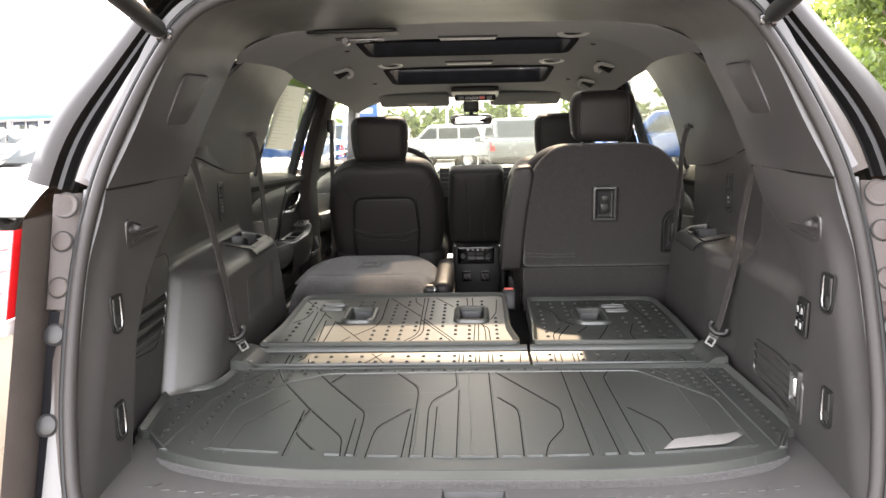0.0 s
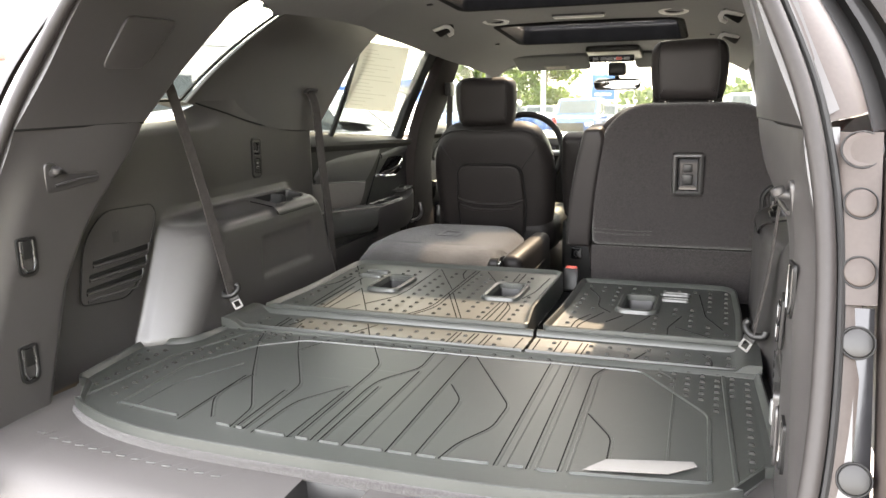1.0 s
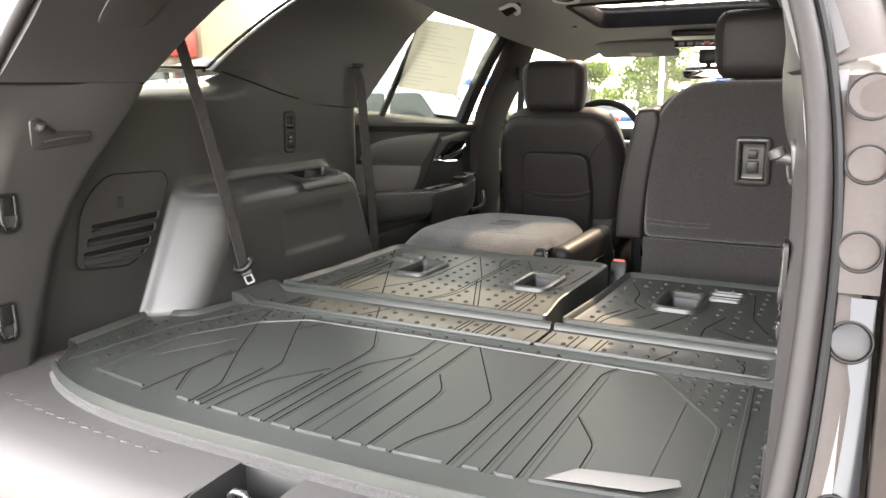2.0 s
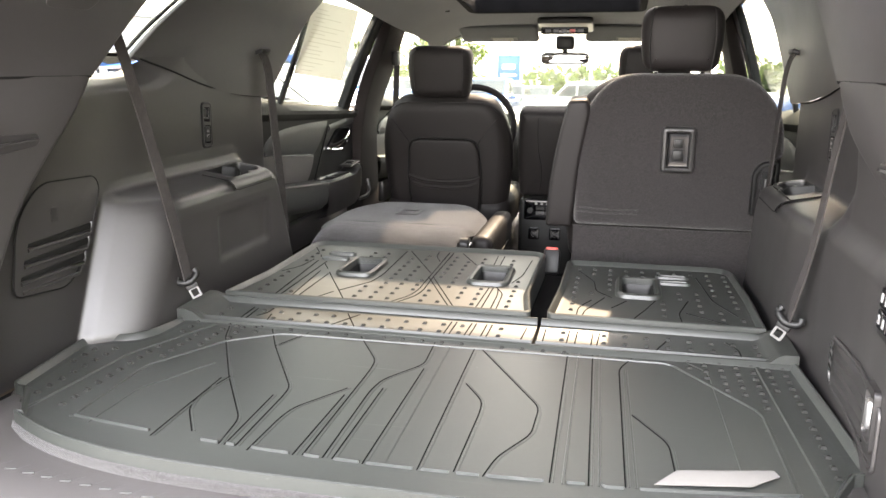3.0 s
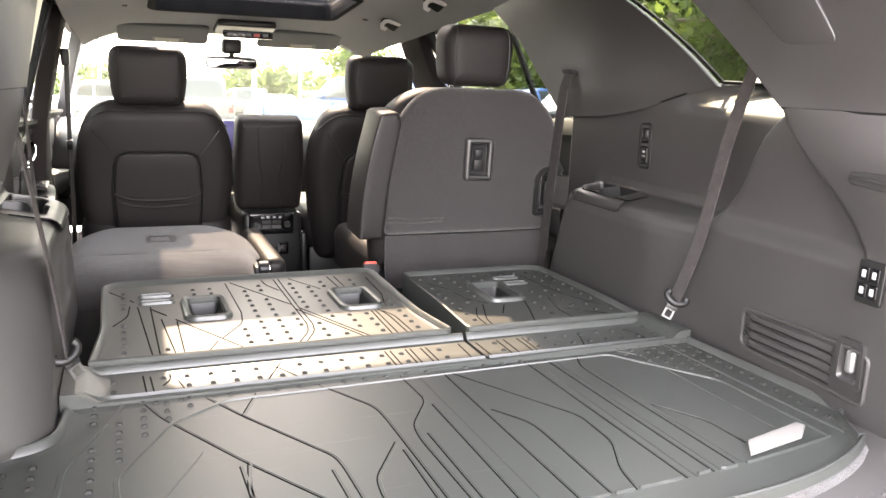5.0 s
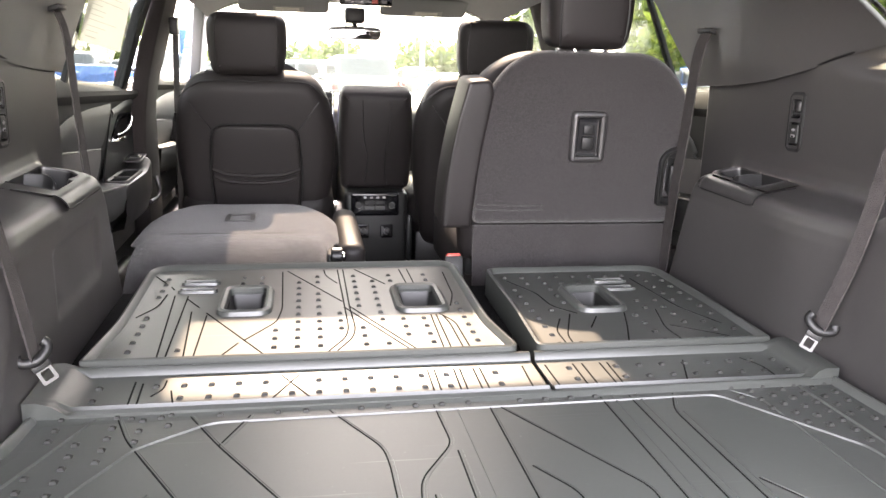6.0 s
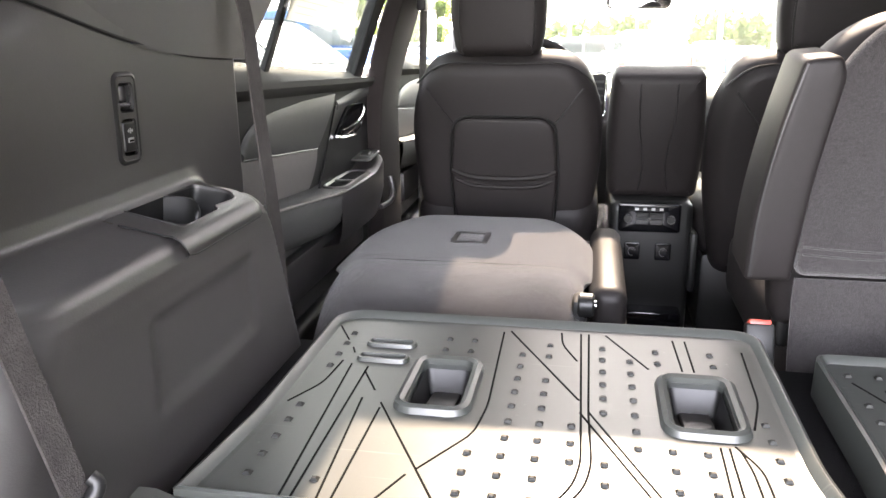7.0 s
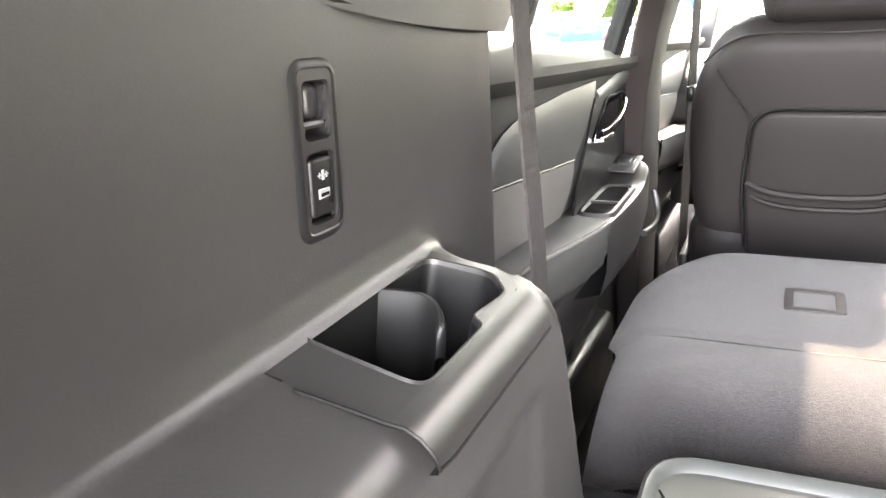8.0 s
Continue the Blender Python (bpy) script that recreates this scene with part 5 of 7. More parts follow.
for q in (-1, 1):
    part("seam", seam([(q * 0.040, 0.03, 0.013), (q * 0.030, 0.12, 0.0155), (q * 0.046, 0.22, 0.014), (q * 0.048, 0.335, 0.006)], cl @ facing(0.029, 3.605, 0.79, 11), 0.0018), DARK_PLASTIC, con)
part("body", moved(block(-0.085, 3.52, 0.40, 0.140, 4.25, 0.80, 0.02, 3), cl), DARK_PLASTIC, con)
cm = cl @ facing(0.022, 3.515, 0.0, 0)
cp = part("climate_panel", pillow(rounded(rect(-0.085, 0.715, 0.085, 0.797), 0.01), 0.02, 0.006, cm, rings=1), GLOSS_BLACK, con, "gloss black rear climate panel")
part("display", pillow(rounded(rect(-0.05, 0.774, 0.05, 0.790), 0.003), 0.003, 0.001, cm @ Matrix.Translation((0, 0, 0.003)), rings=1), GLOSS_BLACK, cp)
part("display_text", joined(*[block(-0.04 + 0.022 * k, -0.0012, 0.779, -0.03 + 0.022 * k, 0.0, 0.786, 0) for k in range(4)]), WHITE_MARK, cp).matrix_local = cm @ Matrix(((1, 0, 0, 0), (0, 0, 1, 0), (0, -1, 0, 0.004), (0, 0, 0, 1)))
for x in (-0.058, 0.058):
    k_ = part("knob", moved(joined(rod((x, 0.755, 0), (x, 0.755, 0.012), 0.011, 18)), cm), DARK_PLASTIC, cp)
    part("knob_rim", moved(tube([(x + 0.0112 * math.cos(a), 0.755 + 0.0112 * math.sin(a), 0.010) for a in [2 * math.pi * i / 20 for i in range(20)]], 0.0010, 6, True), cm), STEEL_DARK, k_, "thin metal rim")
for i in range(2):
    for j in range(2):
        part("button", moved(block(-0.036 + 0.037 * i, 0.739 + 0.018 * j, 0.0, -0.002 + 0.037 * i, 0.753 + 0.018 * j, 0.006, 0.002, 1), cm), TRIM_SMOOTH if j == 0 else DARK_PLASTIC, cp)
part("outlet_panel", pillow(rounded(rect(-0.085, 0.60, 0.085, 0.708), 0.01), 0.02, 0.006, cm @ Matrix.Translation((0, 0, -0.006)), rings=1), DARK_PLASTIC, con)
for x in (-0.042, 0.042):
    o_ = part("outlet", pillow(rounded(rect(x - 0.022, 0.635, x + 0.022, 0.685), 0.006), 0.01, 0.003, cm @ Matrix.Translation((0, 0, -0.001)), rings=1), GLOSS_BLACK, con, "black power outlet")
    part("outlet_ring", moved(tube([(x + 0.010 * math.cos(a), 0.66 + 0.012 * math.sin(a), 0.001) for a in [math.pi * (0.1 + 1.5 * i / 12) for i in range(13)]], 0.0010, 6), cm), STEEL_DARK, o_)
part("foot_tray", moved(block(-0.07, 3.46, 0.40, 0.12, 3.54, 0.50, 0.01), cl), GLOSS_BLACK, con)

# ---- rubber liners ----
def rib(pts, w=0.0045, h=0.0022, z=0.0, n=None, rad=0.0):
    """A moulded line on a liner; the corners of its path are eased."""
    P = [Vector((p[0], p[1], 0)) for p in pts]
    path = [P[0]]
    for a, b, c in zip(P, P[1:], P[2:]):
        r = min(rad or 0.02, (a - b).length * 0.45, (c - b).length * 0.45)
        s, e = b + (a - b).normalized() * r, b + (c - b).normalized() * r
        path += [(1 - t) ** 2 * s + 2 * t * (1 - t) * b + t * t * e for t in (0, 0.25, 0.5, 0.75, 1)]
    path.append(P[-1])
    return sweep([(p.x, p.y, z) for p in path], [(-w / 2, -0.001), (w / 2, -0.001), (w * 0.28, h), (-w * 0.28, h)])


# Grooves are low black strips: their shade is put into the colour.
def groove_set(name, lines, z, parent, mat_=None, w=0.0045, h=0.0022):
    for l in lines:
        line = part(name, rib(l, 0.0030 if parent is mat_main else 0.0038, 0.0008, z), mat_ or GROOVE_SHADE, parent)
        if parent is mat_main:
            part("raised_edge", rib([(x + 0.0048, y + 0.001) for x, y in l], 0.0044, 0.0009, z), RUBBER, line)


def stud(x, y, z, a=0.0052):
    bm = bmesh.new()
    b = [bm.verts.new((x + i * a, y + j * a, z - 0.0005)) for i, j in ((-1, -1), (1, -1), (1, 1), (-1, 1))]
    t = [bm.verts.new((x + i * a * 0.45, y + j * a * 0.45 - a * 0.30, z + 0.0040)) for i, j in ((-1, -1), (1, -1), (1, 1), (-1, 1))]
    bm.faces.new(t)
    for i in range(4):
        bm.faces.new((b[i], b[(i + 1) % 4], t[(i + 1) % 4], t[i]))
    return bm


def studs(name, pts, z, parent, mat_=None):
    ob = part(name, joined(*[stud(x, y, z) for x, y in pts]), mat_ or STUD_SHADED, parent)
    return tagged(ob, kind="stuff")


def liner(outline, z, lip, parent, name="sheet", lip_w=0.0095, thick=0.006):
    """A sheet with a lip that stands up round its edge; lip: height for each corner's run, from the outline's start."""
    loop = outline
    up = [lip * (1 - 0.80 * S((p[1] - 1.78) / 0.06) * S((0.60 - abs(p[0])) / 0.02)) for p in loop]       # low along the hinge strips
    rows = [[(p.x, p.y, z + a * k + c) for p, k in zip(offset(loop, d), up)] for d, a, c in ((lip_w * 2.6, 0, 0), (lip_w * 1.4, 0, 0.001), (lip_w * 0.8, 0.85, 0), (lip_w * 0.45, 1, 0), (0.001, 0.9, 0), (0, 0, -thick))]
    part("lip", grid_bm(rows, closed=True), RUBBER, parent)
    return part(name, holed(offset(loop, lip_w * 2.58), [], Matrix.Translation((0, 0, z)), 0.004), RUBBER, parent)


Z0 = 0.790
mat_main = thing("cargo_liner", "black rubber cargo liner with moulded lines and studs", "floor liner", "rubber liners", at=(0, 0, 0))
rear = [(-0.655 + 1.310 * k / 24, 1.286 + 0.140 * abs(-1 + 2 * k / 24) ** 4) for k in range(25)]
outline = rounded([(p[0], p[1]) for p in rear[1:-1]], 0.02, 2) + rounded([(0.652, 1.46), (0.645, 1.62), (0.630, 1.866), (-0.590, 1.866), (-0.600, 1.738), (-0.702, 1.712), (-0.670, 1.46)], [0.03, 0.05, 0.012, 0.012, 0.045, 0.035, 0.03], 6)
liner(outline, Z0, 0.013, mat_main)
board = thing("load_board", "grey carpeted load floor board under the liner", "floor board", at=(0, 0, 0))
part("carpet", pillow([(p.x, p.y) for p in offset(outline, -0.006)], 0.020, 0.006, Matrix.Translation((0, 0, 0.7845)), rings=1), FELT_GREY, board)
MAIN_LEFT = [[(-0.476, 1.86), (-0.450, 1.79), (-0.345, 1.604), (-0.25, 1.455), (-0.240, 1.372)], [(-0.379, 1.855), (-0.33, 1.762), (-0.223, 1.585), (-0.219, 1.55), (-0.214, 1.372)], [(-0.33, 1.762), (-0.295, 1.846)], [(-0.236, 1.548), (-0.231, 1.372)],
             [(-0.192, 1.862), (-0.119, 1.735), (-0.114, 1.692), (-0.110, 1.368)], [(-0.126, 1.602), (-0.184, 1.51), (-0.19, 1.47), (-0.192, 1.364)], [(-0.122, 1.575), (-0.124, 1.366)],
             [(-0.034, 1.862), (-0.027, 1.735), (-0.080, 1.65), (-0.086, 1.60), (-0.080, 1.367)], [(-0.068, 1.615), (-0.066, 1.367)], [(-0.022, 1.715), (-0.021, 1.364)],
             [(-0.343, 1.605), (-0.355, 1.52), (-0.345, 1.472), (-0.298, 1.40)], [(-0.355, 1.596), (-0.350, 1.373)]]
MAIN_RIGHT = [[(0.048, 1.840), (0.056, 1.364)], [(0.065, 1.666), (0.104, 1.602), (0.107, 1.559), (0.105, 1.371)], [(0.060, 1.84), (0.196, 1.60), (0.194, 1.503), (0.155, 1.424), (0.145, 1.368)],
              [(0.224, 1.858), (0.233, 1.372)], [(0.270, 1.862), (0.283, 1.375)],
              [(0.347, 1.862), (0.319, 1.795), (0.330, 1.382)], [(0.340, 1.604), (0.391, 1.518), (0.395, 1.435)]]
for l in ([(0.000, 1.84), (0.008, 1.364)], [(0.245, 1.858), (0.250, 1.372)], [(0.284, 1.862), (0.297, 1.376)], [(0.332, 1.79), (0.344, 1.383)], [(0.431, 1.862), (0.474, 1.815), (0.483, 1.448)], [(-0.400, 1.655), (-0.467, 1.522), (-0.467, 1.39)]):
    part("raised_line", rib(l, 0.0045, 0.0014, Z0), RUBBER, mat_main)
groove_set("groove_shade_line", MAIN_LEFT, Z0, mat_main)
groove_set("groove_shade_line", MAIN_RIGHT, Z0, mat_main)
field = [(-0.505, 1.402), (-0.515, 1.615), (-0.436, 1.766), (-0.346, 1.830), (0.0, 1.835), (0.409, 1.840), (0.540, 1.656), (0.546, 1.412)]
part("field_edge", rib(field, 0.009, 0.0026, Z0), RUBBER, mat_main)
edge_y = lambda x: 1.366 + 0.16 * abs(x) ** 2 - 0.0045 * (x > 0.3)
for x0, x1 in ((-0.502, -0.36), (-0.27, -0.242), (-0.228, -0.215), (-0.188, -0.13), (-0.107, -0.084), (-0.062, -0.026), (-0.016, 0.05), (0.062, 0.10), (0.11, 0.14), (0.15, 0.225), (0.255, 0.278), (0.30, 0.328), (0.348, 0.544)):
    part("rear_edge", rib([(x0 + (x1 - x0) * k / 5, edge_y(x0 + (x1 - x0) * k / 5)) for k in range(6)], 0.005, 0.0042, Z0), RUBBER, mat_main, "raised step at the end of the lines")
part("side_channel", rib([(-0.596, 1.415), (-0.581, 1.66), (-0.505, 1.855)], 0.010, 0.0026, Z0), RUBBER, mat_main)
part("side_channel", rib([(0.562, 1.856), (0.583, 1.412)], 0.010, 0.0026, Z0), RUBBER, mat_main)


def off_line(x, y, line, gap):
    for p, q in zip(line, line[1:]):
        a, b, c = Vector(p), Vector(q), Vector((x, y))
        t = max(0, min(1, (c - a).dot(b - a) / max(1e-9, (b - a).length_squared)))
        if (a + (b - a) * t - c).length < gap:
            return False
    return True


pts = []
for i in range(8):
    for j in range(15):
        y = 1.425 + 0.030 * j + 0.012 * (i % 2)
        x = -0.655 + 0.036 * i
        inner = along(y, ((1.402, -0.505), (1.615, -0.515), (1.766, -0.436), (1.830, -0.346)))
        if inner - 0.015 > x > (-0.640 - 0.11 * (y - 1.46) if y < 1.69 else -0.575) and off_line(x, y, ((-0.596, 1.415), (-0.581, 1.66), (-0.505, 1.855)), 0.014):
            pts.append((x, y))
        x = 0.632 - 0.027 * i
        inner = along(y, ((1.412, 0.546), (1.656, 0.540), (1.840, 0.409)))
        if x > inner + 0.013 and x < 0.618 and y > 1.44 and off_line(x, y, ((0.562, 1.856), (0.583, 1.412)), 0.011):
            pts.append((x, y))
pts += [(-0.455 + 0.0395 * k, 1.8515) for k in range(19) if all(abs(-0.455 + 0.0395 * k - q) > 0.012 for q in (-0.379, -0.295, -0.19, -0.034, 0.05, 0.229, 0.248))]
studs("studs", pts, Z0, mat_main)

# folded third row: two seat backs under liners of their own
third_a = thing("third_row_seat", "wide folded third-row seat back in dark felt", "car seat", "third row seats", at=(-0.2, 2.2, 0.6))
part("backrest", moved(block(-0.545, 1.92, 0.64, 0.118, 2.535, 0.766, 0.03, 4), Matrix.Translation((0.2, -2.2, -0.6))), FELT, third_a)
part("hinge_bar", moved(rod((-0.55, 1.93, 0.70), (0.12, 1.93, 0.70), 0.015), Matrix.Translation((0.2, -2.2, -0.6))), STEEL_DARK, third_a)
third_b = thing("third_row_seat", "narrow folded third-row seat back in dark felt", "car seat", "third row seats", at=(0.4, 2.2, 0.6))
part("backrest", moved(block(0.182, 1.92, 0.64, 0.592, 2.465, 0.766, 0.03, 4), Matrix.Translation((-0.4, -2.2, -0.6))), FELT, third_b)
part("hinge_bar", moved(rod((0.18, 1.93, 0.70), (0.58, 1.93, 0.70), 0.015), Matrix.Translation((-0.4, -2.2, -0.6))), STEEL_DARK, third_b)


def strip_liner(x0, x1, corner):
    """The hinge strip of a liner: ribbed near edge, shallow bed, raised step at the far side."""
    rows = []
    prof = [(1.858, 0.780), (1.858, 0.797), (1.864, 0.800), (1.868, 0.796), (1.874, 0.796), (1.877, 0.801), (1.881, 0.796), (1.890, 0.794), (1.980, 0.795), (1.985, 0.797), (1.989, 0.806), (1.993, 0.809), (1.999, 0.808)]
    n = 40
    for i in range(n + 1):
        x = x0 + (x1 - x0) * i / n
        up = S((abs(x - corner) < 0.06) * (0.06 - abs(x - corner)) / 0.035) * 0.022
        rows.append([(x, y, max(z, 0.795 + up) if z > 0.79 else z) for y, z in prof])
    return grid_bm(rows)


liner_a = thing("seat_liner", "black rubber liner with studs over the wide folded seat back", "floor liner", "rubber liners")
liner_b = thing("seat_liner", "black rubber liner with studs over the narrow folded seat back", "floor liner", "rubber liners")
part("hinge_strip", thicken(strip_liner(-0.597, 0.152, -0.597), 0.004), RUBBER, liner_a)
part("hinge_strip", thicken(strip_liner(0.160, 0.632, 0.632), 0.004), RUBBER, liner_b)
Z1 = 0.808


def seat_sheet(outline, holes, parent, z=Z1):
    """The sheet with openings, its lip and the rims of the openings."""
    part("sheet", holed(offset(outline, 0.02), holes, Matrix.Translation((0, 0, z)), 0.005), RUBBER, parent)
    n = len(outline)
    rows = [[(p.x, p.y, z) for p in offset(outline, 0.0205)], [(p.x, p.y, z + 0.0005) for p in offset(outline, 0.015)], [(p.x, p.y, z + 0.009) for p in offset(outline, 0.009)], [(p.x, p.y, z + 0.011) for p in offset(outline, 0.005)], [(p.x, p.y, z + 0.009) for p in offset(outline, 0.001)], [(p.x, p.y, z - 0.046) for p in outline]]
    part("lip", grid_bm(rows, closed=True), RUBBER, parent)


def pocket(x0, y0, x1, y1, parent, z=Z1):
    """An opening with a raised rim; the seat's release lies in a hollow below."""
    loop = rounded(rect(x0, y0, x1, y1), 0.014, 5)
    rows = [[(p.x, p.y, z + h) for p in offset(loop, -d)] for d, h in ((0.016, 0.0), (0.013, 0.008), (0.007, 0.011), (0.001, 0.008), (0.0, -0.012))]
    part("pocket_rim", grid_bm(rows, closed=True), RUBBER, parent)
    return loop


HOLES_A = [(-0.368, 2.232, -0.296, 2.370), (-0.032, 2.225, 0.043, 2.363)]
HOLES_B = [(0.322, 2.195, 0.396, 2.330)]
OUT_A = rounded([(-0.562, 2.00), (0.138, 2.00), (0.117, 2.15), (0.120, 2.548), (-0.550, 2.545), (-0.546, 2.18)], [0.004, 0.02, 0.03, 0.05, 0.06, 0.03], 6)
OUT_B = rounded([(0.167, 2.00), (0.600, 2.00), (0.602, 2.20), (0.590, 2.475), (0.180, 2.475), (0.178, 2.20)], [0.02, 0.004, 0.05, 0.06, 0.03, 0.05], 6)
for out_, holes_, who, seat_ in ((OUT_A, HOLES_A, liner_a, third_a), (OUT_B, HOLES_B, liner_b, third_b)):
    loops = [pocket(*h, who) for h in holes_]
    seat_sheet(out_, loops, who)
    for (x0, y0, x1, y1), loop in zip(holes_, loops):
        off = Matrix.Translation(-Vector(seat_.location))
        hollow = part("release_hollow", moved(cup([Vector(p) for p in offset(loop, 0.003)], 0.035, 0.75, Matrix.Translation((0, 0, Z1 - 0.006))), off), DARK_PLASTIC, seat_, "dark plastic release hollow")
        xm, ym = (x0 + x1) / 2, (y0 + y1) / 2
        part("release_paddle", moved(moved(block(-0.020, -0.045, -0.004, 0.020, 0.045, 0.004, 0.003), pose(xm, ym + 0.005, Z1 - 0.030, -10)), off), TRIM_SMOOTH, hollow, "grey release paddle")
        # No real hole: a black block stands in for its shade.
        part("slot_shade", moved(block(xm - 0.013, y0 + 0.030, Z1 - 0.032, xm + 0.013, y0 + 0.050, Z1 - 0.0185, 0.002, 1), off), SEAL, hollow, "black block for the shade in a square slot")
LINES_A = [[(-0.533, 2.49), (-0.503, 2.436)], [(-0.488, 2.409), (-0.480, 2.39)], [(-0.447, 2.33), (-0.417, 2.274)], [(-0.40, 2.241), (-0.321, 2.094), (-0.272, 2.002)], [(-0.364, 2.002), (-0.330, 2.082)], [(-0.321, 2.094), (-0.270, 2.182), (-0.262, 2.255), (-0.268, 2.505)],
           [(-0.257, 2.510), (-0.147, 2.289)], [(-0.196, 2.002), (-0.150, 2.09), (-0.142, 2.138), (-0.148, 2.515)], [(-0.181, 2.002), (-0.137, 2.09), (-0.130, 2.138), (-0.1345, 2.255), (-0.136, 2.515)], [(-0.134, 2.258), (-0.029, 2.016), (-0.023, 2.002)], [(-0.145, 2.255), (-0.040, 2.016), (-0.034, 2.002)],
           [(-0.110, 2.515), (-0.052, 2.400)], [(-0.178, 2.515), (-0.175, 2.469), (-0.152, 2.412)], [(0.016, 2.196), (0.012, 2.002)], [(0.026, 2.196), (0.025, 2.002)], [(0.033, 2.202), (0.055, 2.154), (0.058, 2.002)]]
LINES_A += [[(0.038, 2.19), (0.044, 2.15), (0.046, 2.002)], [(0.086, 2.48), (0.080, 2.32), (0.062, 2.245)], [(-0.451, 2.002), (-0.473, 2.351)], [(-0.439, 2.002), (-0.447, 2.345)], [(-0.396, 2.002), (-0.398, 2.227)], [(-0.410, 2.002), (-0.428, 2.25)], [(-0.522, 2.225), (-0.494, 2.284), (-0.489, 2.36)], [(-0.010, 2.51), (-0.006, 2.40)], [(0.008, 2.51), (0.010, 2.40)]]
groove_set("groove_shade_line", LINES_A, Z1, liner_a)
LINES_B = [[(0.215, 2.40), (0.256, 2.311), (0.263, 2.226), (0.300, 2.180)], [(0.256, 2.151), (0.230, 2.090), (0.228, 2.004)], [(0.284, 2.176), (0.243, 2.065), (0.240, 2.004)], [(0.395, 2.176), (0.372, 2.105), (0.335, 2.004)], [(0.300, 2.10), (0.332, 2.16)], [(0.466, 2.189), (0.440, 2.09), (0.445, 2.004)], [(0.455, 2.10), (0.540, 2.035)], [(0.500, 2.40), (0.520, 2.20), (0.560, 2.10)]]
groove_set("groove_shade_line", LINES_B, Z1, liner_b)
STRIP_A = [[(-0.472, 1.966), (-0.468, 1.887)], [(-0.460, 1.959), (-0.456, 1.886)], [(-0.427, 1.967), (-0.427, 1.936), (-0.441, 1.912)], [(-0.415, 1.93), (-0.406, 1.885)], [(-0.255, 1.970), (-0.211, 1.885)], [(-0.268, 1.885), (-0.228, 1.970)],
           [(-0.025, 1.968), (-0.026, 1.887)], [(-0.014, 1.968), (-0.015, 1.887)], [(0.018, 1.968), (0.016, 1.887)], [(0.028, 1.968), (0.026, 1.887)], [(0.050, 1.967), (0.049, 1.887)], [(0.061, 1.967), (0.060, 1.887)], [(0.133, 1.968), (0.129, 1.887)]]
groove_set("groove_shade_line", STRIP_A, 0.795, liner_a)
groove_set("groove_shade_line", [[(0.172, 1.968), (0.172, 1.887)], [(0.220, 1.968), (0.218, 1.887)], [(0.236, 1.968), (0.234, 1.887)], [(0.267, 1.968), (0.265, 1.887)], [(0.280, 1.968), (0.276, 1.887)], [(0.385, 1.887), (0.415, 1.965)], [(0.54, 1.89), (0.54, 1.93), (0.52, 1.965)]], 0.795, liner_b)


def clear(x, y, holes, lines):
    if any(a - 0.022 < x < c + 0.022 and b - 0.022 < y < d + 0.022 for a, b, c, d in holes):
        return False
    return all(off_line(x, y, l, 0.0105) for l in lines)


SLOT_A, SLOT_B = (-0.474, 2.36, -0.388, 2.445), (0.400, 2.31, 0.482, 2.395)
pts = [(-0.502 + 0.0386 * i, 2.016 + 0.0405 * j) for i in range(16) for j in range(12)]
pts = [(x, y) for x, y in pts if not (-0.40 < x < -0.29 and y < 2.22) and x < 0.095 and not (x > 0.045 and y > 2.30 and y < 2.42)]
studs("studs", [p for p in pts if clear(*p, HOLES_A + [SLOT_A], LINES_A)], Z1, liner_a)
pts = [(0.215 + 0.039 * i, 2.025 + 0.044 * j) for i in range(10) for j in range(10)]
studs("studs", [p for p in pts if p[0] < 0.57 and clear(*p, HOLES_B + [SLOT_B], LINES_B) and not (0.29 < p[0] < 0.39 and p[1] < 2.17)], Z1, liner_b)
studs("studs", [(x, y) for x in [-0.519 + 0.0401 * k for k in range(17)] for y in (1.903, 1.946) if clear(x, y, [], STRIP_A)], 0.795, liner_a)
studs("studs", [(x, y) for x in [0.208 + 0.0405 * k for k in range(10)] for y in (1.908, 1.951) if x != 0.2485], 0.795, liner_b)
# small lock windows beside the openings
for who, x, y in ((liner_a, -0.432, 2.402), (liner_b, 0.442, 2.355)):
    for dy in (-0.028, 0.026):
        loop = rounded(rect(x - 0.034, y + dy - 0.008, x + 0.034, y + dy + 0.008), 0.007, 4)
        part("slot_rim", grid_bm([[(p.x, p.y, Z1 + h) for p in offset(loop, -d)] for d, h in ((0.006, 0.0), (0.004, 0.006), (0.0, 0.006), (-0.001, 0.0005))], closed=True), RUBBER, who)

# paper tag on the main liner
tag = thing("paper_tag", "white folded paper tag lying on the liner", "paper tag", at=(0.448, 1.422, Z0 + 0.006))
part("sheet", pillow([(-0.082, -0.030), (0.040, -0.010), (0.079, 0.021), (0.074, 0.034), (-0.052, 0.009)], 0.0012, 0.0004, Matrix.Rotation(radians(4), 4, "X"), rings=1), PAPER, tag)

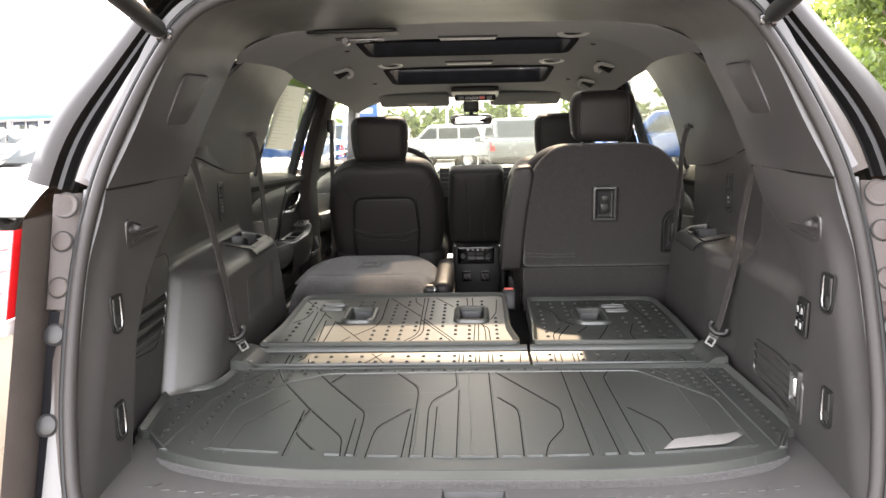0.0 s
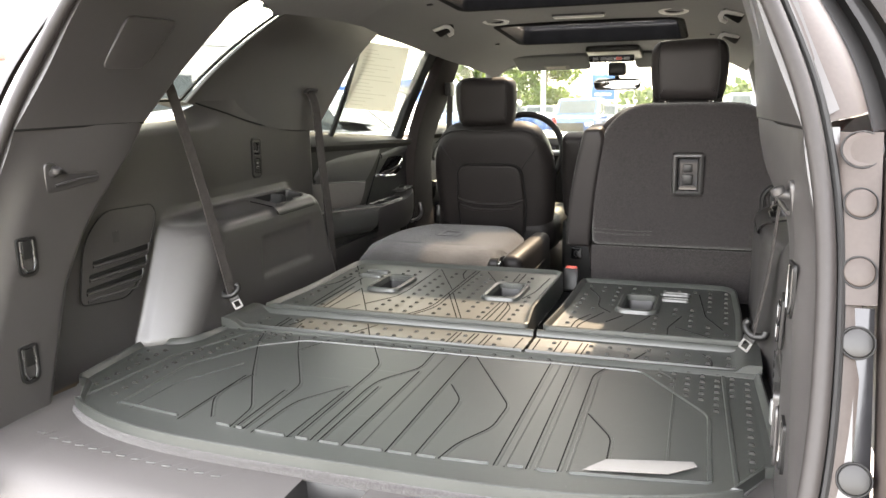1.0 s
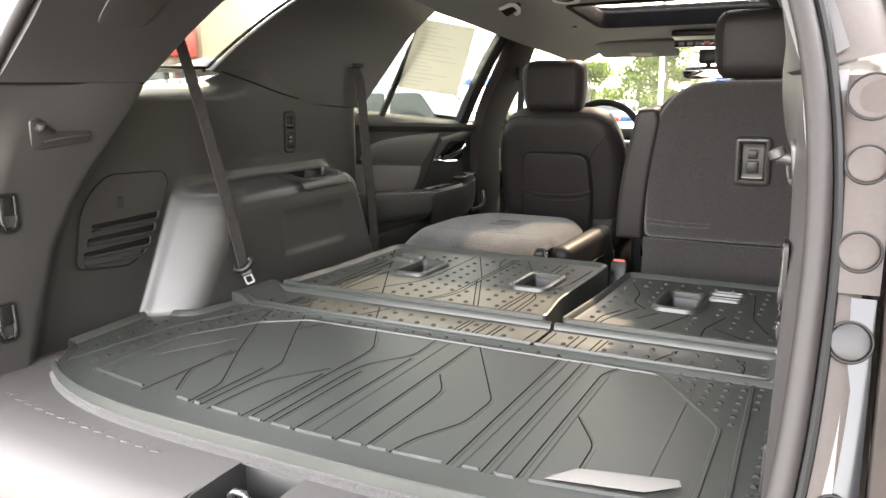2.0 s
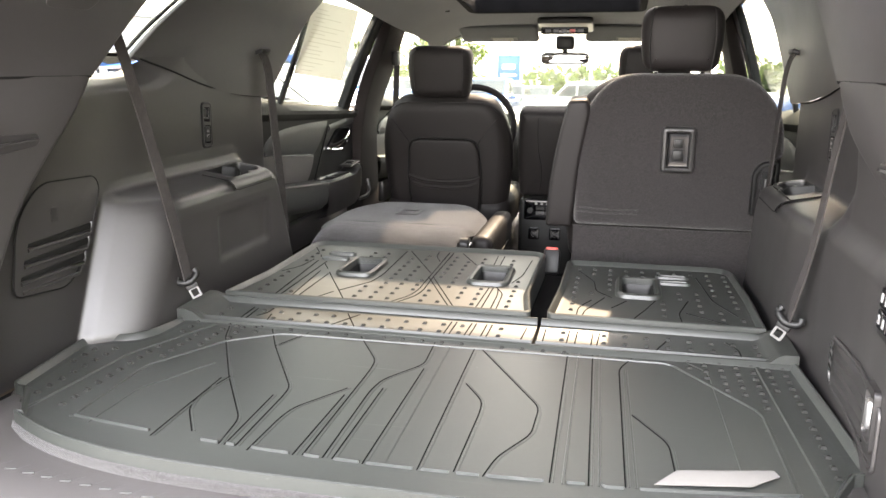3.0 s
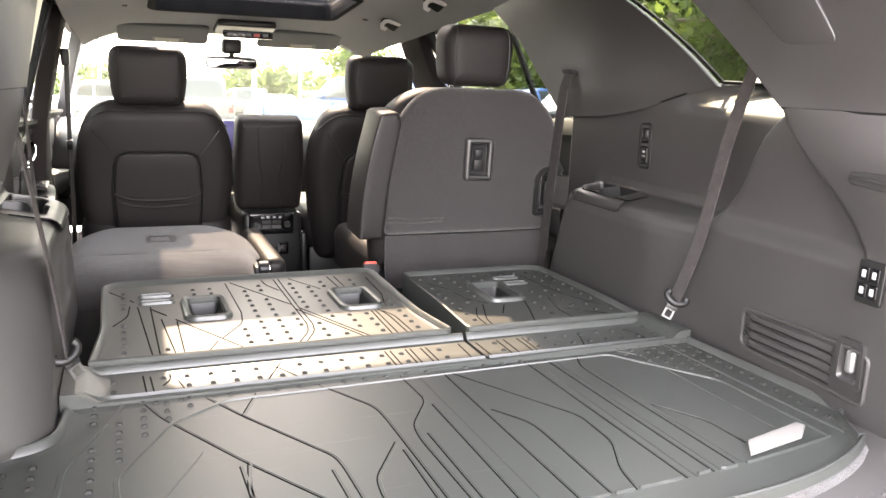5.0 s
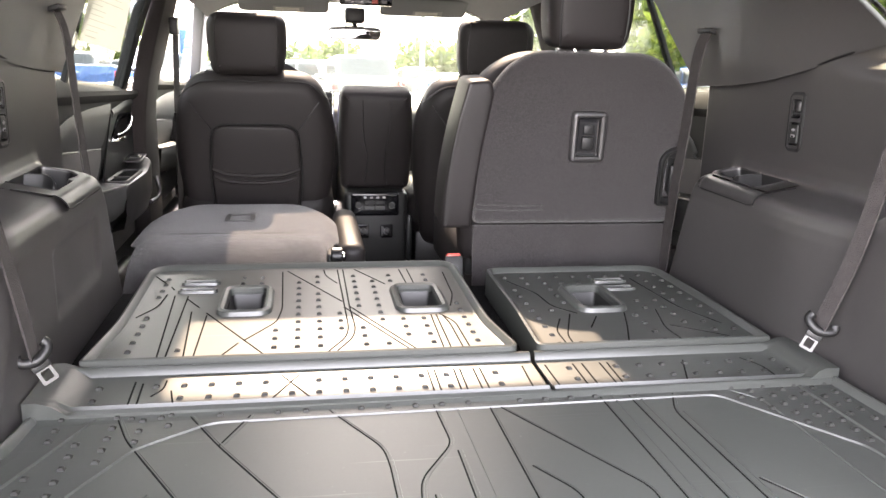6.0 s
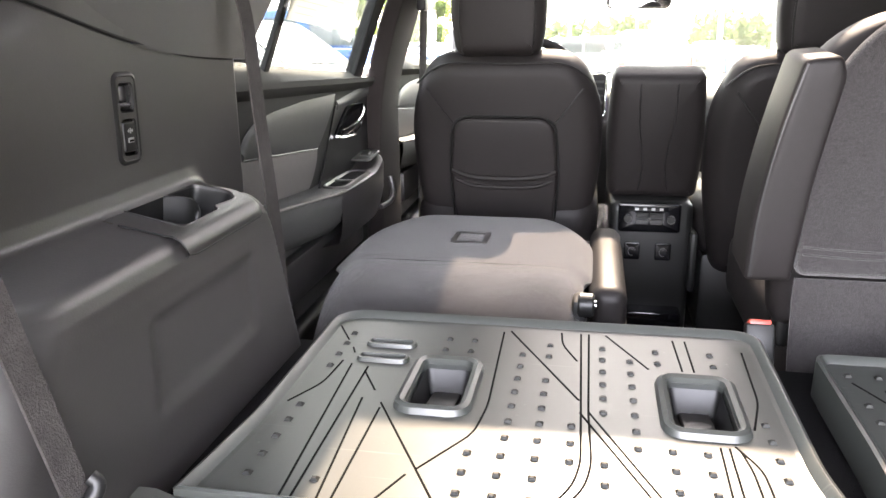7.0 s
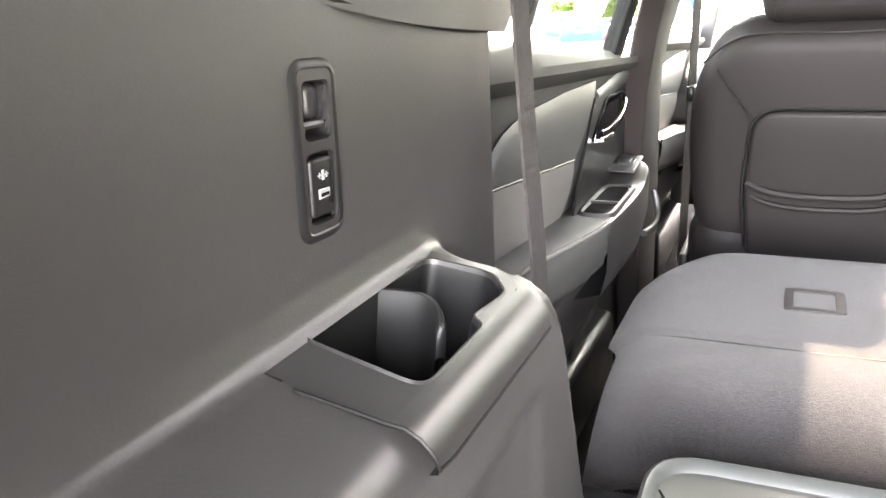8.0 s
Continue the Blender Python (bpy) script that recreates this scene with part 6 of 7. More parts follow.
# ---- side wall fittings ----
def wall_frame(y, z, s, out=0.0):
    """A frame lying on the side trim at (y, z): u ahead, v up, w into the car."""
    x = wall_depth(y, z, s)
    dy = (wall_depth(y + 0.03, z, s) - wall_depth(y - 0.03, z, s)) / 0.06
    dz = (wall_depth(y, z + 0.03, s) - wall_depth(y, z - 0.03, s)) / 0.06
    u = Vector((s * dy, 1, 0)).normalized()
    v = Vector((s * dz, 0, 1))
    v = (v - u * v.dot(u)).normalized()
    w = u.cross(v)
    if w.x * s > 0:
        w = -w
    return Matrix.Translation(Vector((s * x, y, z)) + w * out) @ Matrix((u, v, w)).transposed().to_4x4()


def laid_on(bm, y, z, s):
    """Bends a flat mesh (u ahead, v up, w into the car) onto the side trim round (y, z)."""
    for q in bm.verts:
        u, v, w = q.co
        q.co = (s * (wall_depth(y + u, z + v, s) - w), y + u, z + v)
    if s > 0:
        bmesh.ops.reverse_faces(bm, faces=bm.faces)
    return bm


def tie_down(y, z, s):
    t = thing("tie_down", "dark metal fold-out cargo hook in a recessed cup", "tie-down hook", "tie-down hooks")
    M = wall_frame(y, z, s, 0.001)
    o_ = rounded([(-0.021, -0.036), (0.021, -0.036), (0.021, 0.036), (-0.021, 0.036)], [0.018, 0.018, 0.008, 0.008], 5)
    i_ = offset(o_, 0.005)
    part("cup", joined(holed(o_, [i_], M @ Matrix.Translation((0, 0, 0.003)), 0.004), cup(i_, 0.005, 0.9, M @ Matrix.Translation((0, 0, 0.003)))), DARK_PLASTIC, t)
    part("loop", tube([M @ Vector(p) for p in ((-0.0135, 0.030, 0.0015), (-0.0140, -0.014, 0.0025), (-0.008, -0.0265, 0.0035), (0.008, -0.0265, 0.0035), (0.0140, -0.014, 0.0025), (0.0135, 0.030, 0.0015))], 0.0026, 8, up=(1, 0, 0)), STEEL_DARK, t, "shiny dark steel loop")
    part("flap", pillow(rounded(rect(-0.010, -0.004, 0.010, 0.030), 0.004), 0.003, 0.0015, M @ Matrix.Translation((0, 0, 0.0035)), rings=1), DARK_PLASTIC, t)


for s in (-1, 1):
    tie_down(1.355, 1.074 if s < 0 else 1.098, s)
    tie_down(1.330, 0.880 if s < 0 else 0.898, s)


def bag_hook(s):
    y, z = (1.475, 1.212) if s < 0 else (1.455, 1.205)
    t = thing("bag_hook", "moulded grey bag hook with a grip slot", "hook", "bag hooks")
    M = wall_frame(y, z, s, 0.0)
    part("dish", pillow(rounded([(-0.065, -0.034), (0.055, -0.020), (0.055, 0.0), (-0.030, 0.002), (-0.040, 0.026), (-0.065, 0.026)], 0.012), 0.008, 0.003, M @ Matrix.Translation((0, 0, 0.002)), rings=1), TRIM_SMOOTH, t)
    part("peg", joined(rod(M @ Vector((-0.05, 0.005, 0)), M @ Vector((-0.05, 0.010, 0.015)), 0.007, 12), rod(M @ Vector((-0.05, 0.008, 0.013)), M @ Vector((-0.05, 0.018, 0.016)), 0.009, 12)), TRIM_SMOOTH, t)
    part("slot_lip", tube(catmull([M @ Vector(p) for p in ((-0.045, -0.018, 0.003), (0.0, -0.012, 0.004), (0.05, -0.010, 0.003))], 10), 0.003, 6), TRIM_SMOOTH, t)


bag_hook(-1)
bag_hook(1)


hatch = thing("service_hatch", "flush rounded hatch in the side trim with a slotted grille", "hatch")
HM = wall_frame(1.65, 1.0, -1, 0.0)
hatch_line = rounded([(-0.125, -0.070), (0.020, -0.088), (0.088, -0.022), (0.138, 0.082), (0.126, 0.106), (-0.030, 0.113), (-0.098, 0.060)], [0.02, 0.03, 0.05, 0.02, 0.02, 0.03, 0.05])
part("lid", pillow(hatch_line, 0.004, 0.0015, HM @ Matrix.Translation((0, 0, 0.003)), rings=1), TRIM, hatch)
part("gap", moved(tube([(q.x, q.y, 0.0022) for q in offset(hatch_line, -0.001)], 0.0016, 6, True), HM), SEAL, hatch, "dark gap round the lid")
part("emblem", pillow(rounded(rect(-0.012, 0.040, 0.008, 0.066), 0.003), 0.001, 0.0003, HM @ Matrix.Translation((0, 0, 0.0042)), rings=1), TRIM_SMOOTH, hatch)
grille = thing("air_grille", "charcoal slotted grille moulded in the service hatch", "grille", "air grilles")
for k, (u0, u1, v) in enumerate(((-0.080, 0.096, 0.012), (-0.094, 0.084, -0.015), (-0.106, 0.068, -0.042), (-0.104, 0.050, -0.066))):
    if k < 3:
        # Solid black strips paint the shade in the gaps between slats.
        part("slot", pillow(rounded([(u0, v - 0.004), (u1, v - 0.006), (u1 + 0.004, v + 0.007), (u0 + 0.004, v + 0.003)], 0.002), 0.003, 0.0008, HM @ Matrix.Translation((0, 0, 0.0045)), rings=1), SEAL, grille, "black strip for the shade between slats")
        part("slat", moved(sweep([(u0, v - 0.009, 0.003), (u1 - 0.004, v - 0.012, 0.004), (u1 + 0.004, v - 0.004, 0.004), (u1 + 0.006, v + 0.008, 0.003)], [(q[0], q[1]) for q in circle(0.0042, 8)]), HM), TRIM_SMOOTH, grille)
    else:
        part("slat", moved(sweep([(u0, v - 0.001, 0.002), (u1, v - 0.005, 0.003), (u1 + 0.010, v + 0.008, 0.003)], [(q[0], q[1]) for q in circle(0.004, 8)]), HM), TRIM_SMOOTH, grille)
# storage hatch on the right wall: recessed panel, slats, pull at its rear end
grille = thing("air_grille", "long charcoal grille panel with tapering slats in the side trim", "grille", "air grilles")
panel_line = rounded([(-0.152, -0.044), (0.118, -0.044), (0.150, -0.036), (0.150, 0.036), (-0.130, 0.046), (-0.152, 0.038)], [0.012, 0.02, 0.02, 0.012, 0.012, 0.012])
GY, GZ = 1.580, 0.866
part("panel", laid_on(grid_bm([[(-0.150 + 0.298 * i / 20, (-0.043 + 0.086 * j / 6) * (1 - 0.12 * i / 20), 0.0015) for j in range(7)] for i in range(21)]), GY, GZ, 1), TRIM_SMOOTH, grille)
part("surround", laid_on(tube([(q.x, q.y, 0.002) for a, b in zip(panel_line, panel_line[1:] + panel_line[:1]) for q in (a, a.lerp(b, 0.25), a.lerp(b, 0.5), a.lerp(b, 0.75))], 0.0034, 8, True), GY, GZ, 1), TRIM, grille, "raised rim")
for k in range(4):
    v = 0.026 - 0.0178 * k
    rows = [[(-0.075 + 0.205 * i / 14, v + h, 0.002 + d * (0.3 + 0.7 * S(i / 7)) * (1 - 0.8 * (i == 14))) for h, d in ((0.0082, 0.0), (0.0040, 0.006), (-0.004, 0.008), (-0.0072, 0.0))] for i in range(15)]
    part("slat", laid_on(grid_bm(rows), GY, GZ, 1), TRIM_SMOOTH, grille)
    part("groove", laid_on(tube([(-0.075 + 0.205 * i / 14, v - 0.0086, 0.0022) for i in range(15)], 0.0013, 6), GY, GZ, 1), SEAL, grille, "dark line under the slat")
    if k < 3:
        part("slat_end", laid_on(pillow(rounded([(0.118, v - 0.006), (0.138, v - 0.006), (0.138, v + 0.006)], 0.001), 0.002, 0.0005, Matrix.Translation((0, 0, 0.009)), rings=1), GY, GZ, 1), STEEL_DARK, grille, "small pointed slat end")
# seat-release buttons and recessed pull on the right wall
bt = thing("switch_panel", "black panel with four seat folding buttons", "switch panel")
M = wall_frame(1.447, 1.030, 1, 0.001)
part("bezel", pillow(rounded(rect(-0.026, -0.036, 0.026, 0.036), 0.006), 0.006, 0.002, M @ Matrix.Translation((0, 0, 0.005)), rings=1), DARK_PLASTIC, bt)
for i in range(2):
    for j in range(2):
        b_ = part("button", pillow(rounded(rect(-0.019 + 0.020 * i, -0.026 + 0.028 * j, -0.001 + 0.020 * i, -0.002 + 0.028 * j), 0.003), 0.004, 0.0015, M @ Matrix.Translation((0, 0, 0.0085)), rings=1), GLOSS_BLACK, bt)
        part("symbol", pillow(rounded(rect(-0.014 + 0.020 * i, -0.020 + 0.028 * j, -0.006 + 0.020 * i, -0.008 + 0.028 * j), 0.002), 0.001, 0.0003, M @ Matrix.Translation((0, 0, 0.0092)), rings=1), WHITE_MARK, b_)
pl = thing("hatch_pull", "recessed grey pull of the storage hatch", "pull")
M = wall_frame(1.462, 0.884, 1, 0.002)
o_, i_ = rounded([(-0.030, -0.040), (0.026, -0.036), (0.030, 0.042), (-0.026, 0.044)], 0.010), rounded(rect(-0.021, -0.030, 0.021, 0.034), 0.008)
part("bezel", joined(holed(o_, [i_], M @ Matrix.Translation((0, 0, 0.006)), 0.008), cup(i_, 0.007, 0.85, M @ Matrix.Translation((0, 0, 0.006)))), TRIM_SMOOTH, pl)
part("grip", moved(block(-0.012, -0.014, -0.002, 0.006, 0.026, 0.010, 0.006, 3), M), SATIN, pl, "satin finger grip")


# sockets above the armrest ledges
def socket_panel(s, y, z):
    t = thing("socket_panel", "black upright panel with a hook and a charging socket", "socket panel", "socket panels")
    M = wall_frame(y, z, s, 0.0) @ Matrix.Rotation(radians(-2), 4, "Z") @ Matrix.Diagonal((1.04, 0.89, 1, 1))
    o_ = rounded(rect(-0.0225, -0.062, 0.0225, 0.062), 0.013, 6)
    i1, i2 = rounded(rect(-0.0150, 0.008, 0.0150, 0.050), 0.007, 5), rounded(rect(-0.0155, -0.052, 0.0155, 0.000), 0.007, 5)
    rows = [[(p.x, p.y, h) for p in offset(o_, d)] for d, h in ((-0.003, 0.0), (0.0, 0.0026), (0.003, 0.003), (0.0055, 0.0015))]
    part("rim", moved(grid_bm(rows, closed=True), M), DARK_PLASTIC, t)
    part("plate", holed(offset(o_, 0.004), [i1, i2], M @ Matrix.Translation((0, 0, 0.0022)), 0.0), TRIM_SMOOTH, t)
    part("hook_hollow", cup(i1, 0.022, 0.9, M @ Matrix.Translation((0, 0, 0.0022))), DARK_PLASTIC, t)
    part("hook", joined(moved(block(-0.013, 0.016, -0.018, 0.013, 0.022, 0.000, 0.003), M), moved(block(-0.001, 0.022, -0.016, 0.013, 0.047, -0.004, 0.005, 3), M)), TRIM_SMOOTH, t)
    sk = part("socket", joined(cup(i2, 0.014, 0.95, M @ Matrix.Translation((0, 0, 0.0022))), pillow(rounded(rect(-0.0125, -0.047, 0.0125, -0.004), 0.004), 0.009, 0.003, M @ Matrix.Translation((0, 0, 0.003)), rings=1)), DARK_PLASTIC, t)
    part("port", moved(block(-0.0062, -0.0335, 0.0030, 0.0062, -0.0265, 0.0036, 0.0004, 1), M), WHITE_MARK, sk)
    part("port_tongue", moved(block(-0.0040, -0.0325, 0.0034, 0.0052, -0.0295, 0.0040, 0.0003, 1), M), GLOSS_BLACK, sk)
    part("symbol", moved(joined(block(-0.006, -0.0175, 0.0030, 0.006, -0.0160, 0.0036, 0.0003, 1), block(-0.0015, -0.0205, 0.0030, 0.0015, -0.0130, 0.0036, 0.0003, 1), block(-0.0045, -0.0190, 0.0030, -0.0030, -0.0145, 0.0036, 0.0003, 1), block(0.0030, -0.0190, 0.0030, 0.0045, -0.0145, 0.0036, 0.0003, 1)), M), WHITE_MARK, sk)


socket_panel(-1, 2.250, 1.170)
socket_panel(1, 2.215, 1.178)


# cup trays on the armrest ledges
def cup_tray(s):
    t = thing("cup_tray", "grey plastic two-cell cup tray set in the armrest ledge", "cup holder", "cup trays")
    z = 1.058
    inner = 0.598 if s < 0 else 0.622
    F = Matrix.Translation((s * 0.666, 0, z - 0.003)) @ Matrix.Rotation(-s * radians(9.5), 4, "Y") @ Matrix(((0, s, 0, -s * 0.666), (1, 0, 0, 0), (0, 0, 1, 0), (0, 0, 0, 1)))
    k = inner - 0.598
    far_ = 0.722 if s < 0 else 0.738
    outer = rounded([(2.148, inner + 0.026), (2.360, inner + 0.026), (2.388, inner + 0.044), (2.388, far_ - 0.004), (2.156, far_)], [0.006, 0.012, 0.022, 0.014, 0.020], 5)
    well = rounded([(2.192, 0.6245 + k), (2.284, 0.6245 + k), (2.294, 0.636 + k), (2.346, 0.630 + k), (2.374, 0.650 + k), (2.371, far_ - 0.016), (2.310, far_ - 0.012), (2.290, far_ - 0.011), (2.203, far_ - 0.009)], [0.014, 0.006, 0.006, 0.012, 0.012, 0.012, 0.006, 0.006, 0.010], 5)
    part("top_plate", holed(outer, [well], F, 0.0), TRIM_SMOOTH, t)
    rim_rows = [[(p.x, p.y, h) for p in offset(well, d)] for d, h in ((-0.003, 0.0), (-0.0015, 0.0014), (0.0, 0.0008), (0.001, -0.004))]
    part("well_rim", moved(grid_bm(rim_rows, closed=True), F), TRIM_SMOOTH, t)
    part("well", cup(offset(well, 0.001), 0.078, 0.90, F @ Matrix.Translation((0, 0, -0.003))), DARK_PLASTIC, t)
    # curved fin that parts the two cells
    fin = [(2.299, far_ - 0.012, -0.0015), (2.303, 0.690, 0.0005), (2.304, 0.674, 0.0005), (2.298, 0.662, -0.004), (2.290, 0.655, -0.014), (2.286, 0.652, -0.034)]
    P = catmull(fin, 18)
    rows = []
    for i, p in enumerate(P):
        tan = (P[min(i + 1, 17)] - P[max(i - 1, 0)])
        nrm = Vector((-tan.y, tan.x, 0)).normalized() * 0.0035
        rows.append([(p.x + nrm.x, p.y + nrm.y, -0.076), (p.x + nrm.x, p.y + nrm.y, p.z - 0.003), (p.x + nrm.x * 0.5, p.y + nrm.y * 0.5, p.z), (p.x - nrm.x * 0.5, p.y - nrm.y * 0.5, p.z), (p.x - nrm.x, p.y - nrm.y, p.z - 0.003), (p.x - nrm.x, p.y - nrm.y, -0.076)])
    part("fin", moved(grid_bm(rows), F), DARK_PLASTIC, t)
    # front roll that wraps over the ledge's edge
    rows = []
    for i in range(31):
        f = i / 30
        y = 2.148 + 0.240 * f
        bow = 0.018 * S((f - 0.86) / 0.14)
        line = [(inner + 0.0265 + bow, 1.0485), (inner + 0.018 + bow * 0.95, 1.0478), (inner + 0.009 + bow * 0.9, 1.0435), (inner + 0.0025 + bow * 0.85, 1.036), (inner - 0.0012 + bow * 0.8, 1.027), (inner - 0.0005 + bow * 0.8, 1.0235), (inner + 0.005 + bow * 0.8, 1.0225)]
        rows.append([(s * x, y, h) for x, h in line])
    part("front_roll", grid_bm(rows), TRIM_SMOOTH, t)
    part("gap", tube([(s * (x - 0.001), 2.1468, h + 0.0005) for x, h in ((inner + 0.085, 1.0585), (inner + 0.055, 1.0535), (inner + 0.0265, 1.0485), (inner + 0.018, 1.0478), (inner + 0.009, 1.043), (inner + 0.0025, 1.036), (inner - 0.0010, 1.027))] + [(s * (inner - 0.001 + 0.0144 * S((f - 0.86) / 0.14)), 2.1468 + 0.242 * f, 1.0232) for f in [k / 12 for k in range(1, 13)]], 0.0012, 6), SEAL, t, "dark gap line")


cup_tray(-1)
cup_tray(1)


# ---- belts ----
def ribbon(path, w, side, n=24, t=0.0014):
    P = catmull(path, n)
    sd = Vector(side).normalized()
    rows = []
    for i in range(n):
        d = (P[min(i + 1, n - 1)] - P[max(i - 1, 0)]).normalized()
        a = (sd - d * sd.dot(d)).normalized()
        k = d.cross(a).normalized() * t
        rows.append([P[i] - a * w / 2 + k, P[i] + a * w / 2 + k, P[i] + a * w / 2 - k, P[i] - a * w / 2 - k])
    return grid_bm(rows, closed=True)


def rear_belt(s):
    b = thing("seat_belt", "dark grey third-row seat belt hanging to a black tongue", "seat belt", "rear seat belts")
    top, low = (s * (0.656 if s < 0 else 0.680), 1.785, 1.46), (s * (0.584 if s < 0 else 0.614), 1.892 if s < 0 else 1.900, 0.870)
    part("webbing", ribbon([top, (s * (0.624 if s < 0 else 0.650), 1.829, 1.235), (s * (0.597 if s < 0 else 0.634), 1.864, 1.02), low], 0.032, (0, 1, 0.15)), WEBBING, b)
    n_ = Vector((-s * 0.45, -0.86, 0.22)).normalized()
    u_ = (Vector((0, 0, 1)) - n_ * n_.z).normalized()
    M = Matrix.Translation(low) @ Matrix((u_.cross(n_), u_, n_)).transposed().to_4x4() @ Matrix.Rotation(-s * radians(24), 4, "Z") @ Matrix.Scale(0.74, 4)
    bow_ = catmull([(-0.026, 0.022, 0.002), (-0.029, 0.011, 0.004), (-0.020, 0.001, 0.008), (0.0, -0.005, 0.010), (0.020, 0.001, 0.008), (0.029, 0.011, 0.004), (0.026, 0.022, 0.002)], 20)
    part("tongue", moved(joined(sweep(bow_, [(0.0105 * math.cos(a), 0.010 * math.sin(a)) for a in [2 * math.pi * k / 10 for k in range(10)]], up=(0, 0, 1)), block(-0.018, -0.026, -0.003, 0.018, -0.002, 0.006, 0.004)), M), DARK_PLASTIC, b, "black bow-shaped belt tongue")
    i_ = rounded(rect(-0.009, -0.066, 0.009, -0.046), 0.003)
    part("latch_plate", holed(rounded(rect(-0.015, -0.072, 0.015, -0.034), 0.005), [i_], M @ Matrix.Translation((0, 0.017, 0.0015)), 0.003), TRIM_SMOOTH, b, "dull steel latch plate")


rear_belt(-1)
rear_belt(1)


def middle_belt(s):
    b = thing("seat_belt", "dark grey second-row seat belt running down beside the door", "seat belt", "middle seat belts")
    part("webbing", ribbon([(s * 0.706, 2.550, 1.358), (s * 0.690, 2.560, 1.30), (s * 0.683, 2.570, 1.13), (s * 0.675, 2.585, 0.93), (s * 0.67, 2.60, 0.62)], 0.046, (0, 1, 0.0)), WEBBING, b)
    part("guide", moved(block(-0.010, -0.030, -0.004, 0.014, 0.032, 0.006, 0.003, 3), pose(s * 0.702, 2.553, 1.352, 0, 20 * s, 0)), DARK_PLASTIC, b, "black belt slot")


middle_belt(-1)
middle_belt(1)
fb = thing("seat_belt", "black front seat belt hanging from the door post", "seat belt")
part("webbing", ribbon([(-0.665, 3.80, 1.33), (-0.668, 3.78, 1.1), (-0.672, 3.75, 0.62)], 0.046, (0.25, 1, 0)), WEBBING, fb)
part("guide", moved(block(-0.014, -0.03, -0.03, 0.014, 0.03, 0.03, 0.006, 3), pose(-0.668, 3.80, 1.345)), DARK_PLASTIC, fb)
part("tongue", moved(block(-0.010, -0.03, -0.018, 0.010, 0.03, 0.018, 0.005, 2), pose(-0.668, 3.775, 1.03)), DARK_PLASTIC, fb)
bk = thing("belt_buckle", "black belt buckle with a red release button", "belt buckle", at=(0.13, 2.58, 0.80))
part("shell", moved(block(-0.022, -0.012, -0.05, 0.022, 0.012, 0.018, 0.005), Matrix.Rotation(radians(-20), 4, "X")), DARK_PLASTIC, bk)
part("button", moved(block(-0.017, -0.010, 0.010, 0.017, 0.010, 0.024, 0.003), Matrix.Rotation(radians(-20), 4, "X")), RED_PLASTIC, bk, "red push button")

# ---- roof fittings ----
for x, y, what in ((-0.33, 3.40, "reading_lamp"), (0.348, 3.36, "reading_lamp"), (-0.356, 2.64, "air_vent"), (0.347, 2.64, "air_vent")):
    lamp_ = what == "reading_lamp"
    t = thing(what, "round reading lamp with a wide pale ring in the headliner" if lamp_ else "round roof air vent with a wide pale ring", "lamp" if lamp_ else "air vent", "reading lamps" if lamp_ else "roof air vents")
    T = Matrix.Translation((x, y, liner_z(x, y))) @ Matrix.Rotation(math.pi, 4, "X") @ Matrix.Rotation(radians(-10), 4, "X")
    turn_ = [2 * math.pi * k / 32 for k in range(32)]
    part("ring", moved(grid_bm([[(r * math.cos(a), r * math.sin(a), h) for a in turn_] for r, h in ((0.054, -0.003), (0.053, 0.002), (0.046, 0.0035), (0.036, 0.002), (0.033, -0.003))], closed=True), T), PALE, t, "pale plastic ring")
    part("lens" if lamp_ else "grille", pillow([(0.031 * math.cos(a), 0.031 * math.sin(a)) for a in turn_], 0.004, 0.001, T @ Matrix.Translation((0, 0, -0.0005)), bulge=0.0, rings=1), CARPET, t, "dark middle")
    if not lamp_:
        for k in (-1, 0, 1):
            part("slat", moved(block(-0.028, -0.0015 + 0.012 * k, -0.002, 0.028, 0.0015 + 0.012 * k, 0.001, 0.0006, 1), T), DARK_PLASTIC, t)
for y, what in ((3.36, "pale bar lamp on the roof crossbeam"), (2.715, "pale bar lamp behind the rear roof opening")):
    t = thing("dome_lamp", what, "lamp", "roof lamps")
    part("bezel", moved(block(-0.100, -0.022, -0.006, 0.100, 0.022, 0.006, 0.005), pose(0.004, y, liner_z(0, y) - 0.001, -5 if y > 3 else 0)), DARK_PLASTIC, t, "dark thin bezel")
    part("lens", moved(block(-0.094, -0.016, -0.011, 0.094, 0.016, 0.0, 0.004), pose(0.004, y, liner_z(0, y) - 0.001, -5 if y > 3 else 0)), PALE, t, "pale bar lens")
for x, y in ((-0.441, 2.96), (0.452, 2.92), (-0.457, 3.88), (0.474, 3.84)):
    t = thing("headliner_clip", "small black clip in the headliner cloth", "clip", "headliner clips")
    part("head", moved(block(-0.010, -0.010, -0.005, 0.010, 0.010, 0.004, 0.003, 2), pose(x, y, liner_z(x, y))), DARK_PLASTIC, t)
t = thing("ceiling_belt_guide", "black centre belt guide plate on the headliner", "belt guide")
part("plate", moved(pillow(rounded(rect(-0.13, -0.05, 0.13, 0.05), 0.02), 0.012, 0.005, Matrix.Rotation(math.pi, 4, "X"), rings=1), pose(-0.325, 2.33, 1.640)), DARK_PLASTIC, t)
part("tongue", moved(joined(block(-0.05, -0.012, -0.020, 0.09, 0.012, -0.010, 0.004), rod((-0.02, -0.02, -0.02), (-0.02, 0.02, -0.02), 0.012)), pose(-0.325, 2.325, 1.640)), STEEL_DARK, t)
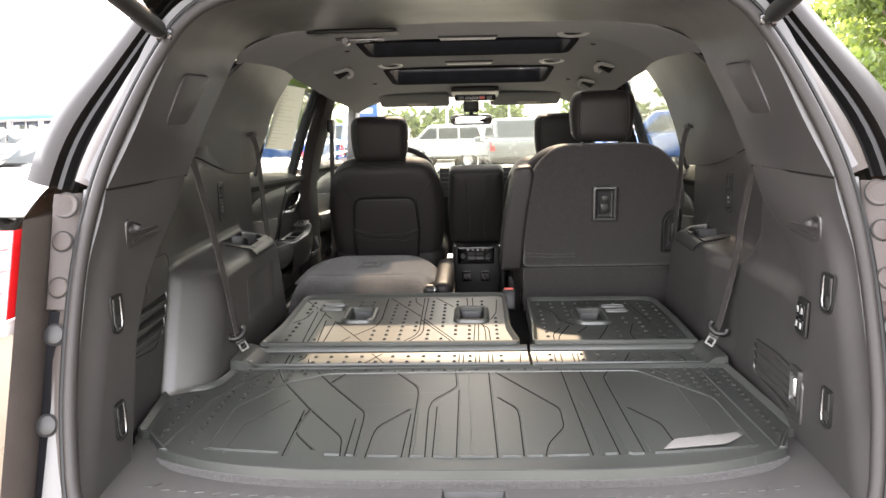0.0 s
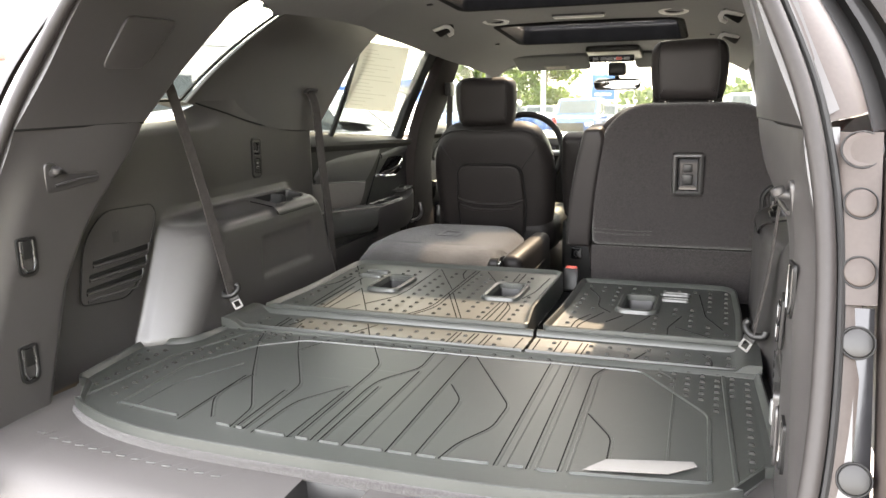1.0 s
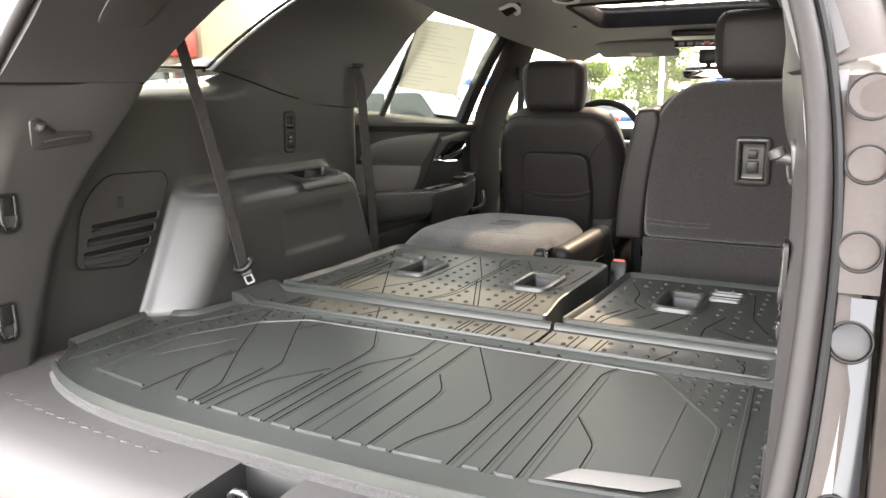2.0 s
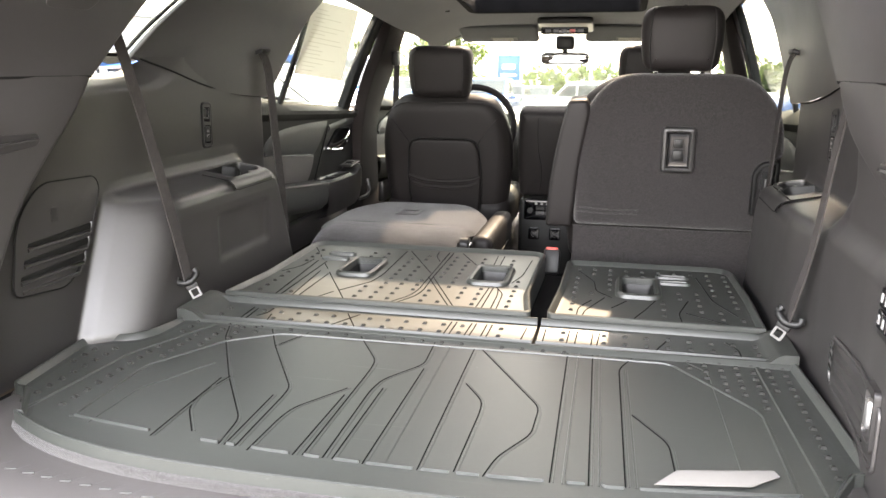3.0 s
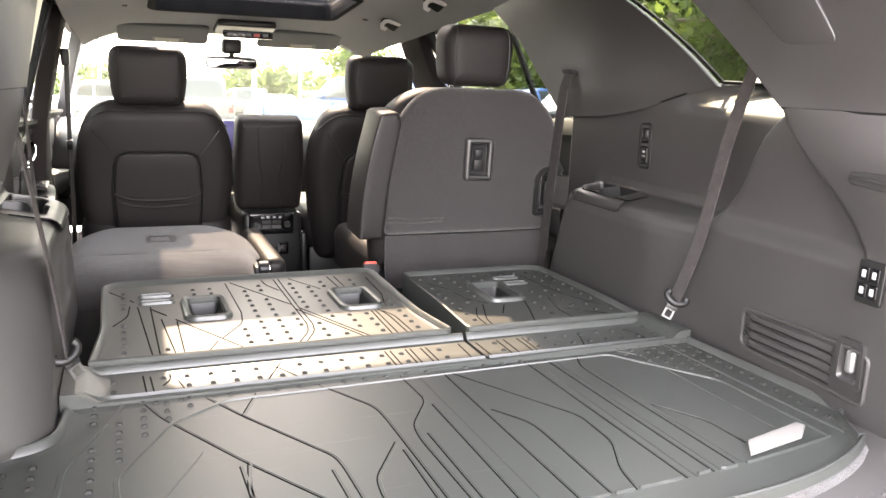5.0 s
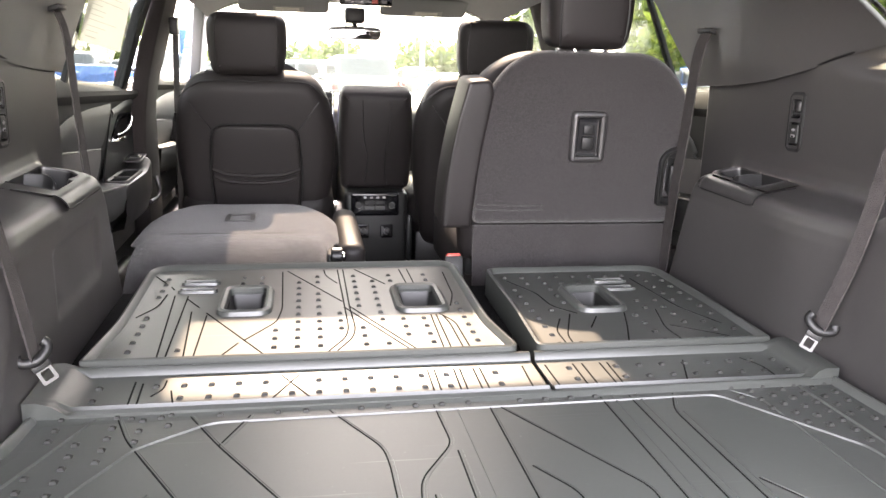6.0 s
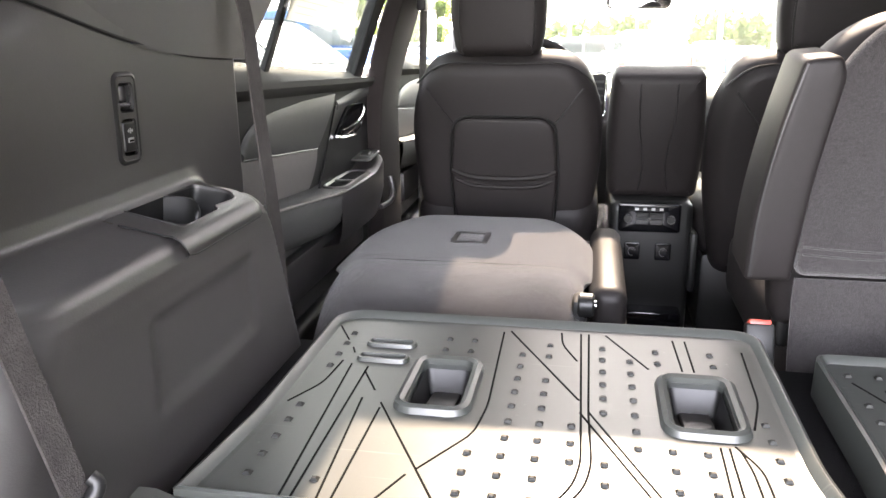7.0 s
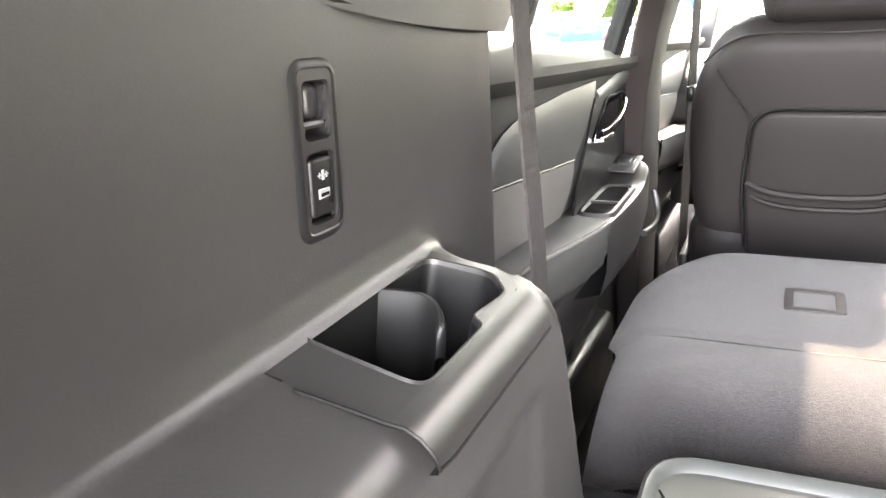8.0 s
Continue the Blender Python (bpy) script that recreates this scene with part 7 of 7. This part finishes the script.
for x, y in ((-0.524, 3.32), (0.553, 3.24), (0.549, 3.72)):
    t = thing("grab_hook", "folded grab handle with a pale hook in a black hollow", "grab handle", "grab handles")
    s = 1 if x > 0 else -1
    T = Matrix.Translation((x, y, liner_z(x, y))) @ Matrix.Rotation(s * radians(32), 4, "Y") @ Matrix.Rotation(radians(-38), 4, "X")
    part("base", pillow(rounded(rect(-0.036, -0.034, 0.036, 0.034), 0.014, 4), 0.022, 0.005, T @ Matrix.Rotation(math.pi, 4, "X") @ Matrix.Translation((0, 0, 0.008)), rings=2), DARK_PLASTIC, t, "black hollow")
    part("hook", moved(sweep([Vector((s * a, b, c)) for a, b, c in ((0.030, -0.020, -0.010), (0.004, -0.024, -0.026), (-0.020, -0.022, -0.034), (-0.030, -0.010, -0.036), (-0.030, 0.012, -0.036), (-0.020, 0.026, -0.034), (-0.002, 0.028, -0.028))], rounded(rect(-0.008, -0.004, 0.008, 0.004), 0.003, 2), up=(0, 0, 1)), T), PALE, t, "pale looped hook")
for x in (-0.30, 0.30):
    t = thing("sun_visor", "grey cloth sun visor folded up with a pale label", "sun visor", "sun visors", at=(x, 4.33, 1.468))
    part("flap", pillow(rounded(rect(-0.19, -0.085, 0.19, 0.085), 0.03), 0.018, 0.008, Matrix.Rotation(radians(157), 4, "X") @ Matrix.Translation((0, 0, 0.01)), rings=2), HEADLINER, t)
    lb = part("label", pillow(rounded(rect(-0.065, -0.025, 0.065, 0.025), 0.004), 0.001, 0.0003, Matrix.Rotation(radians(157), 4, "X") @ Matrix.Translation((0.02, -0.045, 0.0125)), rings=1), PAPER, t, "white printed label")
    for k in range(3):
        part("text_bar", pillow(rect(-0.055, -0.016 + 0.012 * k, 0.045, -0.011 + 0.012 * k), 0.0006, 0.0001, Matrix.Rotation(radians(157), 4, "X") @ Matrix.Translation((0.02, -0.045, 0.0134)), rings=1, steps=1), INK, lb)
t = thing("overhead_console", "black overhead console with map lamps and switches", "overhead console", at=(0.03, 4.20, 1.492))
part("body", pillow(rounded(rect(-0.125, -0.10, 0.125, 0.11), 0.03), 0.03, 0.01, Matrix.Rotation(radians(171), 4, "X") @ Matrix.Translation((0, 0, 0.008)), bulge=0.006, rings=2), DARK_PLASTIC, t)
fp = part("switch_face", moved(block(-0.105, -0.112, -0.040, 0.105, -0.095, -0.008, 0.006, 2), ident()), GLOSS_BLACK, t, "gloss black switch face")
for k in range(5):
    part("button", moved(block(-0.085 + 0.036 * k, -0.1155, -0.032, -0.060 + 0.036 * k, -0.110, -0.018, 0.002, 1), ident()), TRIM_SMOOTH if k != 3 else RED_PLASTIC, fp)
t = thing("rear_view_mirror", "oval interior mirror with a black shell under the windscreen top", "mirror", at=(0.008, 4.47, 1.347))
shell = rounded([(-0.115, -0.026), (0.115, -0.026), (0.122, 0.02), (0.10, 0.034), (-0.10, 0.034), (-0.122, 0.02)], 0.025, 5)
part("shell", pillow(shell, 0.035, 0.014, facing(0, 0, 0, 0), rings=2), DARK_PLASTIC, t)
part("glass", pillow(offset(shell, 0.006), 0.002, 0.0006, facing(0, -0.003, 0, 0), rings=1), MIRROR, t, "silvered mirror glass")
part("stem", rod((0, 0.02, 0.01), (0, 0.0, 0.09), 0.012), DARK_PLASTIC, t)
part("mount", moved(block(-0.045, -0.02, 0.045, 0.045, 0.05, 0.115, 0.015, 3), ident()), DARK_PLASTIC, t)

# window sticker inside the left rear door glass
st = thing("window_sticker", "pale paper price sheet stuck on the door glass", "sticker")
SA, SB, SC, SD = Vector((-0.752, 2.885, 1.291)), Vector((-0.758, 3.345, 1.258)), Vector((-0.696, 3.39, 1.516)), Vector((-0.694, 2.948, 1.523))


def on_sheet(u, v, d=0.0):
    return (SA.lerp(SB, u)).lerp(SD.lerp(SC, u), v) + Vector((d, 0, 0))


part("sheet", thicken(grid_bm([[on_sheet(i / 6, j / 6) for i in range(7)] for j in range(7)]), 0.0006), SHEET, st)
rng = random.Random(4)
for k in range(16):
    v = 0.06 + 0.055 * k + 0.012 * rng.random()
    u1 = 0.25 + 0.6 * rng.random()
    part("text_bar", grid_bm([[on_sheet(u, w, 0.002) for u in (0.08, u1)] for w in (v, v + 0.006)]), INK, st)

# ---- outside: the car lot ----
LEAF = material("leaves", (0.075, 0.11, 0.03), 0.6, vary=0.35, scale=0.8, grain=6)
def leafy(m, colour):
    """Leaves let light through."""
    n, l = m.node_tree.nodes, m.node_tree.links
    tr, mx = n.new("ShaderNodeBsdfTranslucent"), n.new("ShaderNodeMixShader")
    tr.inputs["Color"].default_value = (*colour, 1)
    mx.inputs[0].default_value = 0.45
    l.new(n["Principled BSDF"].outputs[0], mx.inputs[1])
    l.new(tr.outputs[0], mx.inputs[2])
    l.new(mx.outputs[0], n["Material Output"].inputs["Surface"])


leafy(LEAF, (0.16, 0.22, 0.04))
LEAF_FAR = material("far_leaves", (0.055, 0.08, 0.035), 0.8, vary=0.3, scale=0.2, grain=2)
leafy(LEAF_FAR, (0.12, 0.16, 0.06))
BARK = material("bark", (0.16, 0.13, 0.10), 0.9, vary=0.3, scale=5, grain=60, bump=0.6, bump_dist=0.01)
GRASS = material("grass", (0.12, 0.17, 0.04), 0.9, vary=0.3, scale=1.5, grain=30, bump=0.5, bump_dist=0.02)
STUCCO = material("white_stucco", (0.72, 0.71, 0.68), 0.85, vary=0.06, scale=0.5, grain=40, bump=0.15)
TAN = material("tan_block", (0.44, 0.36, 0.26), 0.9, vary=0.15, scale=2, grain=40, each=0.12)
BLUE = material("blue_band", (0.03, 0.13, 0.42), 0.4)
RED = material("red_band", (0.50, 0.05, 0.04), 0.45)
WINDOW_DARK = material("far_glass", (0.05, 0.06, 0.065), 0.08, vary=0.1)
TYRE = material("tyre", (0.02, 0.02, 0.02), 0.8)
ALLOY = material("alloy", (0.55, 0.55, 0.56), 0.25, metal=0.9)
POLE = material("pole_paint", (0.62, 0.62, 0.60), 0.5)
KERB = material("kerb_stone", (0.42, 0.41, 0.38), 0.9, vary=0.15, bump=0.3)

def fall(y):
    """The lot drops away ahead of the car."""
    return -0.042 * max(0.0, min(y, 160.0) - 6.0)


ground = tagged(obj("ground", grid_bm([[(x, y, fall(y)) for x in (-900, -60, 60, 900)] for y in (-900, -60, 6, 60, 160, 900)]), ASPHALT, smooth=False), "pale grey asphalt of a car lot", "ground", kind="structure")
def long_strip(x0, x1, h):
    """A raised strip beside the lot that follows its fall."""
    return grid_bm([[(x, y, fall(y) + z) for x, z in ((x0, -0.02), (x0, h - 0.02), (x0 + 0.03, h), (x1, h), (x1, -0.02))] for y in (-30, 6, 30, 60, 110)])


verge = tagged(obj("ground", long_strip(12.5, 60, 0.13), GRASS), "green grass verge beside the lot", "grass verge", kind="structure")
kerb = tagged(obj("trim", long_strip(12.2, 12.48, 0.14), KERB), "pale concrete kerb along the verge", "kerb", kind="structure")


def car_paint(name, c):
    return material(name, c, 0.25, metal=0.3, vary=0.04, coat=0.8)


COLOURS = {k: car_paint(k + "_car_paint", v) for k, v in (("white", (0.55, 0.55, 0.54)), ("silver", (0.28, 0.28, 0.28)), ("grey", (0.16, 0.165, 0.17)), ("black", (0.02, 0.02, 0.022)), ("blue", (0.03, 0.10, 0.30)), ("red", (0.35, 0.03, 0.03)))}
# body outline, cabin outline, side windows, wheel places, width; nose towards +y
KINDS = {}
KINDS["pickup"] = ([(-2.85, 0.55), (2.6, 0.50), (2.85, 0.65), (2.85, 1.10), (1.55, 1.22), (-2.85, 1.22)], [(-0.9, 1.15), (1.45, 1.15), (0.75, 1.88), (-0.75, 1.90)], [[(-0.72, 1.28), (0.05, 1.28), (0.05, 1.74), (-0.62, 1.74)], [(0.15, 1.28), (1.05, 1.28), (0.60, 1.74), (0.15, 1.74)]], (-1.85, 1.85), 1.98, 0.42)
KINDS["suv"] = ([(-2.35, 0.50), (2.15, 0.45), (2.4, 0.6), (2.38, 1.0), (1.2, 1.12), (-2.38, 1.15)], [(-2.30, 1.08), (1.15, 1.08), (0.40, 1.72), (-1.95, 1.74)], [[(-1.95, 1.18), (-1.05, 1.18), (-1.05, 1.60), (-1.80, 1.60)], [(-0.95, 1.18), (-0.10, 1.18), (-0.10, 1.60), (-0.95, 1.60)], [(0.0, 1.18), (0.85, 1.18), (0.35, 1.60), (0.0, 1.60)]], (-1.45, 1.45), 1.90, 0.37)
KINDS["sedan"] = ([(-2.3, 0.42), (2.15, 0.38), (2.35, 0.5), (2.3, 0.80), (1.1, 0.95), (-2.2, 1.0), (-2.35, 0.8)], [(-1.75, 0.92), (1.15, 0.90), (0.30, 1.42), (-0.95, 1.45)], [[(-1.05, 1.0), (-0.30, 1.0), (-0.30, 1.34), (-0.75, 1.34)], [(-0.20, 1.0), (0.75, 1.0), (0.25, 1.34), (-0.20, 1.34)]], (-1.40, 1.40), 1.82, 0.34)


def vehicle(kind, colour, label):
    body_, cabin, wins, axles, w, wr = KINDS[kind]
    v = thing(kind if kind != "suv" else "suv_car", label, "car" if kind != "pickup" else "pickup truck", "parked vehicles")
    side = lambda x: Matrix.Translation((x, 0, 0)) @ Matrix(((0, 0, 1, 0), (1, 0, 0, 0), (0, 1, 0, 0), (0, 0, 0, 1)))
    P = COLOURS[colour]
    part("body", pillow(rounded(body_, 0.14, 5), w, 0.09, side(w / 2), rings=2), P, v)
    part("cabin", pillow(rounded(cabin, 0.12, 5), w * 0.84, 0.12, side(w * 0.42), rings=2), P, v)
    for wl in wins:
        for s in (-1, 1):
            part("window", pillow(rounded(wl, 0.05, 3), 0.03, 0.008, side(s * w * 0.42 + 0.016), rings=1), WINDOW_DARK, v)
    (ra, ha), (fa, _), (fb, hb), (rb, hc) = cabin
    for (y0, z0), (y1, z1), name in (((fa, ha), (fb, hb), "windscreen"), ((ra, ha), (rb, hc), "rear_window")):
        d = Vector((y1 - y0, z1 - z0))
        nrm = Vector((d.y, -d.x)).normalized() * (0.012 if name == "windscreen" else -0.012)
        a, b = Vector((y0, z0)) + d * 0.18 + nrm, Vector((y0, z0)) + d * 0.86 + nrm
        rows = [[(x * (w * 0.36), p.x, p.y) for x in (-1, -0.5, 0, 0.5, 1)] for p in (a, b)]
        part(name, thicken(grid_bm(rows), 0.01), WINDOW_DARK, v)
    for y in axles:
        for s in (-1, 1):
            x = s * (w / 2 - 0.10)
            tyre = part("wheel", joined(moved(tube([(0, (wr - 0.09) * math.cos(a), (wr - 0.09) * math.sin(a)) for a in [2 * math.pi * k / 24 for k in range(24)]], 0.10, 8, True, up=(1, 0, 0)), pose(x, y, wr))), TYRE, v)
            part("rim", pillow(circle(wr - 0.13, 20), 0.06, 0.02, Matrix.Translation((x + s * 0.075, y, wr)) @ Matrix.Rotation(s * math.pi / 2, 4, "Y"), bulge=-0.03, rings=2), ALLOY, tyre)
    yb, yf = body_[0][0], max(p[0] for p in body_)
    zb = body_[-1][1] - 0.22 if kind != "sedan" else 0.78
    for s in (-1, 1):
        part("tail_lamp", block(s * (w / 2 - 0.10) - 0.08, yb - 0.02, zb - 0.13, s * (w / 2 - 0.10) + 0.08, yb + 0.06, zb + 0.13, 0.02), LAMP_RED, v)
        part("headlight", block(s * (w / 2 - 0.22) - 0.17, yf - 0.10, 0.78 if kind != "sedan" else 0.62, s * (w / 2 - 0.22) + 0.17, yf + 0.012, 0.93 if kind != "sedan" else 0.74, 0.02), LAMP_CLEAR, v)
        part("door_mirror", block(s * (w / 2 + 0.09) - 0.10, 0.80, 1.06, s * (w / 2 + 0.09) + 0.10, 0.90, 1.22, 0.03), P, v)
    part("bumper", block(-w * 0.47, yb - 0.06, 0.42, w * 0.47, yb + 0.10, 0.62, 0.04), ALLOY if kind == "pickup" else DARK_PLASTIC, v)
    part("grille", block(-w * 0.28, yf - 0.10, 0.60, w * 0.28, yf + 0.014, 0.92 if kind != "sedan" else 0.70, 0.02), DARK_PLASTIC, v)
    return v


MODELS = {}


def park(kind, colour, x, y, turn, label):
    key = (kind, colour)
    m = pose(x, y, fall(y)) @ Matrix.Rotation(-0.042 if y > 6 else 0.0, 4, "X") @ Matrix.Rotation(radians(turn), 4, "Z")
    if key not in MODELS:
        MODELS[key] = vehicle(kind, colour, label)
        MODELS[key].matrix_basis = m
        return MODELS[key]
    return tagged(copy_thing(MODELS[key], m), label)


park("pickup", "silver", -8.2, 10.2, 62, "silver pickup truck parked before the white building")
park("pickup", "blue", -5.6, 15.5, 75, "blue pickup truck parked across the lot")
park("sedan", "white", -4.4, 9.2, 80, "white sedan parked beside the car")
park("suv", "grey", 1.25, 25.0, 4, "dark grey sport utility car with red tail lamps")
park("suv", "white", -1.0, 31.0, 60, "white sport utility car parked ahead")
park("pickup", "blue", 6.2, 24.0, 80, "blue pickup truck parked across")
for k, (kind, colour, x, y, turn) in enumerate((("suv", "white", 8.6, 2.8, 90), ("pickup", "white", 8.9, 6.0, 90), ("suv", "silver", 8.7, 9.0, 90), ("sedan", "grey", 8.6, 11.8, 90), ("suv", "black", 8.8, 14.8, 90))):
    park(kind, colour, x, y, turn, "%s %s parked beside the grass verge" % (colour, {"suv": "sport utility car", "pickup": "pickup truck", "sedan": "sedan"}[kind]))
rng = random.Random(11)
for row, y in enumerate((25, 33, 42, 54)):
    for k in range(11):
        kind = rng.choice(("pickup", "suv", "suv", "sedan"))
        colour = rng.choice(("silver", "grey", "black", "blue", "red", "white", "grey", "blue"))
        if row == 0 and 3 <= k <= 7:
            continue
        park(kind, colour, -19 + 3.5 * k + rng.uniform(-0.3, 0.3), y + rng.uniform(-0.4, 0.4), 180 * (row % 2), "%s %s in a row of parked vehicles" % (colour, {"suv": "sport utility car", "pickup": "pickup truck", "sedan": "sedan"}[kind]))

# dealership building along the left
b = thing("dealership_building", "long white building with a blue band and shop windows", "building", at=(-26, 44, fall(44)))
part("wall", block(-6, -14, -1.4, 0, 26, 5.4, 0.03), STUCCO, b)
part("canopy", block(-0.2, -14.1, 2.75, 1.4, 26, 3.15, 0.04), BLUE, b, "blue canopy band")
part("roof_edge", block(-6.2, -14.2, 5.4, 0.2, 26.2, 5.7, 0.04), STUCCO, b)
for k in range(12):
    w_ = part("window", block(-0.05, -13.2 + 3.2 * k, 0.35, 0.06, -10.5 + 3.2 * k, 2.6, 0.02), WINDOW_DARK, b)
    part("window_frame", joined(*[block(-0.02, a - 0.05, 0.3, 0.10, a + 0.05, 2.65, 0.01) for a in (-13.2 + 3.2 * k, -11.85 + 3.2 * k, -10.5 + 3.2 * k)]), POLE, w_)
b = thing("dealership_building", "white hall with a red band and a tan block tower", "building", at=(-26, 20, fall(20)))
part("wall", block(-6, -14, -0.5, 0, 6.5, 5.0, 0.03), STUCCO, b)
part("fascia", block(-0.2, -14, 3.3, 0.8, 6.4, 4.5, 0.04), RED, b, "red fascia band")
part("tower", block(-4, 6.6, 0, 0.9, 9.8, 6.4, 0.03), TAN, b, "tan block tower")
for k in range(5):
    part("window", block(-0.05, -13 + 3.8 * k, 0.3, 0.06, -9.8 + 3.8 * k, 2.8, 0.02), WINDOW_DARK, b)
# blue sign and lamp posts
sg = thing("road_sign", "blue sign board on a pale post", "sign", at=(-8.1, 60, fall(60)))
part("post", rod((0, 0, 0), (0, 0, 3.0), 0.09), POLE, sg)
part("board", block(-0.85, -0.12, 2.4, 0.85, 0.12, 4.25, 0.05), BLUE, sg)
part("emblem", block(-0.5, -0.15, 3.2, 0.5, -0.10, 3.6, 0.05), STUCCO, sg, "white emblem shape")
part("text_bar", block(-0.6, -0.15, 2.7, 0.6, -0.10, 2.9, 0.02), STUCCO, sg)
post = thing("street_lamp", "tall pale lamp post on the lot", "lamp post", "lot lamp posts", at=(-6, 30, fall(30)))
part("pole", rod((0, 0, 0), (0, 0, 8.5), 0.10, 12, 0.07), POLE, post)
part("base", rod((0, 0, 0), (0, 0, 0.7), 0.28, 16), KERB, post)
part("arm", block(-0.9, -0.04, 8.35, 0.9, 0.04, 8.45, 0.02), POLE, post)
for s in (-0.75, 0.75):
    part("lamp_head", block(s - 0.28, -0.18, 8.40, s + 0.28, 0.18, 8.55, 0.03), POLE, post)
for x, y in ((4, 30), (-14, 38), (-1.5, 46), (9, 46), (-8, 60), (2.8, 62), (14, 34), (7.6, 20)):
    copy_thing(post, pose(x, y, fall(y)))


# trees
def leaf_mesh(name, blobs, count, size, seed):
    """Many small leaf sprays scattered through clumps."""
    r = np.random.RandomState(seed)
    vol = np.array([b[3] ** 2 for b in blobs])
    pick = r.choice(len(blobs), count, p=vol / vol.sum())
    d = r.normal(size=(count, 3))
    d /= np.linalg.norm(d, axis=1)[:, None]
    rad = r.uniform(0.35, 1.08, count) ** 0.6
    B = np.array(blobs)
    c = B[pick, :3] + d * (B[pick, 3] * rad)[:, None] * np.array([1, 1, 0.8])
    a = r.normal(size=(count, 3))
    a /= np.linalg.norm(a, axis=1)[:, None]
    b2 = np.cross(a, r.normal(size=(count, 3)))
    b2 /= np.linalg.norm(b2, axis=1)[:, None]
    s = size * r.uniform(0.5, 1.3, count)[:, None]
    v = np.stack([c - a * s, c + b2 * s * 0.55, c + a * s, c - b2 * s * 0.55], 1).reshape(-1, 3)
    me = bpy.data.meshes.new(name)
    me.from_pydata(v.tolist(), [], np.arange(count * 4).reshape(-1, 4).tolist())
    return me


def tree(seed, h, spread, x, y, label):
    r = random.Random(seed)
    t = thing("tree", label, "tree", "trees beside the lot", at=(x, y, fall(y)))
    trunk = [(0, 0, -0.1), (r.uniform(-0.1, 0.1), r.uniform(-0.1, 0.1), h * 0.25), (r.uniform(-0.3, 0.3), r.uniform(-0.3, 0.3), h * 0.55), (r.uniform(-0.4, 0.4), r.uniform(-0.4, 0.4), h * 0.85)]
    P = catmull(trunk, 14)
    rows = [[(p.x + q[0], p.y + q[1], p.z) for q in circle(0.03 * h * (1 - 0.8 * i / 13), 10)] for i, p in enumerate(P)]
    part("trunk", grid_bm(rows, closed=True), BARK, t)
    blobs = []
    for k in range(14):
        f = r.uniform(0.25, 0.95)
        a = k * 2.4
        p = P[int(f * 13)]
        reach = spread * (0.45 + 0.55 * math.sin(math.pi * min(1, f))) * r.uniform(0.6, 1.0)
        e = Vector((p.x + reach * math.cos(a), p.y + reach * math.sin(a), p.z + r.uniform(0.2, 1.0)))
        mid = p.lerp(e, 0.5) + Vector((0, 0, 0.25))
        part("limb", tube(catmull([p, mid, e], 8), 0.035 + 0.002 * h, 6), BARK, t)
        blobs.append((e.x, e.y, e.z, spread * r.uniform(0.28, 0.48)))
        blobs.append((mid.x, mid.y, mid.z + 0.3, spread * r.uniform(0.22, 0.38)))
    blobs.append((P[-1].x, P[-1].y, P[-1].z + 0.3, spread * 0.4))
    me = leaf_mesh("crown", blobs, 5200, 0.17, seed)
    me.materials.append(LEAF)
    crown = new("crown", me)
    crown.parent = t
    return t


trees = [tree(1, 7.5, 2.6, 15.5, 2.0, "leafy green tree on the grass verge"), tree(2, 9.0, 3.2, 16.5, 9.5, "broad leafy green tree on the grass verge"), tree(3, 6.5, 2.4, 14.8, 16.5, "young leafy green tree on the verge")]
# Tall trees added to darken the left trim; the rear ones are unseen.
tall = tree(6, 11.0, 3.7, 14.6, -2.6, "tall leafy green tree added on the verge to block light")
for x, y, a in ((15.2, -7.0, 80), (14.4, -11.5, 200), (16.0, -16.0, 140), (15.4, 5.6, 300), (17.5, 1.5, 20), (14.8, 12.6, 250), (18.5, -9.5, 110), (18.5, 8.5, 60)):
    copy_thing(tall, pose(x, y, fall(y), 0, 0, a))
r = random.Random(8)
for k, (x, y) in enumerate(((18, -3), (20, 5.5), (21, 13.5), (15.5, 23), (19, 20), (17, 29), (-13, 62), (-16, 66), (-22, 72), (17, 62), (20, 68), (13.8, 27), (15.2, 33.5), (18, 37), (14.8, 20.5), (22, -10), (24, 0))):
    copy_thing(trees[k % 3], pose(x, y, fall(y), 0, 0, r.uniform(0, 360)))
far = []
for k in range(70):
    a = radians(-75 + 150 * k / 69)
    far.append((math.sin(a) * 115 + r.uniform(-6, 6), math.cos(a) * 115 + r.uniform(-6, 6), r.uniform(-2.0, 1.0) + fall(math.cos(a) * 115) + 2.5, r.uniform(3.0, 5.0)))
for k in range(26):
    far.append((33 + r.uniform(-4, 4), -30 + 4.2 * k, r.uniform(2.5, 7) + fall(-30 + 4.2 * k), r.uniform(3.5, 5.5)))
me = leaf_mesh("far_woods", far, 26000, 0.75, 5)
me.materials.append(LEAF_FAR)
tagged(new("far_woods", me), "hazy green woods along the horizon", "woods", kind="stuff")
